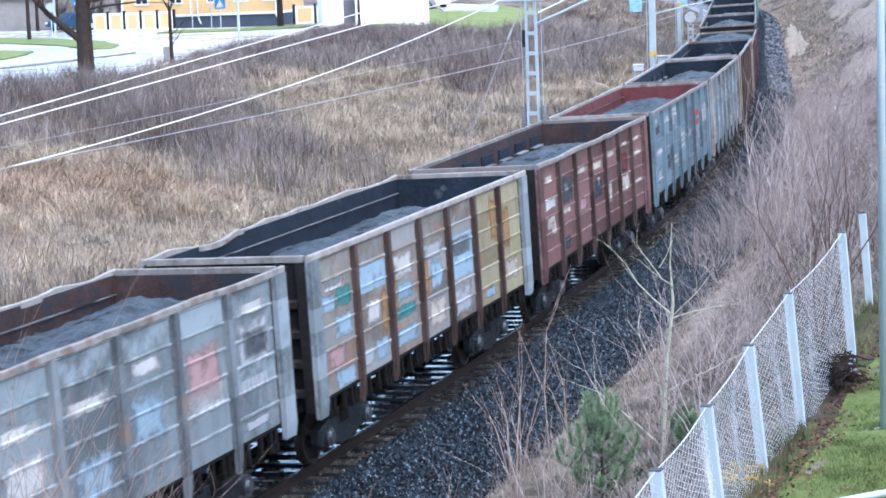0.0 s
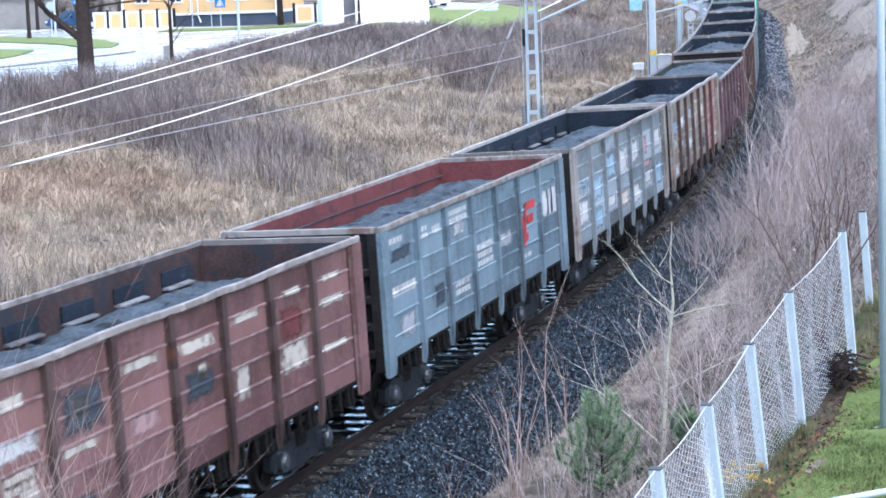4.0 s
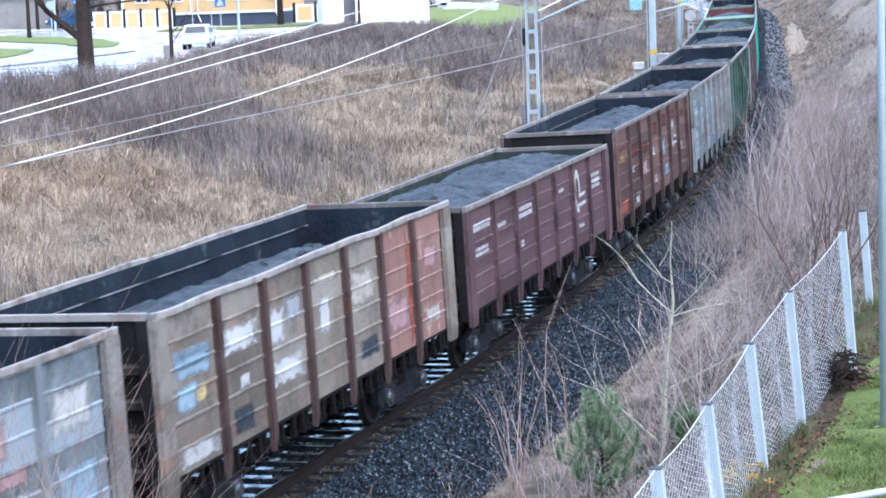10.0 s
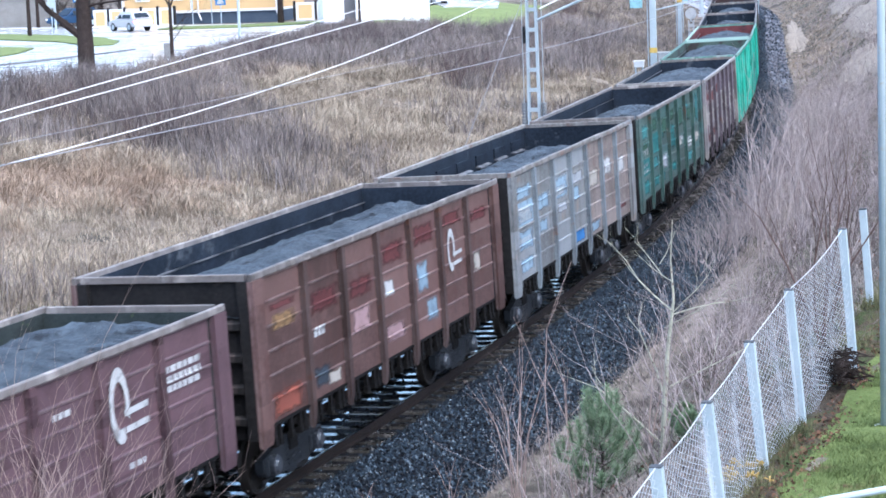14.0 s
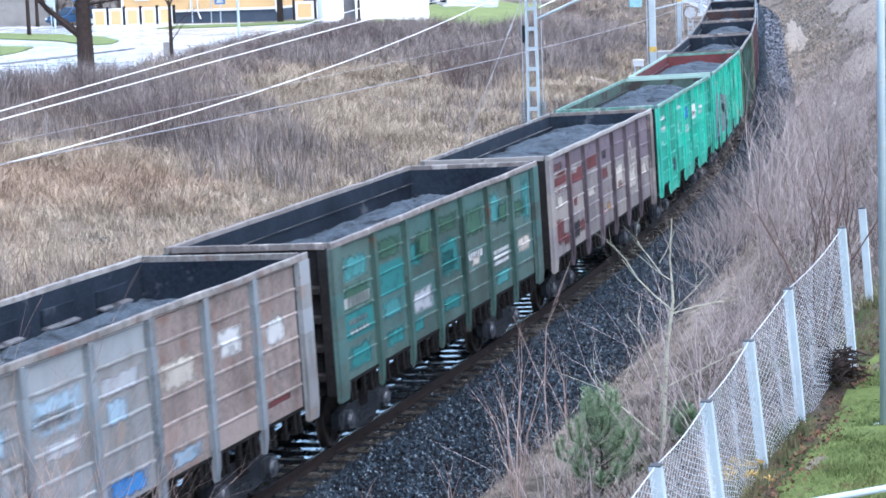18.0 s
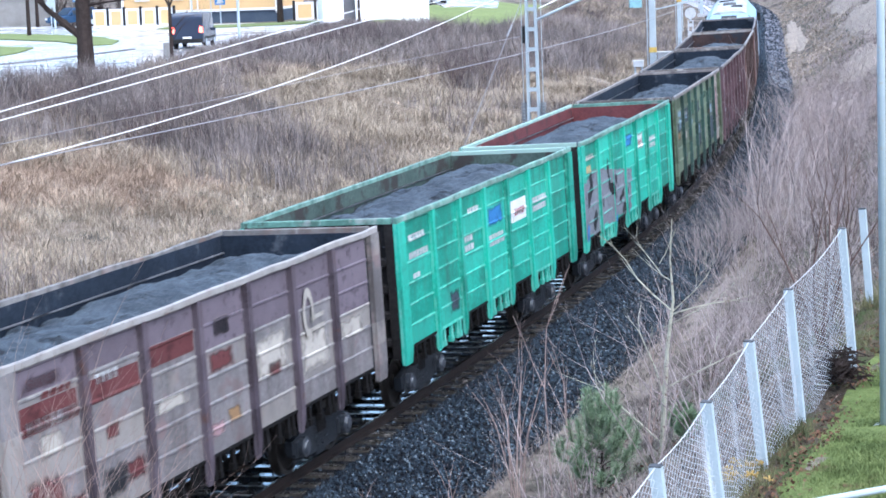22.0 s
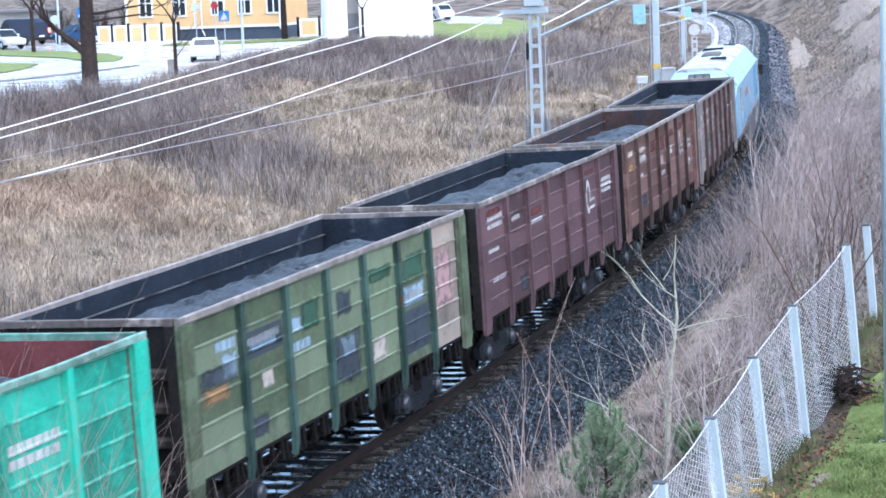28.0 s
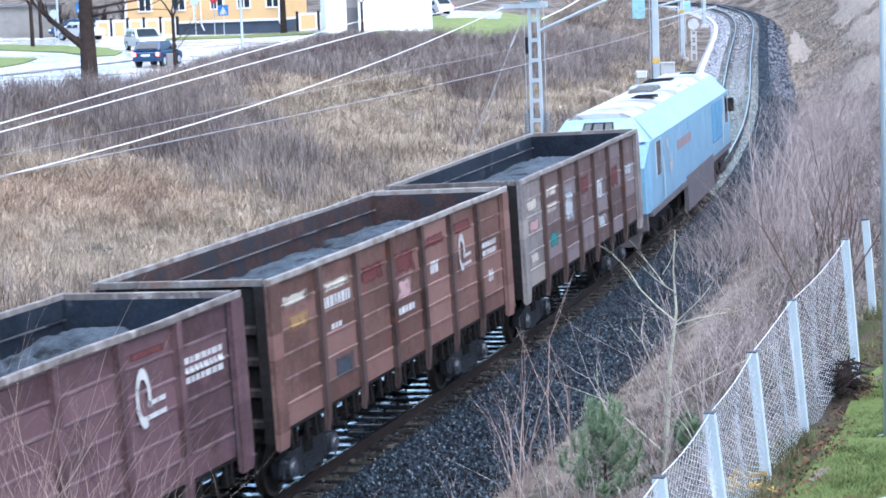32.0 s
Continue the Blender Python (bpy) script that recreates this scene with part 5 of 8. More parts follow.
        for i in range(3):
            y = 4.6 + i * 1.12
            g = part("side_grille", Kit().box(sd * 1.512, sd * 1.534, y, y + 1.02, 1.75, 3.12), loco_vent, loco)
            for j in range(9):
                part("louvre", Kit().prism([(sd * 1.534, 1.82 + j * 0.14), (sd * 1.556, 1.84 + j * 0.14), (sd * 1.534, 1.92 + j * 0.14)], "y", y + 0.06, y + 0.96), loco_vent, g)
        part("skirt", Kit().box(sd * 1.40, sd * 1.535, -2.6, 4.4, 0.32, 1.42), loco_skirt, loco)
        part("sole_bar", Kit().box(sd * 1.42, sd * 1.525, -H + 0.4, H - 0.4, 1.12, 1.3), loco_skirt, loco)
        # long white flourish as a plain shape
        rib = [(-6.9 + 1.1 * i / 14, 2.9 - 0.9 * i / 14 + 0.25 * math.sin(i * 0.64)) for i in range(15)]
        v = [(sd * 1.537, y, z + d) for y, z in rib for d in (-0.2, 0.14)]
        k = Kit().add(v, [(2 * i, 2 * i + 1, 2 * i + 3, 2 * i + 2) for i in range(14)])
        part("painted_flourish", k, MARK["w"], loco)
        k = Kit()
        for i in range(8):
            k.box(sd * 1.536, sd * 1.540, -4.6 + i * 0.42, -4.3 + i * 0.42, 2.45, 2.75)
        part("lettering_bars", k, MARK["p"], loco)
        part("mirror", Kit().box(sd * 1.55, sd * 1.78, H - 1.2, H - 1.12, 2.5, 3.0, 0.02), steel_dark, loco)
    part("underframe", Kit().box(-1.3, 1.3, -H + 0.3, H - 0.3, 0.95, 1.2).box(-1.25, 1.25, -2.6, 2.6, 0.4, 0.95, 0.06), shaded_grime, loco)
    for e in (-1, 1):
        bogie = part("bogie", Kit().box(-1.0, 1.0, -1.9, 1.9, 0.55, 0.95, 0.04), shaded_grime, loco, m=pose(0, e * 6.7, 0))
        for sd in (-1, 1):
            k = Kit().prism([(-2.35, 0.45), (-2.35, 0.75), (-1.2, 0.9), (1.2, 0.9), (2.35, 0.75), (2.35, 0.45), (1.9, 0.38), (-1.9, 0.38)], "x", sd * 1.1 - 0.07, sd * 1.1 + 0.07)
            part("side_frame", k, shaded_grime, bogie)
            for y in (-1.85, 0, 1.85):
                part("axle_box", Kit().box(sd * 1.2 - 0.09, sd * 1.2 + 0.09, y - 0.2, y + 0.2, 0.3, 0.68, 0.04), shaded_grime, bogie)
        for a in (-1.85, 0.0, 1.85):
            WHEELSETS.append((part("wheelset", GM["wheelset"], wheel_steel, bogie, m=pose(0, a, 0.4785)), a))
    return loco


LOCO = locomotive()


# ---------------------------------------------------------------- line-side structures
def lattice_mast(s, off, height, w0, w1):
    base = on_track(s, off, -0.6, 0)
    th = at(s)[3]
    m = Matrix.Translation(base) @ Euler((0, 0, th)).to_matrix().to_4x4()
    mast = thing("catenary_mast", "tall light grey lattice steel mast beside the track", "mast", m=m)
    wid = lambda z: w0 + (w1 - w0) * z / height
    for sx in (-1, 1):
        k = Kit()
        a, b = wid(0) / 2, wid(height) / 2
        k.add([(sx * a - 0.042, -0.10, 0), (sx * a + 0.042, -0.10, 0), (sx * a + 0.042, 0.10, 0), (sx * a - 0.042, 0.10, 0),
               (sx * b - 0.036, -0.09, height), (sx * b + 0.036, -0.09, height), (sx * b + 0.036, 0.09, height), (sx * b - 0.036, 0.09, height)],
              [(0, 1, 5, 4), (1, 2, 6, 5), (2, 3, 7, 6), (3, 0, 4, 7), (4, 5, 6, 7), (3, 2, 1, 0)])
        part("upright", k, galvanised, mast)
    z = 0.5
    while z < height - 0.2:
        a = wid(z) / 2
        for y in (-0.095, 0.095):
            part("batten", Kit().box(-a, a, y - 0.012, y + 0.012, z - 0.06, z + 0.06), galvanised, mast)
        z += 0.66
    # tensioning weights on both sides, below the wheel
    for sx in (-1, 1):
        wgt = part("tension_weight", Kit().bar((sx * 0.33, 0, 2.9), (sx * 0.33, 0, 7.6), 0.012), galvanised, mast)
        for i in range(11):
            part("weight_disc", Kit().bar((sx * 0.33, 0, 2.9 + i * 0.105), (sx * 0.33, 0, 2.98 + i * 0.105), 0.085, 10), weight_iron, wgt)
    # cantilever out over the rails and a short arm on the other side
    part("cantilever", Kit().bar((0.2, 0, 6.75), (3.2, 0, 8.0), 0.045, 8).bar((0.2, 0, 8.6), (3.2, 0, 8.0), 0.035, 8), galvanised, mast)
    part("side_arm", Kit().box(-1.15, -0.2, -0.05, 0.05, 7.5, 7.64), galvanised, mast)
    part("head_frame", Kit().box(-0.4, 0.45, -0.14, 0.14, 7.5, 7.7).box(-0.3, 0.3, -0.2, 0.2, 7.75, 8.0), galvanised, mast)
    part("insulator", Kit().bar((-0.26, 0, 6.0), (-0.26, 0, 6.55), 0.06, 8), steel_dark, mast)
    part("footing", Kit().box(-0.55, 0.55, -0.5, 0.5, -0.4, 0.12, 0.04), stone_pale, mast)
    return mast


stone_pale = shade("pale concrete", (0.34, 0.35, 0.36), (0.52, 0.53, 0.54), 0.8, 2.0, 0.2)
weight_iron = shade("weathered grey cast iron", (0.12, 0.13, 0.14), (0.26, 0.28, 0.30), 0.7, 3.0, 0.2)
yellow_band = flat("yellow warning band", (0.6, 0.42, 0.12))
sign_teal = flat("pale turquoise sheet metal", (0.30, 0.52, 0.57))
wire_mat = shade("pale overhead wire", (0.66, 0.66, 0.66), (0.8, 0.8, 0.8), 0.6, 3.0, 0.0)
wire_thin = shade("dull grey overhead wire", (0.26, 0.26, 0.28), (0.38, 0.38, 0.40), 0.5, 3.0, 0.0, 0.3)
lattice_mast(36.4, -3.75, 10.0, 0.40, 0.25)


def line_post(s, off, label="grey steel mast with a yellow band beside the track"):
    base = on_track(s, off, -0.6, 0)
    m = Matrix.Translation(base) @ Euler((0, 0, at(s)[3])).to_matrix().to_4x4()
    mast = thing("steel_mast", label, "mast", m=m)
    part("post", Kit().box(-0.16, 0.16, -0.16, 0.16, 0, 9.0, 0.03), galvanised, mast)
    part("band", Kit().box(-0.175, 0.175, -0.175, 0.175, 3.55, 3.8), yellow_band, mast)
    part("cable_pipe", Kit().bar((-0.26, 0, 0.2), (-0.26, 0, 8.0), 0.03), galvanised, mast)
    part("cantilever", Kit().bar((0, 0, 6.3), (3.3, 0, 7.0), 0.05, 8).bar((0, 0, 7.2), (3.4, 0, 7.1), 0.045, 8).bar((0.0, 0, 5.6), (3.0, 0, 6.2), 0.035, 6), galvanised, mast)
    part("footing", Kit().box(-0.4, 0.4, -0.4, 0.4, -0.4, 0.15, 0.04), stone_pale, mast)
    return mast


line_post(71.5, -3.4)
line_post(131.0, -4.4, "grey steel mast far along the curve")
line_post(178.0, -3.6, "grey steel mast far along the curve")


def cabinet(s, off, w, d, h, label, foot=0.25, z=-0.6, mat=None):
    x, y, zz = on_track(s, off, z, 0)
    gz = ground_z(x, y)
    c = thing("equipment_box", label, "cabinet", m=Matrix.Translation((x, y, gz)) @ Euler((0, 0, at(s)[3])).to_matrix().to_4x4())
    part("body", Kit().box(-w / 2, w / 2, -d / 2, d / 2, foot, foot + h, 0.03), mat or stone_pale, c)
    part("lid", Kit().box(-w / 2 - 0.03, w / 2 + 0.03, -d / 2 - 0.03, d / 2 + 0.03, foot + h, foot + h + 0.05, 0.02), mat or stone_pale, c)
    for sx in (-1, 1):
        part("leg", Kit().box(sx * w * 0.35 - 0.04, sx * w * 0.35 + 0.04, -0.05, 0.05, -0.3, foot), galvanised, c)


cabinet(72.5, -4.2, 0.5, 0.2, 0.28, "small white line-side box on thin legs", 2.95, mat=white_render)
cabinet(70.0, -2.75, 0.66, 0.4, 0.72, "pale grey line-side cabinet by the mast", 3.05, mat=stone_pale)


def disc_signal(s, off):
    x, y, z = on_track(s, off, -0.4, 0)
    c = thing("line_sign", "round white sign on a grey post by the track", "sign", m=Matrix.Translation((x, y, z)) @ Euler((0, 0, at(s)[3])).to_matrix().to_4x4())
    part("post", Kit().box(-0.22, -0.12, -0.08, 0.08, 0, 2.2).box(0.12, 0.22, -0.08, 0.08, 0, 2.2), stone_pale, c)
    for z0 in (0.5, 1.1, 1.7):
        part("batten", Kit().box(-0.12, 0.12, -0.07, 0.07, z0, z0 + 0.25), stone_pale, c)
    part("disc", Kit().bar((0, -0.1, 2.7), (0, -0.05, 2.7), 0.42, 20), MARK["w"], c)
    part("neck", Kit().box(-0.05, 0.05, -0.03, 0.03, 2.1, 2.5), galvanised, c)


disc_signal(126.5, -3.4)


def turquoise_signs():
    for s, off, z0, w, h, tall in ((150, -4.9, 2.8, 0.9, 0.9, True), (71.5, -4.2, 5.75, 0.62, 0.95, False)):
        x, y, z = on_track(s, off, -0.6, 0)
        gz = ground_z(x, y) if tall else z
        c = thing("signal_box", "pale turquoise sheet-metal box on a post" if tall else "pale turquoise sheet-metal box on an arm of the mast", "sign", m=Matrix.Translation((x, y, gz)) @ Euler((0, 0, at(s)[3])).to_matrix().to_4x4())
        part("plate", Kit().box(-w / 2, w / 2, -0.08, 0.08, z0, z0 + h, 0.03), sign_teal, c)
        if tall:
            part("post", Kit().box(-0.04, 0.04, 0.081, 0.16, 0, z0 + h * 0.8), galvanised, c)
        else:
            part("arm", Kit().box(0, 0.66, 0.085, 0.14, z0 + 0.42, z0 + 0.5), galvanised, c)


turquoise_signs()
strip("cable_trough", stone_pale, 42, 196, 1.0, [(-2.78, -0.62), (-2.78, -0.36), (-2.44, -0.36), (-2.44, -0.62)], "pale concrete cable trough along the ballast", "cable trough")


def wire(pts, r, mat, label):
    k = Kit()
    k.tube(pts, r)
    me = k.mesh("overhead_wire", mat)
    tagged(new("overhead_wire", me), label, "wire", "overhead wires")


def sagging(a, b, dip, n=12):
    a, b = Vector(a), Vector(b)
    return [a.lerp(b, i / n) - Vector((0, 0, dip * 4 * (i / n) * (1 - i / n))) for i in range(n + 1)]


def build_wires():
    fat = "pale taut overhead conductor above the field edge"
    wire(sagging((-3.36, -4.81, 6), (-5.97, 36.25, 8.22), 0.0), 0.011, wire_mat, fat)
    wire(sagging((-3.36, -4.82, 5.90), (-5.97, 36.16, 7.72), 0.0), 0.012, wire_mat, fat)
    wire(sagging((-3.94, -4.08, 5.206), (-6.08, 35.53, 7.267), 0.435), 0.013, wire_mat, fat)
    wire([on_track(s, 0.0, 6.0, 0) for s in np.arange(-14, 200, 6)], 0.009, wire_thin, "grooved copper contact wire above the track")
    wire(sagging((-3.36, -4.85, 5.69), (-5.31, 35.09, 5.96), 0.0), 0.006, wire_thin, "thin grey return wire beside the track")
    wire([on_track(s, -3.4 if s < 60 else -3.0, 7.0 + 0.6 * math.cos(s / 9.4), 0) for s in np.arange(36, 196, 4)], 0.022, wire_mat, "pale overhead conductor along the curve")
    top, foot = on_track(36.4, -4.0, 6.9, 0), on_track(33.6, -6.6, -0.2, 0)
    k = Kit().bar(top, foot, 0.012, 6)
    d = (foot - top).normalized()
    k.bar(top + d * 1.0, top + d * 1.4, 0.035, 8)
    tagged(new("guy_wire", k.mesh("guy_wire", wire_thin)), "grey steel guy wire from mast to ground", "wire")


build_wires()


# ---------------------------------------------------------------- garden edge: fence, lawn, pole
wire_white = shade("white coated fence wire", (0.34, 0.365, 0.39), (0.46, 0.48, 0.50), 0.6, 3.0, 0.0)
cap_black = flat("dark grey plastic cap", (0.07, 0.075, 0.085))
FLOWERS = (10.64, -10.06)
POSTS = ((10.92, -17.35, 4.25), (10.83, -14.75, 4.28), (10.70, -12.13, 4.26), (10.60, -9.48, 4.35), (10.56, -6.81, 4.48), (10.74, -3.75, 4.80))


def build_fence():
    fence = thing("garden_fence", "leaning white chain-link fence on square white posts", "fence")
    lean = Vector((0.945, 0.328, 0)) * 0.145
    feet = []
    for i, (x, y, z) in enumerate(POSTS):
        top = Vector((x, y, z))
        gz = ground_z(x + lean.x, y + lean.y)
        foot = Vector((x + lean.x, y + lean.y, gz - 0.15))
        feet.append((top, Vector((foot.x, foot.y, gz + 0.03))))
        k = Kit()
        h = 0.05
        v = [foot + Vector(d) for d in ((-h, -h, 0), (h, -h, 0), (h, h, 0), (-h, h, 0))] + [top + Vector(d) for d in ((-h, -h, 0), (h, -h, 0), (h, h, 0), (-h, h, 0))]
        k.add(v, [(0, 1, 5, 4), (1, 2, 6, 5), (2, 3, 7, 6), (3, 0, 4, 7), (4, 5, 6, 7)])
        p = part("post", k, fence_paint, fence)
        part("post_cap", Kit().box(x - 0.051, x + 0.051, y - 0.051, y + 0.051, z, z + 0.012, 0.006), cap_black, p)
    for i in range(len(feet) - 1):
        (t0, f0), (t1, f1) = feet[i], feet[i + 1]
        k = Kit()

        def place(u, v):
            sag = 0.035 * math.sin(math.pi * u) * v
            p = (f0.lerp(f1, u)).lerp(t0.lerp(t1, u), v)
            bulge = 0.07 * math.sin(math.pi * u) * math.sin(math.pi * v * 0.9 + 0.2 * i)
            fold = 0.022 * math.sin(u * (9 + 2 * i) + i) * (1 - v) * v * 4
            lift = (0.05 + 0.05 * math.sin(u * 11 + i * 2.0)) * (1 - v) ** 3
            return p - Vector((0, 0, sag - lift)) + Vector((bulge * (1 if i % 2 else -0.7) + fold, fold * 0.6, 0))

        length, high = (t1 - t0).length, (t0 - f0).length
        gap, run = 0.17, 2.6 * high
        m = int((length + run) / gap) + 1
        for j in range(m):
            for sgn in (1, -1):
                a = j * gap - (run if sgn > 0 else 0)
                pts = []
                for q in range(17):
                    u = (a + sgn * q / 16 * run) / length
                    if 0 <= u <= 1:
                        pts.append(place(u, q / 16))
                for c, d in zip(pts, pts[1:]):
                    k.bar(c, d, 0.003, 3)
        part("wire_mesh", k, wire_white, fence)
        k = Kit()
        pts = [place(u / 10, 1.0) for u in range(11)]
        k.tube(pts, 0.007, 4)
        part("tension_wire", k, wire_white, fence)


build_fence()


def lone_post(x, y, top):
    z = ground_z(x, y)
    p = thing("fence_post", "weathered white fence post standing alone among shrubs", "post", m=pose(x, y, z, 0, -4, 0))
    part("shaft", Kit().box(-0.05, 0.05, -0.05, 0.05, -0.1, top - z), fence_paint, p)
    part("cap", Kit().box(-0.055, 0.055, -0.055, 0.055, top - z, top - z + 0.02, 0.008), cap_black, p)


lone_post(10.61, -0.15, 4.62)


def build_pole():
    x, y = 11.68, -6.98
    z = ground_z(x, y)
    p = thing("flagpole", "slim white painted flagpole standing on the lawn", "flagpole", m=pose(x, y, z))
    part("pole", Kit().bar((0, 0, 0), (0, 0, 9.5), 0.052, 16, 0.04), fence_paint, p, smooth_faces=True)
    part("base_plate", Kit().box(-0.14, 0.14, -0.14, 0.14, -0.05, 0.03, 0.01), galvanised, p)
    part("halyard", Kit().bar((0.075, 0, 1.2), (0.06, 0, 9.4), 0.005, 4), wire_white, p)
    part("cleat", Kit().box(0.05, 0.09, -0.02, 0.02, 1.1, 1.28), galvanised, p)


build_pole()


def low_rail():
    a, b = Vector((11.32, -11.22, 3.06)), Vector((12.53, -10.46, 3.17))
    r = thing("low_garden_rail", "low white tubular rail at the lawn's edge", "rail")
    part("bar", Kit().bar(a, b, 0.035, 10), fence_paint, r)
    for t in (0.15, 0.85):
        p = a.lerp(b, t)
        part("post", Kit().bar(p, (p.x, p.y, ground_z(p.x, p.y) - 0.05), 0.03, 8), fence_paint, r)


low_rail()


# ---------------------------------------------------------------- the street beyond the field
ochre = shade("ochre yellow wooden wall", (0.64, 0.43, 0.21), (0.72, 0.50, 0.26), 0.75, 0.6, 0.1)
plinth_blue = shade("dark slate-blue plinth", (0.055, 0.075, 0.11), (0.09, 0.115, 0.15), 0.7, 1.0, 0.1)
trim_white = shade("white painted trim", (0.72, 0.72, 0.73), (0.8, 0.8, 0.8), 0.6, 2.0, 0.05)
roof_grey = shade("grey roof sheet", (0.12, 0.12, 0.13), (0.2, 0.2, 0.21), 0.6, 1.0, 0.1)
wall_grey = shade("weathered grey boards", (0.22, 0.21, 0.2), (0.34, 0.33, 0.32), 0.85, 1.0, 0.2)
bark = shade("dark tree bark", (0.018, 0.014, 0.013), (0.075, 0.056, 0.05), 0.95, 4.0, 1.0)
grass_green = shade("green verge grass", (0.10, 0.13, 0.05), (0.19, 0.23, 0.095), 0.95, 0.6, 0.8)
meadow_green = shade("pale mown meadow grass", (0.11, 0.145, 0.055), (0.20, 0.235, 0.10), 0.95, 0.5, 0.8)
kerb_mat = shade("dark kerb stone", (0.10, 0.10, 0.11), (0.2, 0.2, 0.21), 0.8, 2.0, 0.2)
rubber = shade("tyre rubber", (0.012, 0.012, 0.013), (0.03, 0.03, 0.03), 0.85, 5.0, 0.2)


def sheet(name, outline, mat, lift, label, category, thick=0.12):
    """A flat piece of ground laid over the terrain, with an edge."""
    n = len(outline)
    bm = bmesh.new()
    vs = [bm.verts.new((x, y, ground_z(x, y) + lift)) for x, y in outline]
    f = bm.faces.new(vs)
    bmesh.ops.triangulate(bm, faces=[f])
    for _ in range(2):
        bmesh.ops.subdivide_edges(bm, edges=bm.edges[:], cuts=2, use_grid_fill=True)
    co = np.array([v.co[:] for v in bm.verts])
    z = terrain(co[:, 0], co[:, 1]) + lift
    for v, q in zip(bm.verts, z):
        v.co.z = q
    edge = [e for e in bm.edges if e.is_boundary]
    r = bmesh.ops.extrude_edge_only(bm, edges=edge)
    for v in r["geom"]:
        if isinstance(v, bmesh.types.BMVert):
            v.co.z -= thick
    bmesh.ops.recalc_face_normals(bm, faces=bm.faces)
    if sum(f.normal.z for f in bm.faces) < 0:
        bmesh.ops.reverse_faces(bm, faces=bm.faces)
    me = bpy.data.meshes.new(name)
    bm.to_mesh(me)
    bm.free()
    me.materials.append(mat)
    return tagged(new(name, me), label, category, kind="structure")


sheet("road", [(-29.5, 40), (-30.5, 50), (-31.5, 60), (-32.6, 70), (-34.0, 80), (-35.6, 88), (-36.4, 94), (-34, 97), (-34, 104), (-40, 112), (-43.5, 126), (-50, 124.8), (-66, 123.2), (-77, 124.2), (-110, 131), (-110, 40)],
      asphalt, 0.05, "wide wet pale road junction", "road")
sheet("traffic_island", [(-68.4, 109.1), (-61.9, 106.0), (-55.9, 101.6), (-51.4, 95.5), (-49.4, 90.8), (-50.4, 89.8), (-56.4, 96.1), (-63.2, 100.2), (-82, 101.1), (-82, 112)], grass_green, 0.14, "green grass traffic island with a kerb", "traffic island")
sheet("verge", [(-56.9, 89.5), (-53.3, 87.6), (-50.9, 81.4), (-50.1, 78.0), (-51.5, 75.4), (-70, 78), (-70, 91)], grass_green, 0.14, "green grass verge inside the junction", "verge")
sheet("verge_far", [(-58, 114.5), (-50, 116.5), (-43.5, 118), (-43.7, 121.8), (-52, 121.5), (-58.5, 119)], grass_green, 0.13, "green grass verge before the yellow house", "verge")
sheet("meadow", [(-37, 113), (-33.5, 116), (-33, 138), (-38, 156), (-46, 158), (-45, 128), (-40, 113)], meadow_green, 0.10, "mown green meadow behind the field", "meadow")
sheet("path", [(-43.4, 139), (-40.9, 146), (-44.5, 158), (-48.5, 150)], asphalt, 0.14, "pale paved path behind the meadow", "path")
sheet("kerb_strip", [(-46.2, 63.0), (-45.4, 69.6), (-44.9, 76.1), (-44.7, 84.2), (-44.4, 84.2), (-44.3, 76.1), (-44.7, 69.6), (-45.6, 63.0)], kerb_mat, 0.12, "dark kerb line on the road", "kerb")


def wall_frame(ax, ay, bx, by):
    """Pose with x along a wall from a to b, and its length."""
    d = Vector((bx - ax, by - ay, 0))
    z = min(ground_z(ax, ay), ground_z(bx, by))
    m = Matrix.Translation((ax, ay, z)) @ Euler((0, 0, math.atan2(d.y, d.x))).to_matrix().to_4x4()
    return m, d.length


def window(parent, x, z, w, h, y=-0.0):
    win = part("window", Kit().box(x, x + w, y - 0.03, y + 0.05, z, z + h), dark_glass, parent)
    t = 0.12
    k = Kit()
    k.box(x - t, x, y - 0.09, y + 0.02, z - t, z + h + t).box(x + w, x + w + t, y - 0.09, y + 0.02, z - t, z + h + t)
    k.box(x, x + w, y - 0.09, y + 0.02, z + h, z + h + t).box(x, x + w, y - 0.09, y + 0.02, z - t, z)
    part("frame", k, trim_white, win)
    part("glazing_bar", Kit().box(x + w / 2 - 0.05, x + w / 2 + 0.05, y - 0.07, y - 0.031, z, z + h).box(x, x + w, y - 0.068, y - 0.031, z + h * 0.6, z + h * 0.6 + 0.08), trim_white, win)


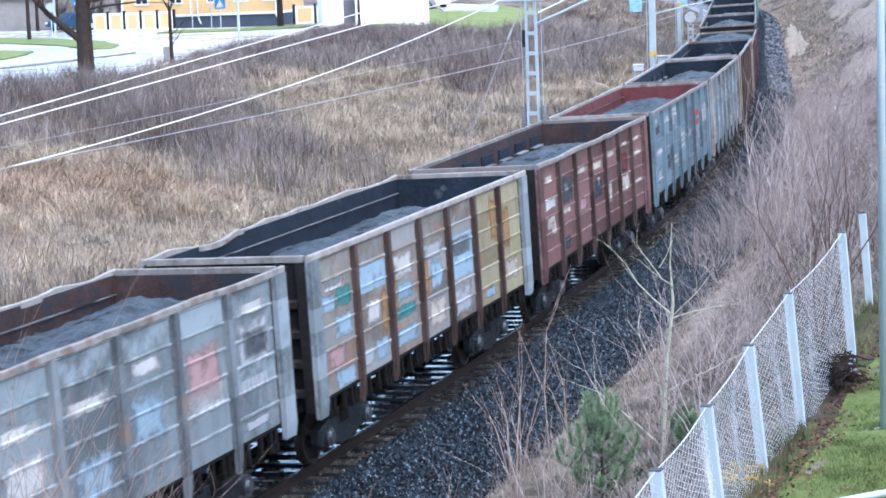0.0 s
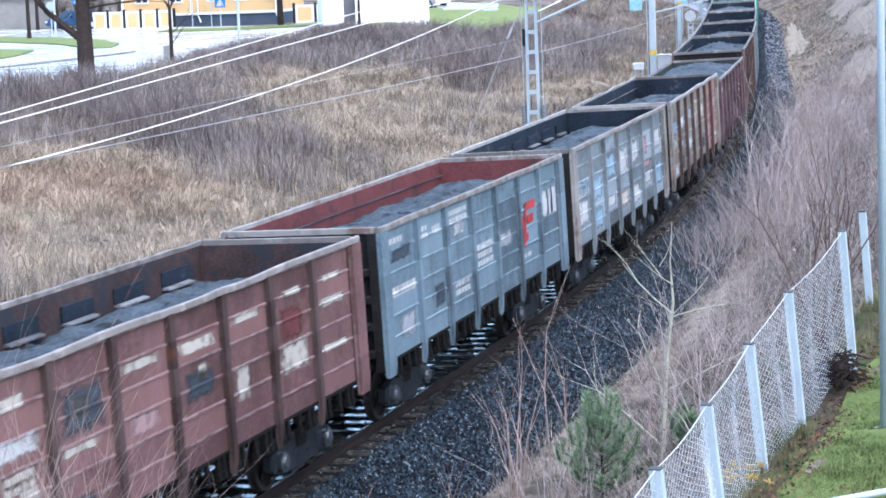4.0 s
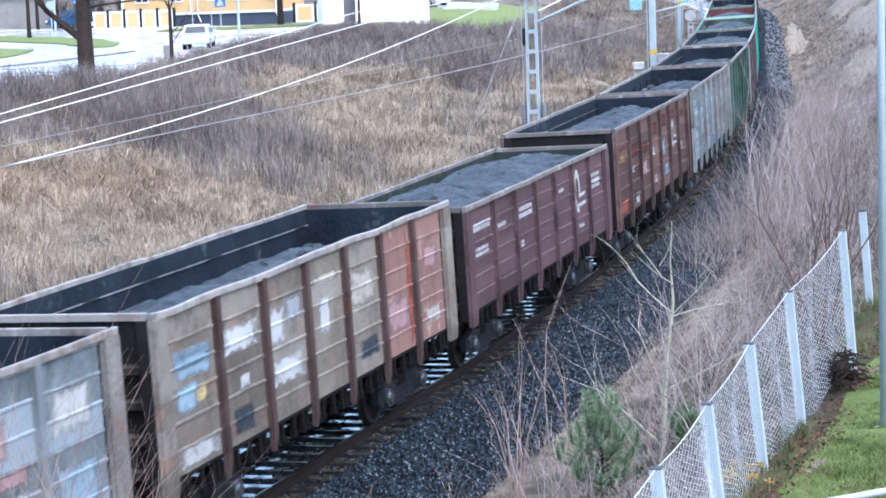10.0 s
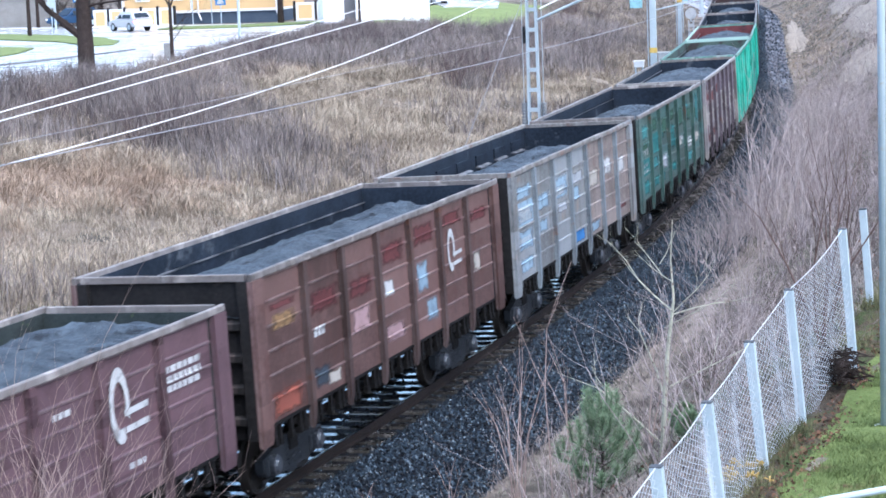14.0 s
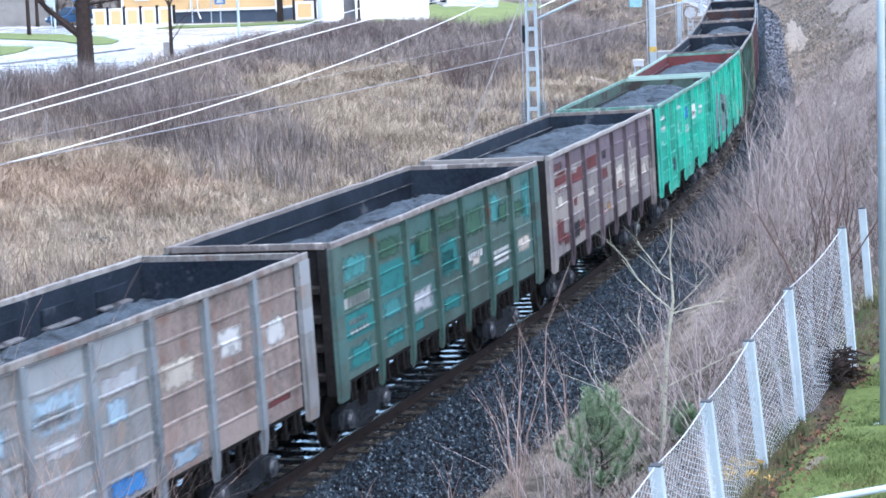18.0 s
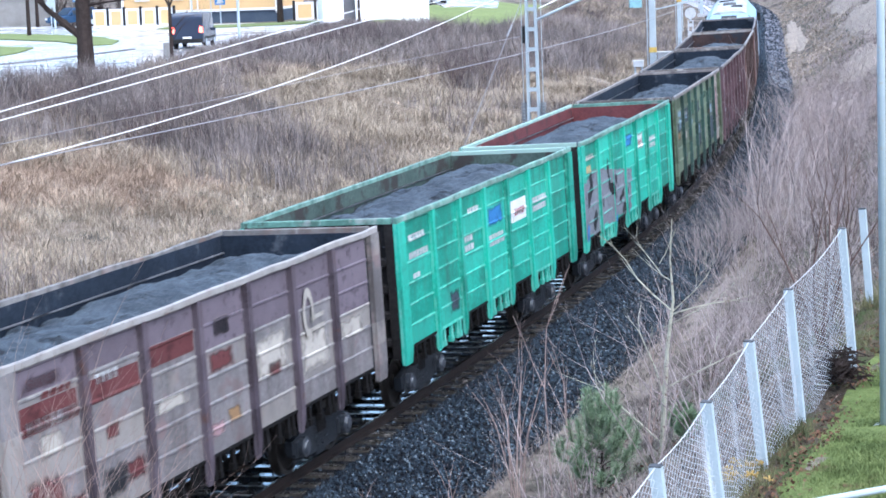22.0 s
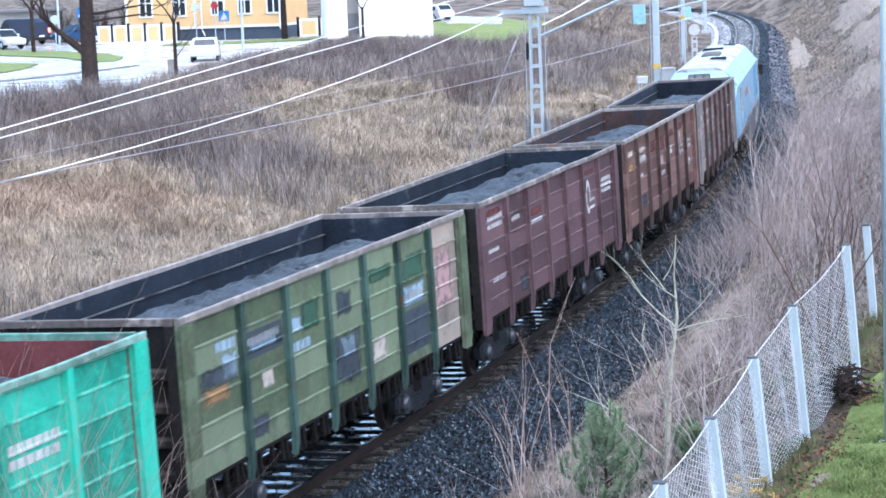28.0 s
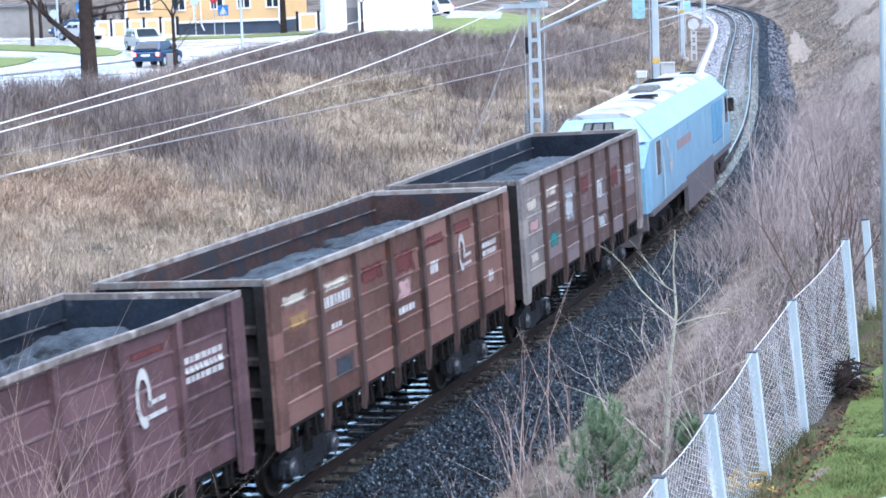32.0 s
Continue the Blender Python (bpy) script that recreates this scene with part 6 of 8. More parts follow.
def yellow_house():
    m, L = wall_frame(-66.6, 125.4, -53.6, 127.6)
    h = thing("yellow_house", "ochre yellow wooden house on a dark plinth with white trim", "house", m=m)
    part("wall", Kit().box(0, L, 0, 9, 0.95, 6.4), ochre, h)
    part("plinth", Kit().box(0.02, L - 0.02, 0.06, 8.9, -0.5, 0.95), plinth_blue, h)
    part("plinth_ledge", Kit().box(-0.04, L + 0.04, -0.06, 9.04, 0.95, 1.15), trim_white, h)
    for x in (0.0, L * 0.44, L - 0.2):
        part("corner_board", Kit().box(x, x + 0.2, -0.045, 0.0, 1.15, 6.4), trim_white, h)
    for x in (1.3, 4.15, 7.35, 9.6, 12.0):
        window(h, x, 2.1, 0.95, 1.7)
    part("roof", Kit().prism([(-0.5, 6.4), (4.5, 9.6), (9.5, 6.4)], "x", -0.5, L + 0.5), roof_grey, h)
    for x in (L * 0.49, L * 0.985):
        part("downpipe", Kit().bar((x, -0.12, 0.9), (x, -0.12, 6.3), 0.06, 8).bar((x, -0.12, 0.9), (x + 0.25, -0.2, 0.35), 0.06, 8), trim_white, h)


def panel_fence(ax, ay, bx, by, n, label):
    m, L = wall_frame(ax, ay, bx, by)
    f = thing("panel_fence", label, "fence", m=m)
    w = L / n
    for i in range(n):
        p = part("panel", Kit().box(i * w + 0.2, (i + 1) * w - 0.2, -0.03, 0.03, 0.1, 1.35), ochre, f)
        k = Kit()
        a, b = i * w + 0.1, (i + 1) * w - 0.1
        k.box(a, a + 0.2, -0.05, 0.05, 0.0, 1.45).box(b - 0.2, b, -0.05, 0.05, 0.0, 1.45).box(a + 0.2, b - 0.2, -0.05, 0.05, 1.27, 1.45).box(a + 0.2, b - 0.2, -0.05, 0.05, 0.0, 0.16)
        part("frame", k, trim_white, p)
    for i in range(n + 1):
        part("post", Kit().box(i * w - 0.1, i * w + 0.1, -0.1, 0.1, -0.2, 1.6, 0.02), steel_dark, f)


yellow_house()
panel_fence(-68.3, 123.4, -61.0, 123.6, 5, "low fence of ochre panels in white frames between dark posts")
panel_fence(-52.4, 127.9, -46.5, 131.5, 4, "low fence of ochre panels between dark posts beside the house")


def white_building():
    m, L = wall_frame(-43.9, 113.2, -36.9, 116.6)
    b = thing("white_building", "plain white rendered flat-roofed building with a dark doorway", "building", m=m)
    part("wall", Kit().box(0, 1.5, 0, 6, -0.8, 6.5), white_render, b)
    part("wall", Kit().box(2.4, L, -0.02, 6, -0.8, 6.5), white_render, b)
    part("door_recess", Kit().box(1.5, 2.4, 1.0, 5.8, -0.8, 6.5), wall_grey, b)
    part("door", Kit().box(1.52, 2.38, 0.9, 0.98, 0.0, 2.2), roof_grey, b)
    part("roof", Kit().box(-0.1, L + 0.1, -0.1, 6.1, 6.5, 6.7), roof_grey, b)


white_building()


def grey_shed():
    m, L = wall_frame(-86, 121, -73.5, 127.0)
    b = thing("grey_shed", "weathered grey boarded shed by the street", "shed", m=m)
    for i in range(24):
        part("board", Kit().box(i * L / 24, (i + 1) * L / 24 - 0.03, -0.03 - 0.02 * (i % 2), 0.0, 0.0, 2.6), wall_grey, b)
    part("wall", Kit().box(0, L, 0.0, 4, -0.4, 2.6), wall_grey, b)
    part("roof", Kit().box(-0.3, L + 0.3, -0.4, 4.3, 2.6, 2.8), roof_grey, b)


grey_shed()


# bare trees: recursive limbs
def limb(k, a, d, length, r, depth, rnd, droop=0.0, n=6, split=3, spread=0.7, shrink=0.68, bend=0.2):
    steps = 3
    p = Vector(a)
    d = Vector(d).normalized()
    for i in range(steps):
        q = p + d * (length / steps)
        r2 = r * (1 - 0.42 * (i + 1) / steps)
        k.bar(p, q, r * (1 - 0.42 * i / steps), n, r2)
        p = q
        if depth > 0 and i > 0:
            for _ in range(split - 1 if i == 1 else split):
                nd = (d + Vector((rnd.uniform(-1, 1), rnd.uniform(-1, 1), rnd.uniform(-0.5, 0.9) - droop)) * spread).normalized()
                limb(k, p, nd, length * shrink * rnd.uniform(0.7, 1.15), r2 * 0.62, depth - 1, rnd, droop, max(3, n - 1), split, spread, shrink, bend)
        d = (d + Vector((rnd.uniform(-1, 1), rnd.uniform(-1, 1), rnd.uniform(-0.4, 0.6))) * bend).normalized()
    return k


def street_tree(x, y, r, trunk_h, seed, label, crown_len, depth=3, lean=(0, 0), extra=None, split=3):
    rnd = random.Random(seed)
    z = ground_z(x, y)
    t = thing("bare_tree", label, "tree", m=pose(x, y, z))
    k = Kit()
    pts = [Vector((lean[0] * s, lean[1] * s, trunk_h * s)) for s in (0, 0.45, 0.7, 1.0)]
    rs = [r * 1.15, r * 0.98, r * 0.92, r * 0.85]
    pts[0].z = -0.3
    for i in range(3):
        k.bar(pts[i], pts[i + 1], rs[i], 12, rs[i + 1])
    part("trunk", k, bark, t)
    top = pts[-1]
    for i in range(split):
        a = 2 * math.pi * i / split + rnd.uniform(-0.4, 0.4)
        d = Vector((math.cos(a) * 0.55, math.sin(a) * 0.55, 1))
        part("limb", limb(Kit(), top - Vector((0, 0, 0.2)), d, crown_len, r * 0.55, depth, rnd, split=2), bark, t)
    if extra:
        for a, d, ln, rr in extra:
            part("limb", limb(Kit(), a, d, ln, rr, 3, rnd, split=2), bark, t)
    return t


street_tree(-36.8, 63.9, 0.40, 4.6, 3, "large bare tree with a dark trunk at the road's edge", 2.6, extra=[((-0.2, -0.1, 1.75), (-1.0, -0.3, 0.85), 2.2, 0.22), ((0.1, -0.2, 3.6), (0.9, 0.3, 0.1), 2.6, 0.08), ((0.1, 0, 3.2), (1.0, -0.2, 0.15), 3.2, 0.07)])
street_tree(-63.5, 104.9, 0.15, 3.2, 5, "young bare street tree on the traffic island", 1.6)
street_tree(-36.3, 72.6, 0.10, 3.0, 8, "thin bare young tree at the field's edge", 1.2, extra=[((0, 0, 0.9), (0.6, 0.3, 0.9), 1.1, 0.03), ((0, 0, 1.5), (0.8, -0.2, 0.5), 1.4, 0.03)])
street_tree(-50.7, 121.1, 0.24, 3.8, 9, "bare street tree on the grass verge", 2.0)
street_tree(-38.2, 105.7, 0.10, 2.6, 12, "thin bare tree before the white building", 1.4, split=2)
street_tree(-72.5, 122.0, 0.14, 3.0, 15, "bare dark tree beside the grey shed", 1.8)


def hedge_clump(x, y, w, h, seed):
    rnd = random.Random(seed)
    k = Kit()
    for i in range(130):
        a = Vector((rnd.uniform(-w, w), rnd.uniform(-0.8, 0.8), 0))
        limb(k, a, (rnd.uniform(-0.4, 0.4), rnd.uniform(-0.4, 0.4), 1), h * rnd.uniform(0.5, 0.8), 0.025, 1, rnd, n=3, split=2)
    t = thing("dark_hedge", "dense dark leafless hedge by the street", "hedge", m=pose(x, y, ground_z(x, y)))
    part("crown", k, bark, t)


hedge_clump(-71, 126.5, 2.4, 2.6, 2)
hedge_clump(-66.8, 128.5, 1.8, 3.0, 3)


def stone_block():
    for x, y, w, h, label in ((-36.9, 73.4, 0.5, 0.85, "squat grey concrete block at the road's edge"), (-35.0, 74.6, 1.5, 0.55, "low weathered concrete slab at the road's edge")):
        b = thing("concrete_block", label, "block", m=pose(x, y, ground_z(x, y), 0, 0, 30))
        part("block", Kit().box(-w / 2, w / 2, -0.25, 0.25, -0.1, h, 0.04), wall_grey, b)


stone_block()


def street_sign(x, y, kind, h, label):
    s = thing("street_sign", label, "sign", m=pose(x, y, ground_z(x, y), 0, 0, 20))
    part("post", Kit().bar((0, 0, -0.1), (0, 0, h), 0.045, 8), galvanised, s)
    if kind == "crossing":
        p = part("plate", Kit().box(-0.42, 0.42, -0.07, -0.05, h - 0.85, h), MARK["u"], s)
        part("triangle", Kit().add([(-0.33, -0.075, h - 0.75), (0.33, -0.075, h - 0.75), (0, -0.075, h - 0.12)], [(0, 1, 2)]), MARK["w"], p)
    elif kind == "round":
        part("plate", Kit().bar((0, -0.07, h - 0.3), (0, -0.05, h - 0.3), 0.34, 18), galvanised, s)
    elif kind == "red":
        part("plate", Kit().bar((0, -0.07, h - 0.3), (0, -0.05, h - 0.3), 0.30, 18), MARK["r"], s)


street_sign(-57.2, 124.2, "crossing", 2.4, "blue pedestrian crossing sign with a white triangle")
street_sign(-68.6, 121.8, "crossing", 2.9, "blue crossing sign on a tall post by the tree")
street_sign(-59.4, 123.6, "round", 3.0, "round grey traffic mirror on a post")
street_sign(-58.2, 124.6, "red", 3.1, "red round traffic sign on a post")
street_sign(-64.2, 109.5, "round", 2.6, "round sign seen from behind on a thin post")


def lamp_post(x, y, h, label):
    s = thing("street_lamp", label, "street lamp", m=pose(x, y, ground_z(x, y)))
    part("pole", Kit().bar((0, 0, -0.1), (0, 0, h), 0.10, 10, 0.07), galvanised, s)
    part("arm", Kit().bar((0, 0, h), (1.2, -0.4, h + 0.3), 0.04, 6), galvanised, s)
    part("lamp_head", Kit().box(1.0, 1.6, -0.55, -0.3, h + 0.24, h + 0.36, 0.02), galvanised, s)


lamp_post(-42.2, 94.5, 8.5, "tall grey street lamp at the road's edge")
lamp_post(-69.5, 119.5, 7.0, "tall grey street lamp beside the street")


# ---------------------------------------------------------------- road vehicles
tail_red = bpy.data.materials.new("glowing tail lamp")
tail_red.use_nodes = True
tail_red.node_tree.nodes["Principled BSDF"].inputs["Base Color"].default_value = (0.5, 0.02, 0.02, 1)
tail_red.node_tree.nodes["Principled BSDF"].inputs["Emission Color"].default_value = (1.0, 0.08, 0.05, 1)
tail_red.node_tree.nodes["Principled BSDF"].inputs["Emission Strength"].default_value = 5.0


def car_paint(name, tone):
    return shade(name, tuple(c * 0.92 for c in tone), tone, 0.25, 0.8, 0.01)


def rounded(kit, name, mat, r):
    """A kit's mesh with its edges rounded off."""
    me = kit.mesh(name, mat)
    bm = bmesh.new()
    bm.from_mesh(me)
    bmesh.ops.bevel(bm, geom=bm.edges[:], offset=r, segments=2, profile=0.6, affect="EDGES", clamp_overlap=True)
    bm.to_mesh(me)
    bm.free()
    return me


def road_vehicle(name, label, category, mat, length, width, height, shape):
    """A car or van; its local y points forward."""
    v = thing(name, label, category)
    L, W = length / 2, width / 2
    roof = height
    if shape == "van":
        lower = [(-L, 0.35), (L - 0.1, 0.35), (L, 0.6), (L - 0.05, 0.95), (L - 0.75, 1.15), (L - 1.5, roof - 0.1), (L - 1.9, roof), (-L + 0.15, roof), (-L, roof - 0.25)]
        glass_z, glass_y = (1.15, roof - 0.35), ((L - 2.2, L - 1.25),)
        cabin = None
    else:
        belt = 0.92
        lower = [(-L + 0.05, 0.32), (L - 0.1, 0.32), (L, 0.55), (L - 0.1, 0.78), (L - 1.0, belt), (-L + 0.25, belt), (-L, 0.8)]
        back = -L + (0.12 if shape == "hatch" else 0.85)
        cabin = [(back, belt), (L - 1.05, belt), (L - 1.75, roof), (back + 0.45, roof)]
        glass_z = (belt + 0.05, roof - 0.1)
        glass_y = ((back + 0.45, -0.15), (-0.05, L - 1.6))
    body = Kit().prism([(y, z) for y, z in lower], "x", -W, W)
    part("body", rounded(body, "body", mat, 0.09), None, v)
    if cabin:
        k = Kit()
        n = len(cabin)
        inset = 0.14
        vs = [(-W + (inset if z > 1.0 else 0.03), y, z) for y, z in cabin] + [(W - (inset if z > 1.0 else 0.03), y, z) for y, z in cabin]
        k.add(vs, [(i, (i + 1) % n, n + (i + 1) % n, n + i) for i in range(n)] + [tuple(reversed(range(n))), tuple(range(n, 2 * n))])
        part("cabin", rounded(k, "cabin", mat, 0.05), None, v)
        by, bz = cabin[0]
        part("rear_window", Kit().add([(-W + 0.2, by + 0.03, bz + 0.12), (W - 0.2, by + 0.03, bz + 0.12), (W - 0.27, by + 0.36, roof - 0.1), (-W + 0.27, by + 0.36, roof - 0.1), (-W + 0.2, by + 0.06, bz + 0.1), (W - 0.2, by + 0.06, bz + 0.1), (W - 0.27, by + 0.4, roof - 0.13), (-W + 0.27, by + 0.4, roof - 0.13)], [(0, 1, 2, 3), (0, 4, 5, 1)]), dark_glass, v)
        y0 = L - 1.05
        part("windscreen", Kit().add([(-W + 0.15, y0 + 0.01, bz + 0.05), (W - 0.15, y0 + 0.01, bz + 0.05), (W - 0.24, y0 - 0.63, roof - 0.04), (-W + 0.24, y0 - 0.63, roof - 0.04)], [(0, 1, 2, 3)]), dark_glass, v)
        for sd in (-1, 1):
            for a, b in glass_y:
                part("side_window", Kit().add([(sd * (W - 0.025), a, glass_z[0]), (sd * (W - 0.025), b + 0.15, glass_z[0]), (sd * (W - 0.125), b - 0.1, glass_z[1]), (sd * (W - 0.125), a + 0.1, glass_z[1])], [(0, 1, 2, 3)]), dark_glass, v)
    else:
        for sx in (-1, 1):
            part("rear_window", Kit().box(sx * W * 0.5 - 0.3, sx * W * 0.5 + 0.3, -L + 0.02, -L + 0.06, 1.35, roof - 0.5), dark_glass, v)
            for a, b in glass_y:
                part("side_window", Kit().box(sx * W - 0.01, sx * W + 0.01, a, b, *glass_z), dark_glass, v)
        part("windscreen", Kit().add([(-W + 0.12, L - 0.82, 1.2), (W - 0.12, L - 0.82, 1.2), (W - 0.16, L - 1.45, roof - 0.2), (-W + 0.16, L - 1.45, roof - 0.2)], [(0, 1, 2, 3)]), dark_glass, v)
        part("side_band", Kit().box(-W - 0.012, W + 0.012, -L + 0.4, L - 0.6, 0.55, 0.68), rubber, v)
    part("bumper", Kit().box(-W + 0.03, W - 0.03, -L - 0.05, -L + 0.1, 0.36, 0.6, 0.03), rubber if shape == "van" else mat, v)
    part("plate", Kit().box(-0.26, 0.26, -L - 0.065, -L - 0.05, 0.62, 0.73), trim_white, v)
    for sx in (-1, 1):
        zt = (0.95, 1.3) if shape == "van" else (0.62, 0.82)
        part("tail_lamp", Kit().box(sx * (W - 0.12) - 0.09, sx * (W - 0.12) + 0.09, -L - 0.015, -L + 0.03, *zt), tail_red, v)
        part("headlamp", Kit().box(sx * (W - 0.2) - 0.15, sx * (W - 0.2) + 0.15, L - 0.12, L - 0.02, 0.58, 0.74), trim_white, v)
        part("mirror", Kit().box(sx * (W + 0.1) - 0.09, sx * (W + 0.1) + 0.09, L - 1.55, L - 1.42, 0.98, 1.14, 0.02), mat, v)
        for y in (-L * 0.60, L * 0.62):
            r = 0.33 if shape != "van" else 0.36
            wh = part("wheel", Kit().bar((sx * W - sx * 0.2, y, r), (sx * W + sx * 0.01, y, r), r, 18), rubber, v)
            part("rim", Kit().bar((sx * W, y, r), (sx * (W + 0.02), y, r), r * 0.62, 12), galvanised, wh)
    return v


c_white = car_paint("white car paint", (0.50, 0.51, 0.53))
c_blue = car_paint("mid blue car paint", (0.010, 0.045, 0.115))
c_navy = car_paint("dark blue van paint", (0.022, 0.032, 0.062))
c_silver = car_paint("silver car paint", (0.50, 0.52, 0.55))
VEHICLES = {
    "estate": road_vehicle("car", "small white hatchback driving round the junction", "car", c_white, 3.9, 1.66, 1.46, "hatch"),
    "van": road_vehicle("van", "dark blue panel van with glowing tail lamps", "van", c_navy, 5.0, 1.9, 2.1, "van"),
    "sedan": road_vehicle("car", "white saloon car driving round the junction", "car", c_white, 4.25, 1.72, 1.42, "saloon"),
    "white2": road_vehicle("car", "white hatchback coming along the far street", "car", c_white, 4.2, 1.75, 1.5, "hatch"),
    "blue": road_vehicle("car", "mid-blue hatchback entering the junction", "car", c_blue, 3.7, 1.62, 1.42, "hatch"),
}


def parked(kind, label, mat, x, y, deg, dims, lift=0.05):
    v = road_vehicle("parked_car", label, "car", mat, *dims)
    v.matrix_basis = pose(x, y, ground_z(x, y) + lift, 0, 0, deg)


parked("car", "dark blue car parked by the ochre fence", c_blue, -69.6, 122.6, 150, (4.2, 1.75, 1.5, "hatch"))
parked("car", "silver car parked beyond the meadow", c_silver, -47.5, 146.5, 60, (4.3, 1.75, 1.5, "hatch"), 0.0)


# ---------------------------------------------------------------- plants
def fast_mesh(name, verts, tris, mat):
    me = bpy.data.meshes.new(name)
    me.vertices.add(len(verts))
    me.vertices.foreach_set("co", np.ascontiguousarray(verts, np.float32).ravel())
    n = len(tris)
    me.loops.add(n * 3)
    me.loops.foreach_set("vertex_index", np.ascontiguousarray(tris, np.int32).ravel())
    me.polygons.add(n)
    me.polygons.foreach_set("loop_start", np.arange(0, n * 3, 3, dtype=np.int32))
    me.update(calc_edges=True)
    me.materials.append(mat)
    return me


RNG = np.random.default_rng(7)


def blades(x, y, height, width, lean, curl=0.5, bias=(0.0, 0.0), out=None):
    """Tapered bent blades standing at x, y; returns vertices and triangles."""
    n = len(x)
    z = terrain(x, y) - 0.02
    a = RNG.uniform(0, 2 * np.pi, n)
    side = np.stack([np.cos(a), np.sin(a), np.zeros(n)], 1) * (width / 2)[:, None]
    b = RNG.uniform(0, 2 * np.pi, n)
    way = np.stack([np.cos(b) * lean + bias[0], np.sin(b) * lean + bias[1], np.zeros(n)], 1) * height[:, None]
    if out is not None:
        way = (np.stack([out[0], out[1], np.zeros(n)], 1) * 0.75 + np.stack([np.cos(b), np.sin(b), np.zeros(n)], 1) * 0.5) * (lean * height)[:, None]
    base = np.stack([x, y, z], 1)
    mid = base + way * 0.38 + np.array([0, 0, 1.0]) * (height * 0.58)[:, None]
    tip = base + way * (1 + curl * 0.3) + np.array([0, 0, 1.0]) * (height * (1 - 0.25 * np.minimum(1, lean)))[:, None]
    V = np.stack([base - side, base + side, mid - side * 0.75, mid + side * 0.75, tip], 1).reshape(-1, 3)
    o = np.arange(n)[:, None] * 5
    T = np.concatenate([o + np.array([0, 1, 3]), o + np.array([0, 3, 2]), o + np.array([2, 3, 4])], 1).reshape(-1, 3)
    return V, T


def scatter(n, s0, s1, o0, o1, tuft=1):
    """Places beside the line: s, off and x, y."""
    if tuft > 1:
        c = n // tuft
        s = np.repeat(RNG.uniform(s0, s1, c), tuft) + RNG.normal(0, 0.2, c * tuft)
        off = np.repeat(RNG.uniform(o0, o1, c), tuft) + RNG.normal(0, 0.2, c * tuft)
    else:
        s, off = RNG.uniform(s0, s1, n), RNG.uniform(o0, o1, n)
    X, Y, TH = (np.interp(s, LINE[:, 0], LINE[:, i]) for i in (1, 2, 4))
    return s, off, X + off * np.cos(TH), Y + off * np.sin(TH)


def blob(s, off, cs, co, rs, ro):
    return np.exp(-(((s - cs) / rs) ** 2 + ((off - co) / ro) ** 2))


def weediness(s, off):
    """Where dark tall weeds and shrubs take over from the pale grass of the field."""
    w = smooth(18.5, 23.5, -off) * 1.0
    w = w + 0.55 * blob(s, off, 39, -14.8, 5, 2.0) + 0.75 * blob(s, off, 46, -18.5, 8, 2.8) + 0.9 * blob(s, off, 78, -13.5, 7, 2.2) + 0.7 * blob(s, off, 88, -20, 16, 4) + 0.9 * blob(s, off, 150, -14, 12, 4)
    w = w + 0.8 * smooth(88, 100, s) * smooth(7, 10, -off)
    w = w - 1.3 * blob(s, off, 68, -18, 9, 4.5) - 0.9 * blob(s, off, 30, -17.5, 8, 3.5)
    return w + 0.26 * wave(s * 0.8, off * 0.9) + 0.2 * wave(s * 0.3 + 4, off * 0.45)


def grass_mat(name, dark, light):
    """Dry stalks: tone by tuft and by patch of the field, a little by blade."""
    m = bpy.data.materials.new(name)
    m.use_nodes = True
    N, L = m.node_tree.nodes, m.node_tree.links
    b, tc, geo, ramp = N["Principled BSDF"], N.new("ShaderNodeTexCoord"), N.new("ShaderNodeNewGeometry"), N.new("ShaderNodeValToRGB")
    total = None
    for sc, k in ((0.45, 0.42), (1.9, 0.58)):
        n, mul = N.new("ShaderNodeTexNoise"), N.new("ShaderNodeMath")
        n.inputs["Scale"].default_value, n.inputs["Detail"].default_value = sc, 3
        L.new(tc.outputs["Object"], n.inputs["Vector"])
        mul.operation = "MULTIPLY_ADD"
        mul.inputs[1].default_value = k
        L.new(n.outputs["Fac"], mul.inputs[0])
        if total is None:
            mul.inputs[2].default_value = -0.08
        else:
            L.new(total, mul.inputs[2])
        total = mul.outputs[0]
    mul = N.new("ShaderNodeMath")
    mul.operation = "MULTIPLY_ADD"
    mul.inputs[1].default_value = 0.16
    L.new(geo.outputs["Random Per Island"], mul.inputs[0])
    L.new(total, mul.inputs[2])
    e = ramp.color_ramp.elements
    e[0].position, e[1].position = 0.36, 0.66
    e[0].color, e[1].color = (*dark, 1), (*light, 1)
    L.new(mul.outputs[0], ramp.inputs["Fac"])
    L.new(ramp.outputs["Color"], b.inputs["Base Color"])
    b.inputs["Roughness"].default_value = 0.9
    b.inputs["Specular IOR Level"].default_value = 0.12
    return m


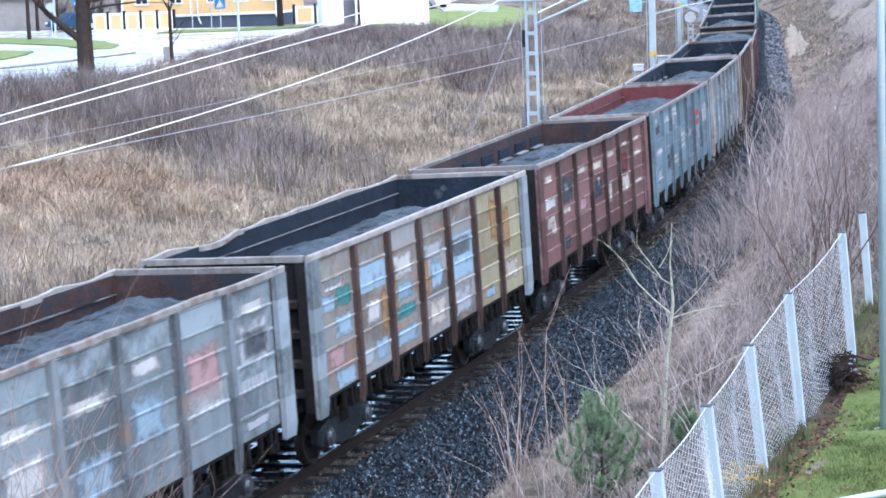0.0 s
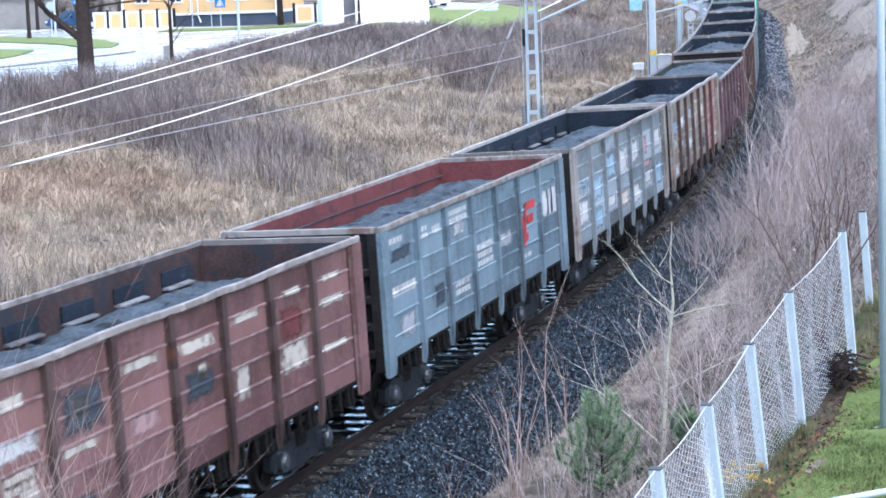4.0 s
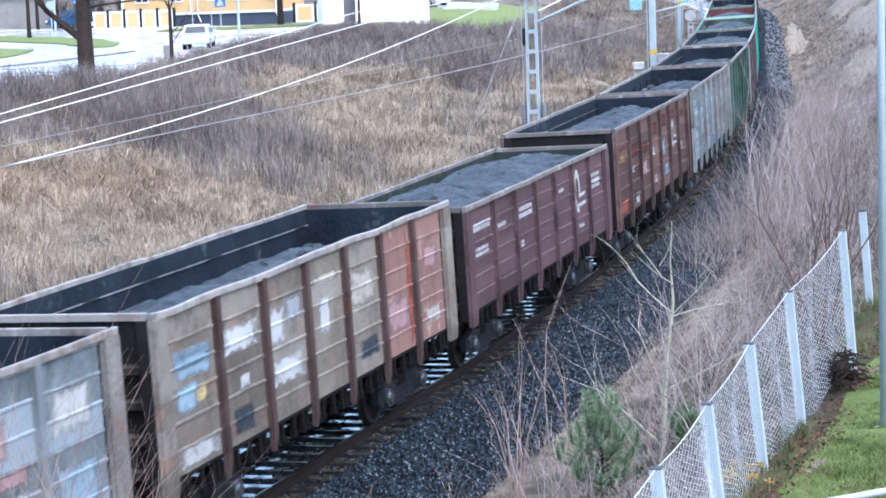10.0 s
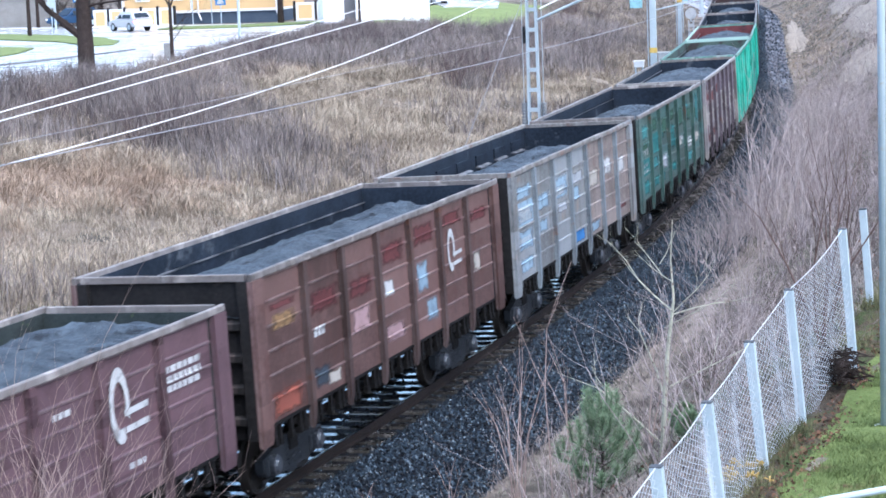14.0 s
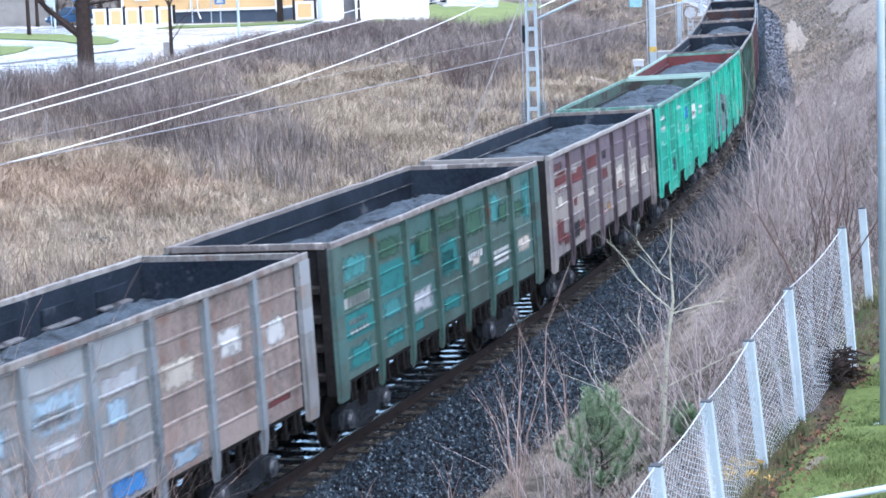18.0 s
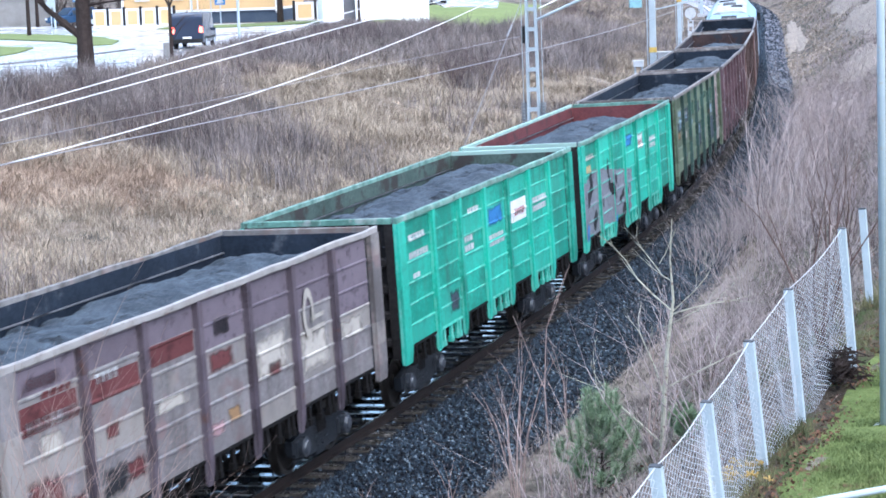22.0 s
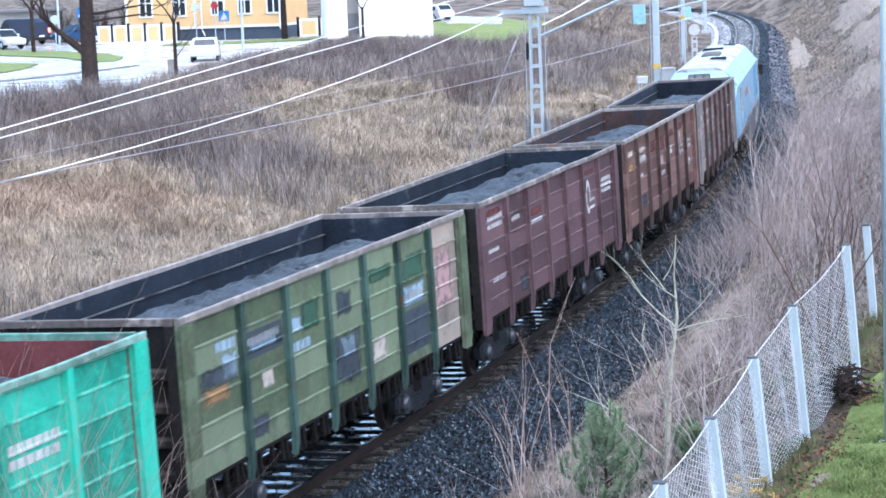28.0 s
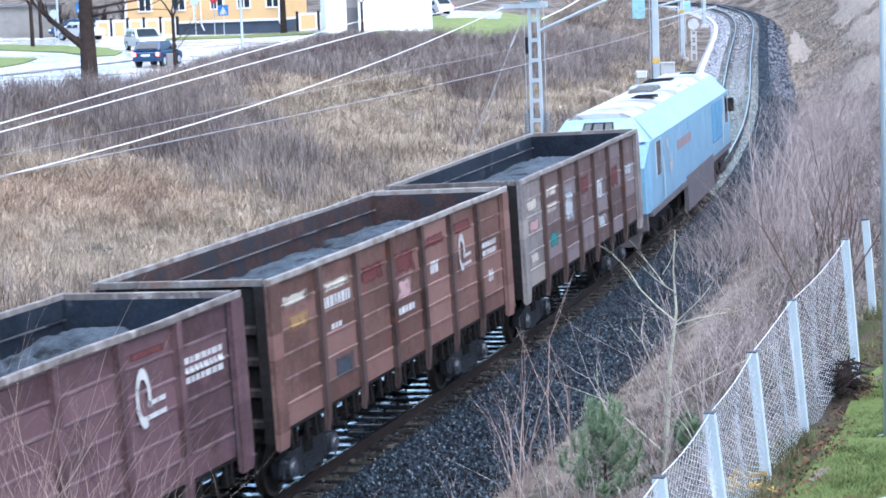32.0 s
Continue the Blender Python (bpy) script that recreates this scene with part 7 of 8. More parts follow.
straw = grass_mat("pale dry straw grass", (0.11, 0.086, 0.066), (0.54, 0.455, 0.355))
straw_red = grass_mat("reddish lodged grass", (0.145, 0.10, 0.074), (0.53, 0.41, 0.31))
weed_stem = grass_mat("purple-brown dry weed stems", (0.058, 0.049, 0.049), (0.30, 0.258, 0.245))
bank_dry = grass_mat("dull brown bank stalks", (0.085, 0.073, 0.069), (0.32, 0.275, 0.25))
weed_pale = grass_mat("grey-brown dry seed stalks", (0.14, 0.12, 0.115), (0.42, 0.37, 0.345))
green_low = grass_mat("low green-brown grass", (0.055, 0.062, 0.030), (0.20, 0.185, 0.10))
lawn_green = grass_mat("fresh green lawn blades", (0.06, 0.085, 0.028), (0.20, 0.245, 0.095))
grey_moss = grass_mat("grey-green low growth", (0.07, 0.075, 0.055), (0.22, 0.22, 0.17))
twig_red = shade("reddish young shoots", (0.18, 0.13, 0.115), (0.42, 0.32, 0.285), 0.8, 2.0, 0.1, per_island=0.3)
twig = shade("pinkish grey bare twigs", (0.19, 0.158, 0.155), (0.44, 0.375, 0.365), 0.85, 2.0, 0.2, per_island=0.25)
twig_brown = shade("dark red-brown stems", (0.06, 0.04, 0.036), (0.17, 0.115, 0.10), 0.85, 2.0, 0.2)
twig_dark = shade("dark bare twigs", (0.05, 0.036, 0.034), (0.15, 0.105, 0.10), 0.9, 2.0, 0.2, per_island=0.25)
twig_pale = shade("lichen-covered pale branches", (0.25, 0.25, 0.19), (0.50, 0.49, 0.40), 0.85, 6.0, 0.3, spots=(0.17, 0.13, 0.11), spot_amount=0.3, spot_scale=14)
needle = shade("blue-green pine needles", (0.085, 0.14, 0.075), (0.25, 0.335, 0.215), 0.7, 2.0, 0.0, per_island=0.4)
ochre_dry = shade("withered ochre flower heads", (0.22, 0.15, 0.05), (0.48, 0.34, 0.13), 0.9, 6.0, 0.2)
leaf_mould = shade("dark damp leaf mould", (0.030, 0.024, 0.018), (0.135, 0.105, 0.075), 0.9, 3.0, 1.0, spots=(0.075, 0.10, 0.04), spot_amount=0.55, spot_scale=1.8)
leaf_brown = shade("fallen brown leaves", (0.045, 0.025, 0.018), (0.16, 0.085, 0.055), 0.85, 2.0, 0.0, per_island=0.6)


def put_stuff(name, V, T, mat, label, category):
    return tagged(new(name, fast_mesh(name, V, T, mat)), label, category, kind="stuff")


def build_field():
    s, off, x, y = scatter(600000, -2, 128, -27.3, -4.0, 20)
    cx, cy = (np.repeat(q.reshape(-1, 20).mean(1), 20) for q in (x, y))
    far = np.sqrt((x - cx) ** 2 + (y - cy) ** 2) + 0.12
    ox, oy = (x - cx) / far, (y - cy) / far
    w = weediness(s, off)
    r = np.repeat(RNG.uniform(0, 1, len(s) // 20), 20)
    each = np.repeat(RNG.uniform(0.4, 1.5, len(s) // 20), 20)
    open_meadow = (off < -17.0) & (s > 115)
    edge = 1 - 0.5 * smooth(20.5, 25.5, -off) * smooth(48, 66, s)
    tall = edge * 0.75 + 0.3 * np.clip(wave(x * 0.9, y * 0.9), -1, 1) + 0.25 * np.clip(wave(x * 2.3 + 5, y * 2.1), -1, 1)
    pale = (r > w * 0.72 + 0.02) & ~open_meadow
    red = pale & (blob(s, off, 27, -17.5, 9, 4.2) + 0.3 * wave(s * 1.3, off * 1.6) > RNG.uniform(0.25, 0.75, len(s)))
    green = pale & ~red & ((-off < 6.0 + 3.0 * (1 - smooth(22, 40, s)) + 1.5 * wave(s, off)) & (RNG.uniform(0, 1, len(s)) < 0.75))
    plain = pale & ~red & ~green
    for m, mat, name, label, h0, h1, lean, wid in (
        (plain, straw, "dry_grass", "tall pale dry grass covering the field", 0.4, 0.95, 1.25, 0.019),
        (red, straw_red, "lodged_grass", "reddish dry grass pressed flat on the slope", 0.4, 0.8, 1.7, 0.020),
        (green, green_low, "green_grass", "low green grass beside the ballast", 0.12, 0.4, 0.4, 0.022)):
        n = int(m.sum())
        h = RNG.uniform(h0, h1, n) * tall[m] * each[m]
        V, T = blades(x[m], y[m], h, RNG.uniform(0.5, 1.2, n) * wid * (0.7 + s[m] / 120), np.full(n, lean) * RNG.uniform(0.4, 1.5, n), out=(ox[m], oy[m]))
        put_stuff(name, V, T, mat, label, "grass")
    dark = (r < w * 0.52) & ~open_meadow
    n = int(dark.sum())
    tuft = 1 + 0.5 * np.clip(blob(s[dark], off[dark], 39, -14.8, 5, 2.0) + blob(s[dark], off[dark], 46, -18.5, 8, 2.8) + 0.6 * wave(x[dark] * 1.1, y[dark] * 1.2), -0.6, 1)
    V, T = blades(x[dark], y[dark], RNG.uniform(0.6, 1.3, n) * edge[dark] * each[dark] * tuft, RNG.uniform(0.6, 1.4, n) * 0.017 * (0.8 + s[dark] / 110), RNG.uniform(0.05, 0.75, n))
    put_stuff("dead_weeds", V, T, weed_stem, "dense purple-brown dead weed stems in the field", "weeds")
    s, off, x, y = scatter(80000, 0, 140, -26.8, -5)
    m = (RNG.uniform(0, 1, len(s)) < np.clip(weediness(s, off) * 0.6 + 0.03, 0, 1)) & ~((off < -17) & (s > 115))
    n = int(m.sum())
    V, T = blades(x[m], y[m], RNG.uniform(0.8, 1.5, n) * (1 - 0.5 * smooth(20.5, 25.5, -off[m])), RNG.uniform(0.7, 1.4, n) * 0.019 * (0.8 + s[m] / 110), RNG.uniform(0.05, 0.55, n))
    put_stuff("seed_stalks", V, T, weed_pale, "upright grey-brown dry seed stalks", "weeds")
    # ragged tall weeds along the road's edge
    s, off, x, y = scatter(26000, 0, 112, -28.6, -24.5, 8)
    thick = np.clip(0.55 + 0.7 * wave(s * 0.5, off * 0.8), 0.05, 1.2)
    m = RNG.uniform(0, 1, len(s)) < thick
    n = int(m.sum())
    V, T = blades(x[m], y[m], RNG.uniform(0.35, 1.0, n) * (0.5 + 0.5 * thick[m]) * (1 + 0.8 * (1 - smooth(46, 66, s[m]))), RNG.uniform(0.016, 0.032, n) * (0.7 + s[m] / 120), RNG.uniform(0.1, 0.7, n))
    put_stuff("edge_weeds", V, T, weed_stem, "ragged dead weeds along the road's edge", "weeds")
    # far slopes on both sides of the curve
    for count, mat, name, label, h0, h1 in ((28000, weed_stem, "far_weeds", "brown weeds on the far slope", 0.4, 1.1), (62000, straw, "far_grass", "pale grass on the far slope", 0.4, 0.9)):
        s, off, x, y = scatter(count, 110, 215, -23, -5, 10)
        m = off > -17
        n = int(m.sum())
        V, T = blades(x[m], y[m], RNG.uniform(h0, h1, n), RNG.uniform(0.03, 0.06, n), RNG.uniform(0.2, 0.8, n))
        put_stuff(name, V, T, mat, label, "weeds")


def twig_mesh(name, seed, height, stems, spread, depth, mat, r0=0.016, split=2):
    rnd = random.Random(seed)
    k = Kit()
    for i in range(stems):
        a = 2 * math.pi * rnd.random()
        base = Vector((math.cos(a), math.sin(a), 0)) * rnd.uniform(0, 0.25)
        d = Vector((math.cos(a) * spread * rnd.random(), math.sin(a) * spread * rnd.random(), 1))
        limb(k, base - Vector((0, 0, 0.1)), d, height * rnd.uniform(0.45, 0.8), r0 * rnd.uniform(0.7, 1.2), depth, rnd, n=4, split=split, spread=0.9, shrink=0.58, bend=0.3)
    return mesh_of(name, k.v, k.f, mat)


def build_shrubs():
    rnd = random.Random(11)
    kinds = [twig_mesh("twigs", 20 + i, 1.9 + 0.4 * i, 8 + i, 1.1, 2, twig, 0.011) for i in range(4)]
    tall = [twig_mesh("twigs", 60 + i, 4.6 + 0.6 * i, 4, 0.4, 2, twig, 0.034) for i in range(3)]
    dark = [twig_mesh("twigs", 40 + i, 1.5, 12, 0.9, 2, twig_dark, 0.010) for i in range(2)]
    places = []
    for i in range(210):
        s = rnd.uniform(8, 95)
        off = rnd.uniform(5.6 if s < 24 else 4.4 if s < 32 else 3.4, 10.2) + max(0, s - 60) * 0.03
        places.append((s, off, rnd.random() < 0.25))
    for i in range(14):
        places.append((rnd.uniform(-4, 9), rnd.uniform(6.0, 9.6), rnd.random() < 0.3))
    for i in range(34):
        places.append((rnd.uniform(85, 185), rnd.uniform(6.5, 16), rnd.random() < 0.4))
    for i in range(75):
        places.append((rnd.uniform(62, 170), rnd.uniform(5.0, 11), True))
    for i in range(95):
        places.append((rnd.uniform(31, 78), rnd.uniform(3.3, 5.6), rnd.random() < 0.15))
    for i in range(34):
        places.append((rnd.uniform(25, 50), rnd.uniform(2.7, 3.9), False))
    for i in range(9):
        places.append((rnd.uniform(27, 52), rnd.uniform(3.9, 6.4), None))
    far_v, far_t = [], []
    for s, off, low in places:
        p = on_track(s, off, 0, 0)
        z = ground_z(p.x, p.y)
        me = rnd.choice(tall if low is None else dark if low else kinds)
        sc = rnd.uniform(0.5, 0.95) * (0.7 if low and s > 60 else 1.0)
        if s > 66:
            m = pose(p.x, p.y, z, 0, 0, rnd.uniform(0, 360)) @ Matrix.Scale(sc, 4)
            co = np.empty(len(me.vertices) * 3, np.float32)
            me.vertices.foreach_get("co", co)
            me.calc_loop_triangles()
            tri = np.empty(len(me.loop_triangles) * 3, np.int32)
            me.loop_triangles.foreach_get("vertices", tri)
            q = np.array(m)
            far_t.append(tri.reshape(-1, 3) + sum(len(a) for a in far_v))
            far_v.append(co.reshape(-1, 3) @ q[:3, :3].T + q[:3, 3])
            continue
        t = thing("bare_shrub", "bare pinkish-grey shrub on the railway bank" if not low else "low dark bare shrub on the railway bank", "shrub", "shrubs on the bank", m=pose(p.x, p.y, z, 0, 0, rnd.uniform(0, 360)) @ Matrix.Scale(sc, 4))
        part("crown", me, None, t)
    put_stuff("far_shrubs", np.concatenate(far_v), np.concatenate(far_t), twig, "thicket of bare grey-brown shrubs along the far bank", "shrubs")
    # bushes in the field
    for s, off, n in ((43, -18.5, 12), (77, -13.2, 14), (92, -21, 10), (62, -23, 8), (84, -23, 8), (104, -20.5, 8), (150, -14, 12), (122, -14, 8), (40, -22.5, 8), (112, -10, 6)):
        for i in range(n):
            p = on_track(s + rnd.gauss(0, 4), off + rnd.gauss(0, 1.3), 0, 0)
            t = thing("field_bush", "dark leafless bush standing in the dry field", "bush", "bushes in the field", m=pose(p.x, p.y, ground_z(p.x, p.y), 0, 0, rnd.uniform(0, 360)) @ Matrix.Scale(rnd.uniform(0.8, 1.4), 4))
            part("crown", rnd.choice(dark), None, t)


def tall_stems():
    """Bare stems close to the viewer on the near bank."""
    rnd = random.Random(5)
    spots = [(4.6, 1.2, 3.1), (4.9, 0.7, 2.7), (5.5, 0.3, 4.1), (4.9, 0.2, 2.6), (4.4, -1.8, 1.8), (3.6, -2.6, 1.6), (5.0, -15.2, 5.0), (4.8, -15.6, 4.8), (5.3, -15.8, 5.0), (4.9, -14.4, 4.5), (5.1, -16.2, 5.1), (4.6, -13.2, 4.31), (5.2, -14.0, 4.4), (5.6, -15.4, 4.7), (6.2, -0.6, 2.4), (5.8, -2.0, 1.7), (6.9, 1.0, 2.2)]
    for i, (x, y, h) in enumerate(spots):
        z = ground_z(x, y)
        near = y < -13
        k = Kit()
        for j in range(1 if i == 2 else 8 if near else 2):
            limb(k, (rnd.uniform(-0.1, 0.1), rnd.uniform(-0.1, 0.1), -0.05), (rnd.uniform(-0.15, 0.15), rnd.uniform(-0.15, 0.15), 1), h * rnd.uniform(0.8, 1) * (0.82 if near else 0.76), 0.010 if near else 0.015, 1 if i == 2 else 2, rnd, n=4, split=2, spread=0.8 if near else 0.5, shrink=0.42, bend=0.12)
        t = thing("bare_sapling", "thin bare upright stem beside the ballast", "shrub", "bare stems on the near bank", m=pose(x, y, z))
        part("stem", k, twig_red, t)


def fence_shrub():
    """A dark many-stemmed shrub behind the far fence bay."""
    rnd = random.Random(17)
    x, y = 9.95, -0.9
    t = thing("bare_shrub", "dark many-stemmed bare shrub behind the white fence", "shrub", "shrubs on the bank", m=pose(x, y, ground_z(x, y)))
    for j in range(7):
        k = limb(Kit(), (rnd.uniform(-0.12, 0.12), rnd.uniform(-0.2, 0.2), -0.1), (rnd.uniform(-0.35, 0.35), rnd.uniform(-0.3, 0.3), 1), rnd.uniform(1.5, 2.3), 0.018, 2, rnd, n=5, split=2, spread=0.6, shrink=0.5, bend=0.22)
        part("stem", k, twig_brown, t)


def lichen_tree():
    x, y = 7.66, -1.14
    t = thing("young_tree", "slender leafless young tree with pale lichen bark", "tree", m=pose(x, y, ground_z(x, y)))
    rnd = random.Random(21)
    k = Kit()
    pts = [(0.0, 0, -0.1), (0.06, 0, 0.9), (0.12, 0, 1.6), (0.22, 0.02, 2.3), (0.18, 0.05, 2.9), (0.22, 0.05, 3.5)]
    rs = [0.044, 0.037, 0.030, 0.021, 0.012, 0.006]
    for i in range(5):
        k.bar(pts[i], pts[i + 1], rs[i], 8, rs[i + 1])
    part("trunk", k, twig_pale, t)
    for a, d, ln, r in (((0, 0, 0.15), (-1.1, 0, 1.0), 1.5, 0.028), ((0, 0, 0.95), (1.0, 0.3, 0.5), 1.45, 0.028), ((0.02, 0, 0.95), (-0.25, 0, 1.0), 1.1, 0.026), ((0.2, 0, 2.15), (-1.0, 0, 0.85), 1.2, 0.022), ((0.2, 0, 2.1), (1.0, 0.2, 0.30), 1.1, 0.022), ((0.2, 0, 2.12), (0.75, -0.2, 0.75), 0.9, 0.016), ((0.19, 0, 2.6), (-0.8, 0, 0.5), 0.6, 0.012), ((0.05, 0, 2.7), (-0.6, 0.1, 0.8), 0.7, 0.014), ((0.03, 0, 2.85), (0.6, 0, 0.9), 0.6, 0.013), ((0.08, 0, 1.9), (0.9, -0.4, 0.5), 0.9, 0.014)):
        part("branch", limb(Kit(), a, d, ln * 0.85, r * 0.60, 3, rnd, n=5, split=2, spread=0.75, shrink=0.42, bend=0.22), twig_pale, t)


def young_pine(x, y, h, seed):
    rnd = random.Random(seed)
    t = thing("young_pine", "small bushy young pine with upright candles", "pine", m=pose(x, y, ground_z(x, y)))
    part("trunk", Kit().bar((0, 0, -0.1), (0, 0, h * 0.9), 0.03, 8, 0.012), bark, t)
    arms = 46
    for i in range(arms):
        f = i / arms
        z0 = h * (0.02 + 0.76 * f)
        a = i * 2.4 + rnd.uniform(-0.4, 0.4)
        reach = (0.40 * (1 - f) ** 0.7 + 0.05) * h * rnd.uniform(0.5, 1.12)
        a0 = Vector((0, 0, z0))
        tip = Vector((math.cos(a) * reach, math.sin(a) * reach, min(h, z0 + 0.14 * h * rnd.uniform(0.5, 1.3))))
        up = tip + Vector((math.cos(a) * 0.04, math.sin(a) * 0.04, 0.16 * h * rnd.uniform(0.5, 1.3)))
        br = part("branch", Kit().bar(a0, tip, 0.009, 4, 0.006).bar(tip, up, 0.007, 4, 0.004), bark, t)
        V, T = [], []
        for j in range(230):
            g = rnd.random()
            p0, p1 = (a0, tip) if g < 0.55 else (tip, up)
            q = p0.lerp(p1, 0.25 + 0.75 * rnd.random() if g < 0.55 else rnd.random())
            d = ((p1 - p0).normalized() * 0.6 + Vector((rnd.uniform(-1, 1), rnd.uniform(-1, 1), rnd.uniform(-0.5, 1.1))) * 0.9).normalized()
            e = q + d * rnd.uniform(0.08, 0.17)
            sd = d.orthogonal().normalized() * 0.0046
            o = len(V)
            V += [q - sd, q + sd, e]
            T.append((o, o + 1, o + 2))
        tagged(part("needles", fast_mesh("needles", [tuple(v) for v in V], T, needle), None, br), kind="stuff")


def build_lawn():
    xs, ys = np.meshgrid(np.linspace(10.98, 26, 26), np.linspace(-24, 3.5, 40))
    z = terrain(xs.ravel(), ys.ravel()) + 0.02 + 0.03 * wave(xs.ravel() * 4, ys.ravel() * 4)
    nx = 26
    v = np.stack([xs.ravel(), ys.ravel(), z], 1)
    f = [(j * nx + i, j * nx + i + 1, (j + 1) * nx + i + 1, (j + 1) * nx + i) for j in range(39) for i in range(nx - 1)]
    tagged(new("lawn", mesh_of("lawn", v, f, lawn_earth, True)), "short green lawn with worn brown patches", "lawn", kind="structure")
    n = 150000
    x, y = RNG.uniform(10.95, 15.5, n), RNG.uniform(-14, 0.5, n)
    keep = RNG.uniform(0, 1, n) < np.clip(0.1 + (x - 11.05) * 2.4 + 0.35 * wave(x * 3, y * 3), 0.0, 1) * smooth(1.5, -2.5, y)
    x, y = x[keep], y[keep]
    m = len(x)
    V, T = blades(x, y, RNG.uniform(0.03, 0.075, m) * (1 + 0.5 * np.clip(wave(x * 5, y * 5), -1, 1)), RNG.uniform(0.005, 0.01, m), RNG.uniform(0.3, 1.2, m))
    V[:, 2] += 0.05
    put_stuff("lawn_grass", V, T, lawn_green, "fresh green blades of the lawn", "grass")
    # dark leaf mould between fence and lawn, with a wavering edge
    ys = np.arange(-15, 3, 0.25)
    v, f = [], []
    for j, y in enumerate(ys):
        e = 11.12 + 0.10 * math.sin(y * 2.1) + 0.07 * math.sin(y * 5.3 + 1)
        for x in np.linspace(10.45, e, 6):
            v.append((x, y, ground_z(x, y) + 0.055 + 0.012 * math.sin(9 * x + 7 * y) - (0.08 if x in (10.45, e) else 0)))
    f = [(j * 6 + i, j * 6 + i + 1, j * 6 + i + 7, j * 6 + i + 6) for j in range(len(ys) - 1) for i in range(5)]
    tagged(new("soil_strip", mesh_of("soil_strip", v, f, leaf_mould, True)), "dark leaf mould along the fence's foot", "soil", kind="structure")
    # leaf litter at the fence's foot and on the bank
    n = 2300
    x, y = np.concatenate([RNG.normal(10.98, 0.15, n), RNG.uniform(6, 10.7, n)]), np.concatenate([RNG.uniform(-14, 2, n), RNG.uniform(-8, 20, n)])
    n = len(x)
    z = terrain(x, y) + RNG.uniform(0.03, 0.09, n)
    a = RNG.uniform(0, 6.28, n)
    r = RNG.uniform(0.014, 0.032, n)
    d1 = np.stack([np.cos(a) * r, np.sin(a) * r, RNG.uniform(-0.02, 0.02, n)], 1)
    d2 = np.stack([-np.sin(a) * r * 0.6, np.cos(a) * r * 0.6, RNG.uniform(-0.02, 0.02, n)], 1)
    c = np.stack([x, y, z], 1)
    V = np.stack([c - d1, c + d2, c + d1, c - d2], 1).reshape(-1, 3)
    o = np.arange(n)[:, None] * 4
    T = np.concatenate([o + np.array([0, 1, 2]), o + np.array([0, 2, 3])], 1).reshape(-1, 3)
    put_stuff("fallen_leaves", V, T, leaf_brown, "fallen brown leaves along the fence and bank", "leaves")
    # rough grass through the fence's foot
    n = 9000
    x, y = RNG.normal(10.70, 0.13, n), RNG.uniform(-16, 4, n)
    q = wave(x * 2, y * 2.3) > 0.15
    x, y = x[q], y[q]
    n = len(x)
    V, T = blades(x, y, RNG.uniform(0.08, 0.32, n), RNG.uniform(0.006, 0.012, n), RNG.uniform(0.1, 0.7, n))
    put_stuff("fence_grass", V, T, green_low, "rough unmown grass at the fence's foot", "grass")
    # bank cover: thin dry stalks, dark litter and grey-green low growth, in patches, clear of the bare sand
    s, off, x, y = scatter(130000, -10, 95, 2.9, 10.6, 6)
    pick = RNG.uniform(0, 1, len(s)) + 0.35 * wave(s * 0.9, off * 1.4)
    bare = np.zeros(len(s))
    for cs, co, rs, ro in SAND:
        bare = np.maximum(bare, blob(s, off, cs, co, rs, ro))
    pick[RNG.uniform(0.1, 0.8, len(s)) < bare] = 0.1
    for m, mat, name, label in (((pick > 0.5), bank_dry, "bank_grass", "thin dry grass and stalks on the bank"), ((pick > 0.15) & (pick <= 0.5), weed_stem, "bank_litter", "dark brown litter and dead stalks on the bank"), ((pick <= 0.05), grey_moss, "bank_moss", "grey-green low growth on the bank")):
        n = int(m.sum())
        V, T = blades(x[m], y[m], RNG.uniform(0.06, 0.3, n), RNG.uniform(0.008, 0.02, n), RNG.uniform(0.4, 1.5, n))
        put_stuff(name, V, T, mat, label, "grass")
    s, off, x, y = scatter(60000, 85, 200, 3.5, 22, 8)
    bare = np.zeros(len(s))
    for cs, co, rs, ro in SAND:
        bare = np.maximum(bare, blob(s, off, cs, co, rs, ro))
    # mostly straw, so the far bank's haze is imitated by a paler mix
    pick = RNG.uniform(0, 1, len(s)) + 0.4 * wave(s * 0.35, off * 0.6)
    keep = RNG.uniform(0, 0.75, len(s)) > bare
    for m, mat, name, label in (((pick > 0.38), straw, "far_bank_grass", "dry grass on the far bank, paled in place of haze"), ((pick > 0.15) & (pick <= 0.38), weed_stem, "far_bank_weeds", "dark brown growth on the far bank"), ((pick <= 0.15), grey_moss, "far_bank_moss", "grey-green low growth on the far bank")):
        m = m & keep
        n = int(m.sum())
        V, T = blades(x[m], y[m], RNG.uniform(0.1, 0.4, n), RNG.uniform(0.02, 0.045, n), RNG.uniform(0.4, 1.5, n))
        put_stuff(name, V, T, mat, label, "grass")


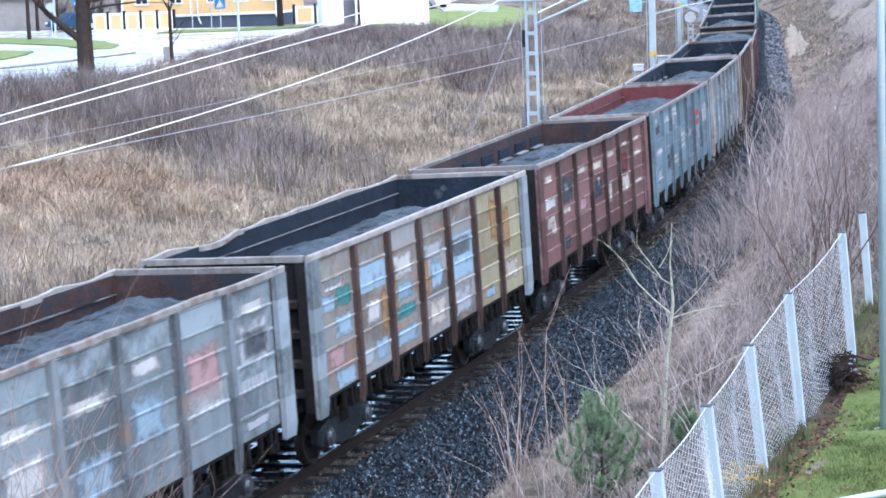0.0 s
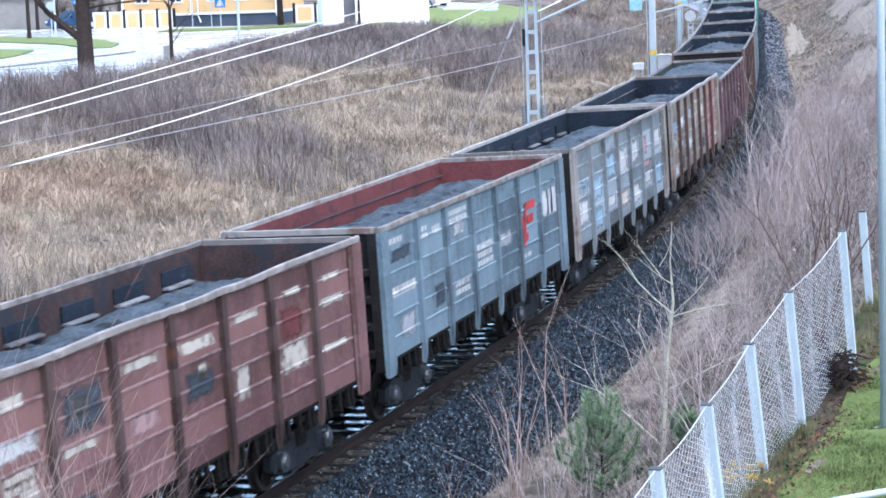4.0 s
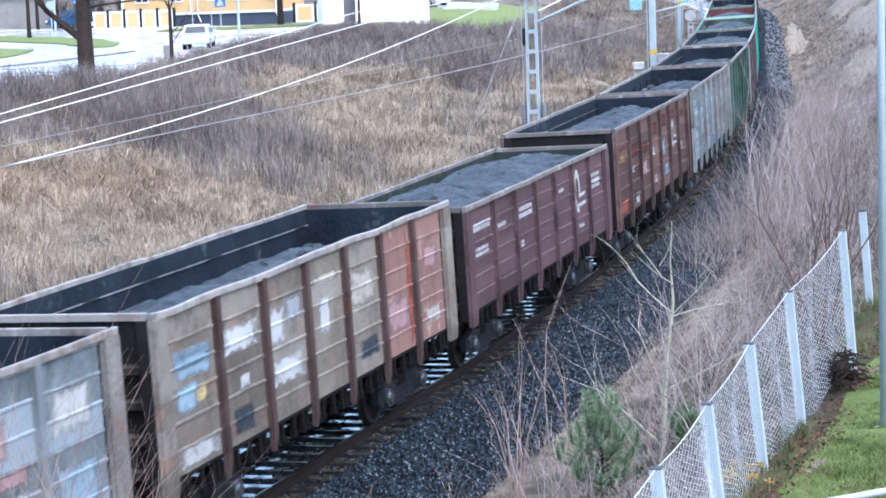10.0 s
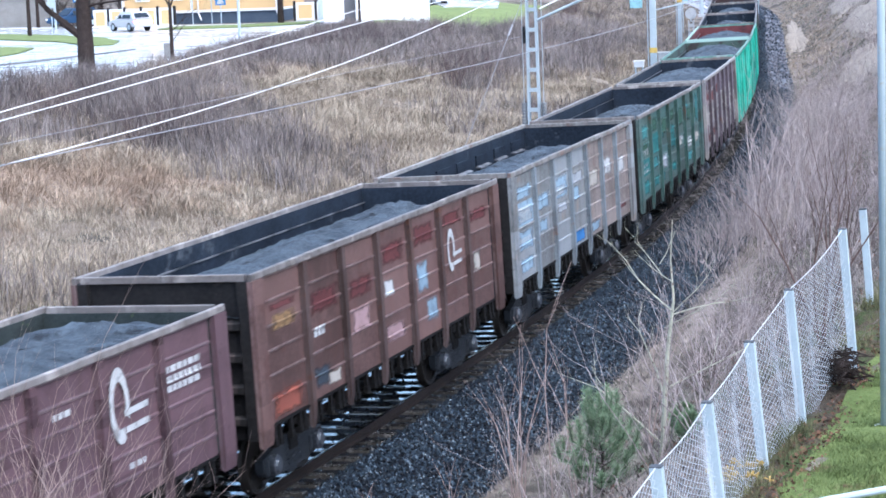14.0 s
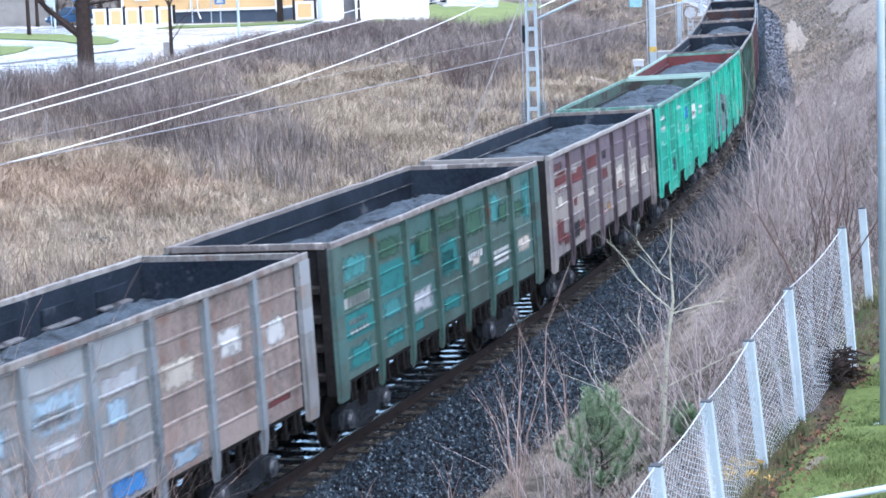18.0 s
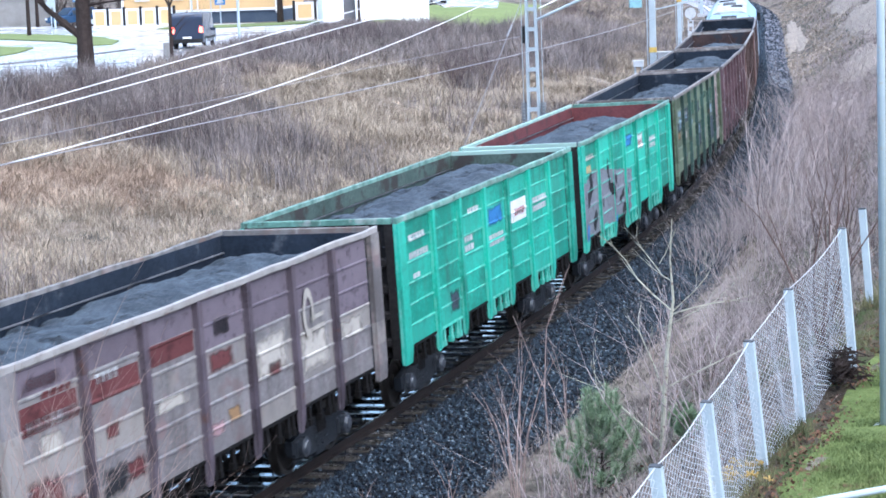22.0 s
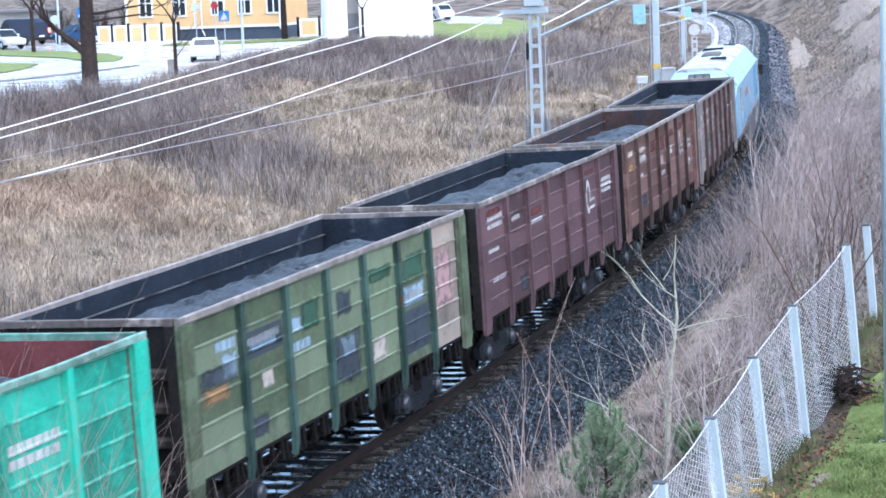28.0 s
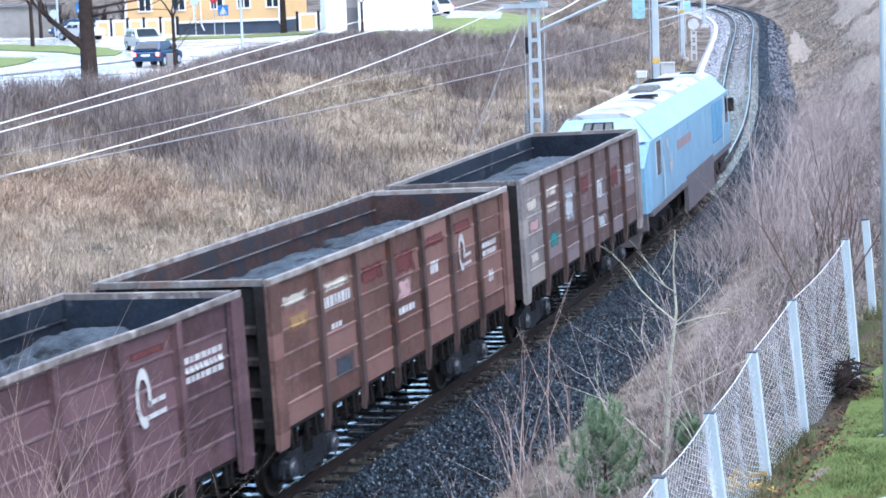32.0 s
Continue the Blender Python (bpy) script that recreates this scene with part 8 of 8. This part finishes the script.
def dried_flowers():
    """A clump of withered ochre flower stalks at the fence's foot."""
    rnd = random.Random(12)
    x, y = FLOWERS
    t = thing("dried_flowers", "withered ochre flower stalks at the fence's foot", "plant", m=pose(x, y, ground_z(x, y)))
    for i in range(26):
        a = Vector((rnd.gauss(0, 0.14), rnd.gauss(0, 0.25), 0))
        b = a + Vector((rnd.uniform(-0.08, 0.08), rnd.uniform(-0.08, 0.08), rnd.uniform(0.12, 0.28)))
        stalk = part("stalk", Kit().bar(a, b, 0.005, 4), weed_pale, t)
        k = Kit()
        for j in range(7):
            e = b + Vector((rnd.gauss(0, 0.03), rnd.gauss(0, 0.03), rnd.uniform(-0.01, 0.03)))
            k.bar(b, e, 0.004, 4, 0.014)
        part("flower_head", k, ochre_dry, stalk)


def brush_pile():
    rnd = random.Random(31)
    x, y = 10.82, -4.7
    t = thing("brush_pile", "dark heap of cut brushwood by the fence", "brush pile", m=pose(x, y, ground_z(x, y)))
    k = Kit()
    for i in range(320):
        a = Vector((rnd.gauss(0, 0.13), rnd.gauss(0, 0.2), abs(rnd.gauss(0.2, 0.13))))
        d = Vector((rnd.uniform(-1, 1), rnd.uniform(-1, 1), rnd.uniform(-0.35, 0.35))).normalized() * rnd.uniform(0.12, 0.28)
        k.bar(a - d / 2, a + d / 2, rnd.uniform(0.005, 0.014), 4)
    part("brush", k, bark, t)


def ballast_stones():
    n = 105000
    s = np.concatenate([RNG.uniform(-12, 40, n * 3 // 5), RNG.uniform(40, 120, n * 2 // 5), RNG.uniform(120, 215, n // 4)])
    n = len(s)
    off = np.where(RNG.uniform(0, 1, n) < 0.8, RNG.uniform(1.3, 3.65, n), RNG.uniform(-2.6, 1.3, n))
    X, Y, Z, TH = (np.interp(s, LINE[:, 0], LINE[:, i]) for i in (1, 2, 3, 4))
    surf = np.interp(np.abs(off), [0, 1.9, 3.0, 3.8], [-0.235, -0.235, -0.60, -1.0]) + off * CANT
    r = RNG.uniform(0.024, 0.05, n) * np.where(s > 120, 1.7, np.where(s > 40, 1.25, 1.0))
    c = np.stack([X + off * np.cos(TH), Y + off * np.sin(TH), Z + surf + r * np.where(np.abs(off) < 1.4, -0.15, 0.3)], 1)
    base = np.array([(1, 0, 0), (-1, 0, 0), (0, 1, 0), (0, -1, 0), (0, 0, 1), (0, 0, -1)], float)
    jit = base[None] * RNG.uniform(0.65, 1.35, (n, 6, 1)) + RNG.uniform(-0.35, 0.35, (n, 6, 3))
    V = (c[:, None] + jit * r[:, None, None]).reshape(-1, 3)
    tri = np.array([(0, 2, 4), (2, 1, 4), (1, 3, 4), (3, 0, 4), (2, 0, 5), (1, 2, 5), (3, 1, 5), (0, 3, 5)])
    T = (np.arange(n)[:, None, None] * 6 + tri[None]).reshape(-1, 3)
    # stones that carry the painted glare, more of them along the far curve
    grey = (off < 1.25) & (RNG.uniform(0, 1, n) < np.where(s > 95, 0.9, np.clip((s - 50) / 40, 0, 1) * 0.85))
    shiny = RNG.uniform(0, 1, n) < 0.22
    gone = (off > 2.0) & (s > 90) & (RNG.uniform(0, 1, n) < 0.93)
    for m, mat, label in ((~grey & ~gone & ~shiny, stone_dark, "sharp dark wet ballast stones beside the rails"), (~grey & ~gone & shiny, stone_wet, "glistening wet ballast stones among the dark ones"), (grey, stone_grey, "glare-painted pale grey ballast stones on the far curve")):
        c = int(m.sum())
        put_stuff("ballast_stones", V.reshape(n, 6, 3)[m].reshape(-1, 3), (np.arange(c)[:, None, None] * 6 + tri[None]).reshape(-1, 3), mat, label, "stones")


# bare sand; the far right-hand patches are widened in place of pale haze
SAND = ((142, 4.4, 24, 0.9), (89, 7.3, 11, 1.5), (118, 9.2, 15, 2.0), (150, 9.5, 20, 2.4), (72, 5.6, 1.2, 0.7), (92, -8.4, 2.4, 1.5), (23, 4.15, 8, 0.36))


def sand_patches():
    rnd = random.Random(8)
    for s, off, rs, ro in SAND:
        k, rings, n = Kit(), 7, 48
        ph = [rnd.uniform(0, 6.28) for _ in range(4)]
        v = []
        for j in range(rings + 1):
            for i in range(n):
                a = 2 * math.pi * i / n
                edge = 0.9 + 0.14 * math.sin(3 * a + ph[0]) + 0.1 * math.sin(7 * a + ph[1]) + 0.08 * math.sin(13 * a + ph[2])
                q = j / rings
                p = on_track(s + rs * q * edge * math.cos(a), off + ro * q * edge * math.sin(a), 0, 0)
                v.append((p.x, p.y, ground_z(p.x, p.y) + (0.16 if s > 60 else 0.05) * (1 - q * q) + 0.05 - 0.16 * (j == rings)))
        f = [(j * n + i, j * n + (i + 1) % n, (j + 1) * n + (i + 1) % n, (j + 1) * n + i) for j in range(rings) for i in range(n)]
        near = 0 < off and s < 40
        tagged(new("bare_earth" if near else "sand_patch", mesh_of("sand_patch", v, f, path_earth if near else sand, True)), "bare trodden earth above the ballast" if near else "bare patch of pale sand on the bank", "earth" if near else "sand", kind="structure")


sand_patches()
build_field()
build_shrubs()
tall_stems()
fence_shrub()
lichen_tree()
young_pine(7.05, -2.3, 1.5, 3)
young_pine(8.25, -1.9, 0.34, 4)
young_pine(7.6, 0.6, 0.4, 6)
build_lawn()
dried_flowers()
brush_pile()
ballast_stones()


# ---------------------------------------------------------------- what moves
TRAVEL = ((0, 0.0), (6, 36.4), (9, 55.15), (13, 79.7), (19, 116.6), (23, 141.1), (28, 171.5), (32, 196.75))


def travelled(t):
    """Metres that the train has gone at t seconds: nearly steady, about 6.15 m/s."""
    a = np.array(TRAVEL, float)
    c = np.polyfit(a[:, 0], a[:, 1], 3)
    return float(np.polyval(c, t) - np.polyval(c, 0))


def vehicle_pose(s_mid, half):
    """A vehicle's pose from its two bogies on the line."""
    a, b = on_track(s_mid - half), on_track(s_mid + half)
    d = (b - a).normalized()
    side = Vector((math.cos(at(s_mid)[3]), math.sin(at(s_mid)[3]), 0)) * math.cos(CANT) + Vector((0, 0, math.sin(CANT)))
    x = (side - d * side.dot(d)).normalized()
    z = x.cross(d)
    m = Matrix((x, d, z)).transposed().to_4x4()
    m.translation = (a + b) / 2
    return m


# the way round the junction, in and out again
LOOP = ((-45, 44), (-41.0, 59.1), (-40.4, 63.2), (-39.6, 66.0), (-39.2, 68.7), (-38.9, 71.1), (-39.1, 74.1), (-39.4, 77.3), (-39.6, 79.4), (-40.1, 82.7), (-41.2, 86.5), (-43.2, 91.3), (-46.9, 98.6), (-51.1, 105.0), (-55.1, 109.1), (-58.2, 112.2), (-61.8, 114.5), (-65.3, 116.5), (-69.8, 118.6), (-72.4, 119.9), (-74.8, 120.8), (-78.5, 122.2), (-100, 129))
CROSS = ((-100, 131), (-78, 117.5), (-72.1, 113.7), (-65.2, 109.5), (-58.7, 105.6), (-54.9, 102.2), (-50.4, 97.5), (-46, 92))


def along(path, d):
    P = np.array(path, float)
    L = np.concatenate([[0], np.cumsum(np.hypot(*np.diff(P, axis=0).T))])
    f = lambda q: (np.interp(q, L, P[:, 0]), np.interp(q, L, P[:, 1]))
    (x, y), (x0, y0), (x1, y1) = f(d), f(d - 1.4), f(d + 1.4)
    return pose(x, y, ground_z(x, y) + 0.05, 0, 0, math.degrees(math.atan2(y1 - y0, x1 - x0)) - 90)


DRIVES = {
    "estate": (LOOP, ((3.4, 0.0), (5.6, 17.0), (6, 19.7), (6.5, 22.0), (7, 25.2), (7.5, 28.1), (8, 31.7), (8.5, 34.5), (9, 37.7), (9.5, 40.5), (10, 43.1), (10.5, 46.7), (11, 50.9), (11.5, 55.5), (12, 60.6), (12.5, 66.0), (13, 69.0), (13.5, 73.1), (14, 76.2), (14.5, 78.8), (16.5, 89.4), (17, 92.0), (17.5, 94.7), (20.3, 119.7))),
    "van": (LOOP, ((16.1, 0.0), (18.2, 15.9), (18.5, 18.2), (19, 21.4), (19.5, 24.6), (20, 28.4), (20.5, 31.5), (21, 35.0), (21.5, 38.3), (22, 41.4), (22.5, 44.4), (23, 48.6), (23.5, 56.1), (24, 64.4), (24.5, 69.0), (25, 72.6), (25.5, 76.8), (27.5, 89.1), (28, 91.8), (28.5, 95.4), (31.2, 119.7))),
    "sedan": (LOOP, ((22, 0.0), (24.2, 16.6), (24.5, 18.8), (25, 22.3), (25.5, 26.2), (27.5, 41.8), (28, 45.8), (28.5, 50.9), (29, 56.7), (29.5, 63.0), (29.8, 66.3), (30, 67.6), (30.2, 69.8), (30.4, 71.4), (30.6, 73.1), (30.8, 74.7), (31, 75.9), (31.4, 79.4), (31.6, 80.4), (31.8, 81.8), (32, 83.8))),
    "white2": (CROSS, ((24.3, 0), (27.7, 30.8), (28, 34.5), (28.5, 37.2), (29, 41), (29.5, 43.8), (29.8, 45.2), (30.2, 48.8), (30.4, 50.2), (30.6, 51.2), (30.8, 52.5), (31, 53.8), (31.4, 55.8), (31.8, 58.5), (32, 59))),
    "blue": (LOOP, ((27.8, 0.0), (30, 17.0), (30.2, 18.2), (30.4, 19.7), (30.6, 20.9), (30.8, 22.4), (31, 24.4), (31.2, 26.2), (31.4, 27.9), (31.6, 30.3), (31.8, 32.1), (32, 33.4))),
}


def motions():
    for idx, ob, dz in CARS:
        mid = (idx - 0.5) * PITCH_L
        walk(ob, [(t, vehicle_pose(mid - travelled(t), 4.325)) for t in range(33)])
    mid = len(WAGONS) * PITCH_L - PITCH_L + 0.55 + LOCO_HALF
    walk(LOCO, [(t, vehicle_pose(mid - travelled(t), 6.7)) for t in range(33)])
    # wheels turn as they roll
    spin = [(t * 0.11, travelled(t * 0.11) / 0.4785) for t in range(290)] + [(32.0, travelled(32.0) / 0.4785)]
    for ob, y in WHEELSETS:
        walk(ob, [(t, Matrix.Translation((0, y, 0.4785)) @ Matrix.Rotation(a, 4, "X")) for t, a in spin])
    for name, (path, keys) in DRIVES.items():
        T = [k[0] for k in keys]
        D = [k[1] for k in keys]
        rows = sorted({0.0, *T, 32.0, *np.arange(max(0, T[0]), min(32, T[-1]), 0.5).tolist()})
        walk(VEHICLES[name], [(t, along(path, float(np.interp(t, T, D)))) for t in rows])


motions()
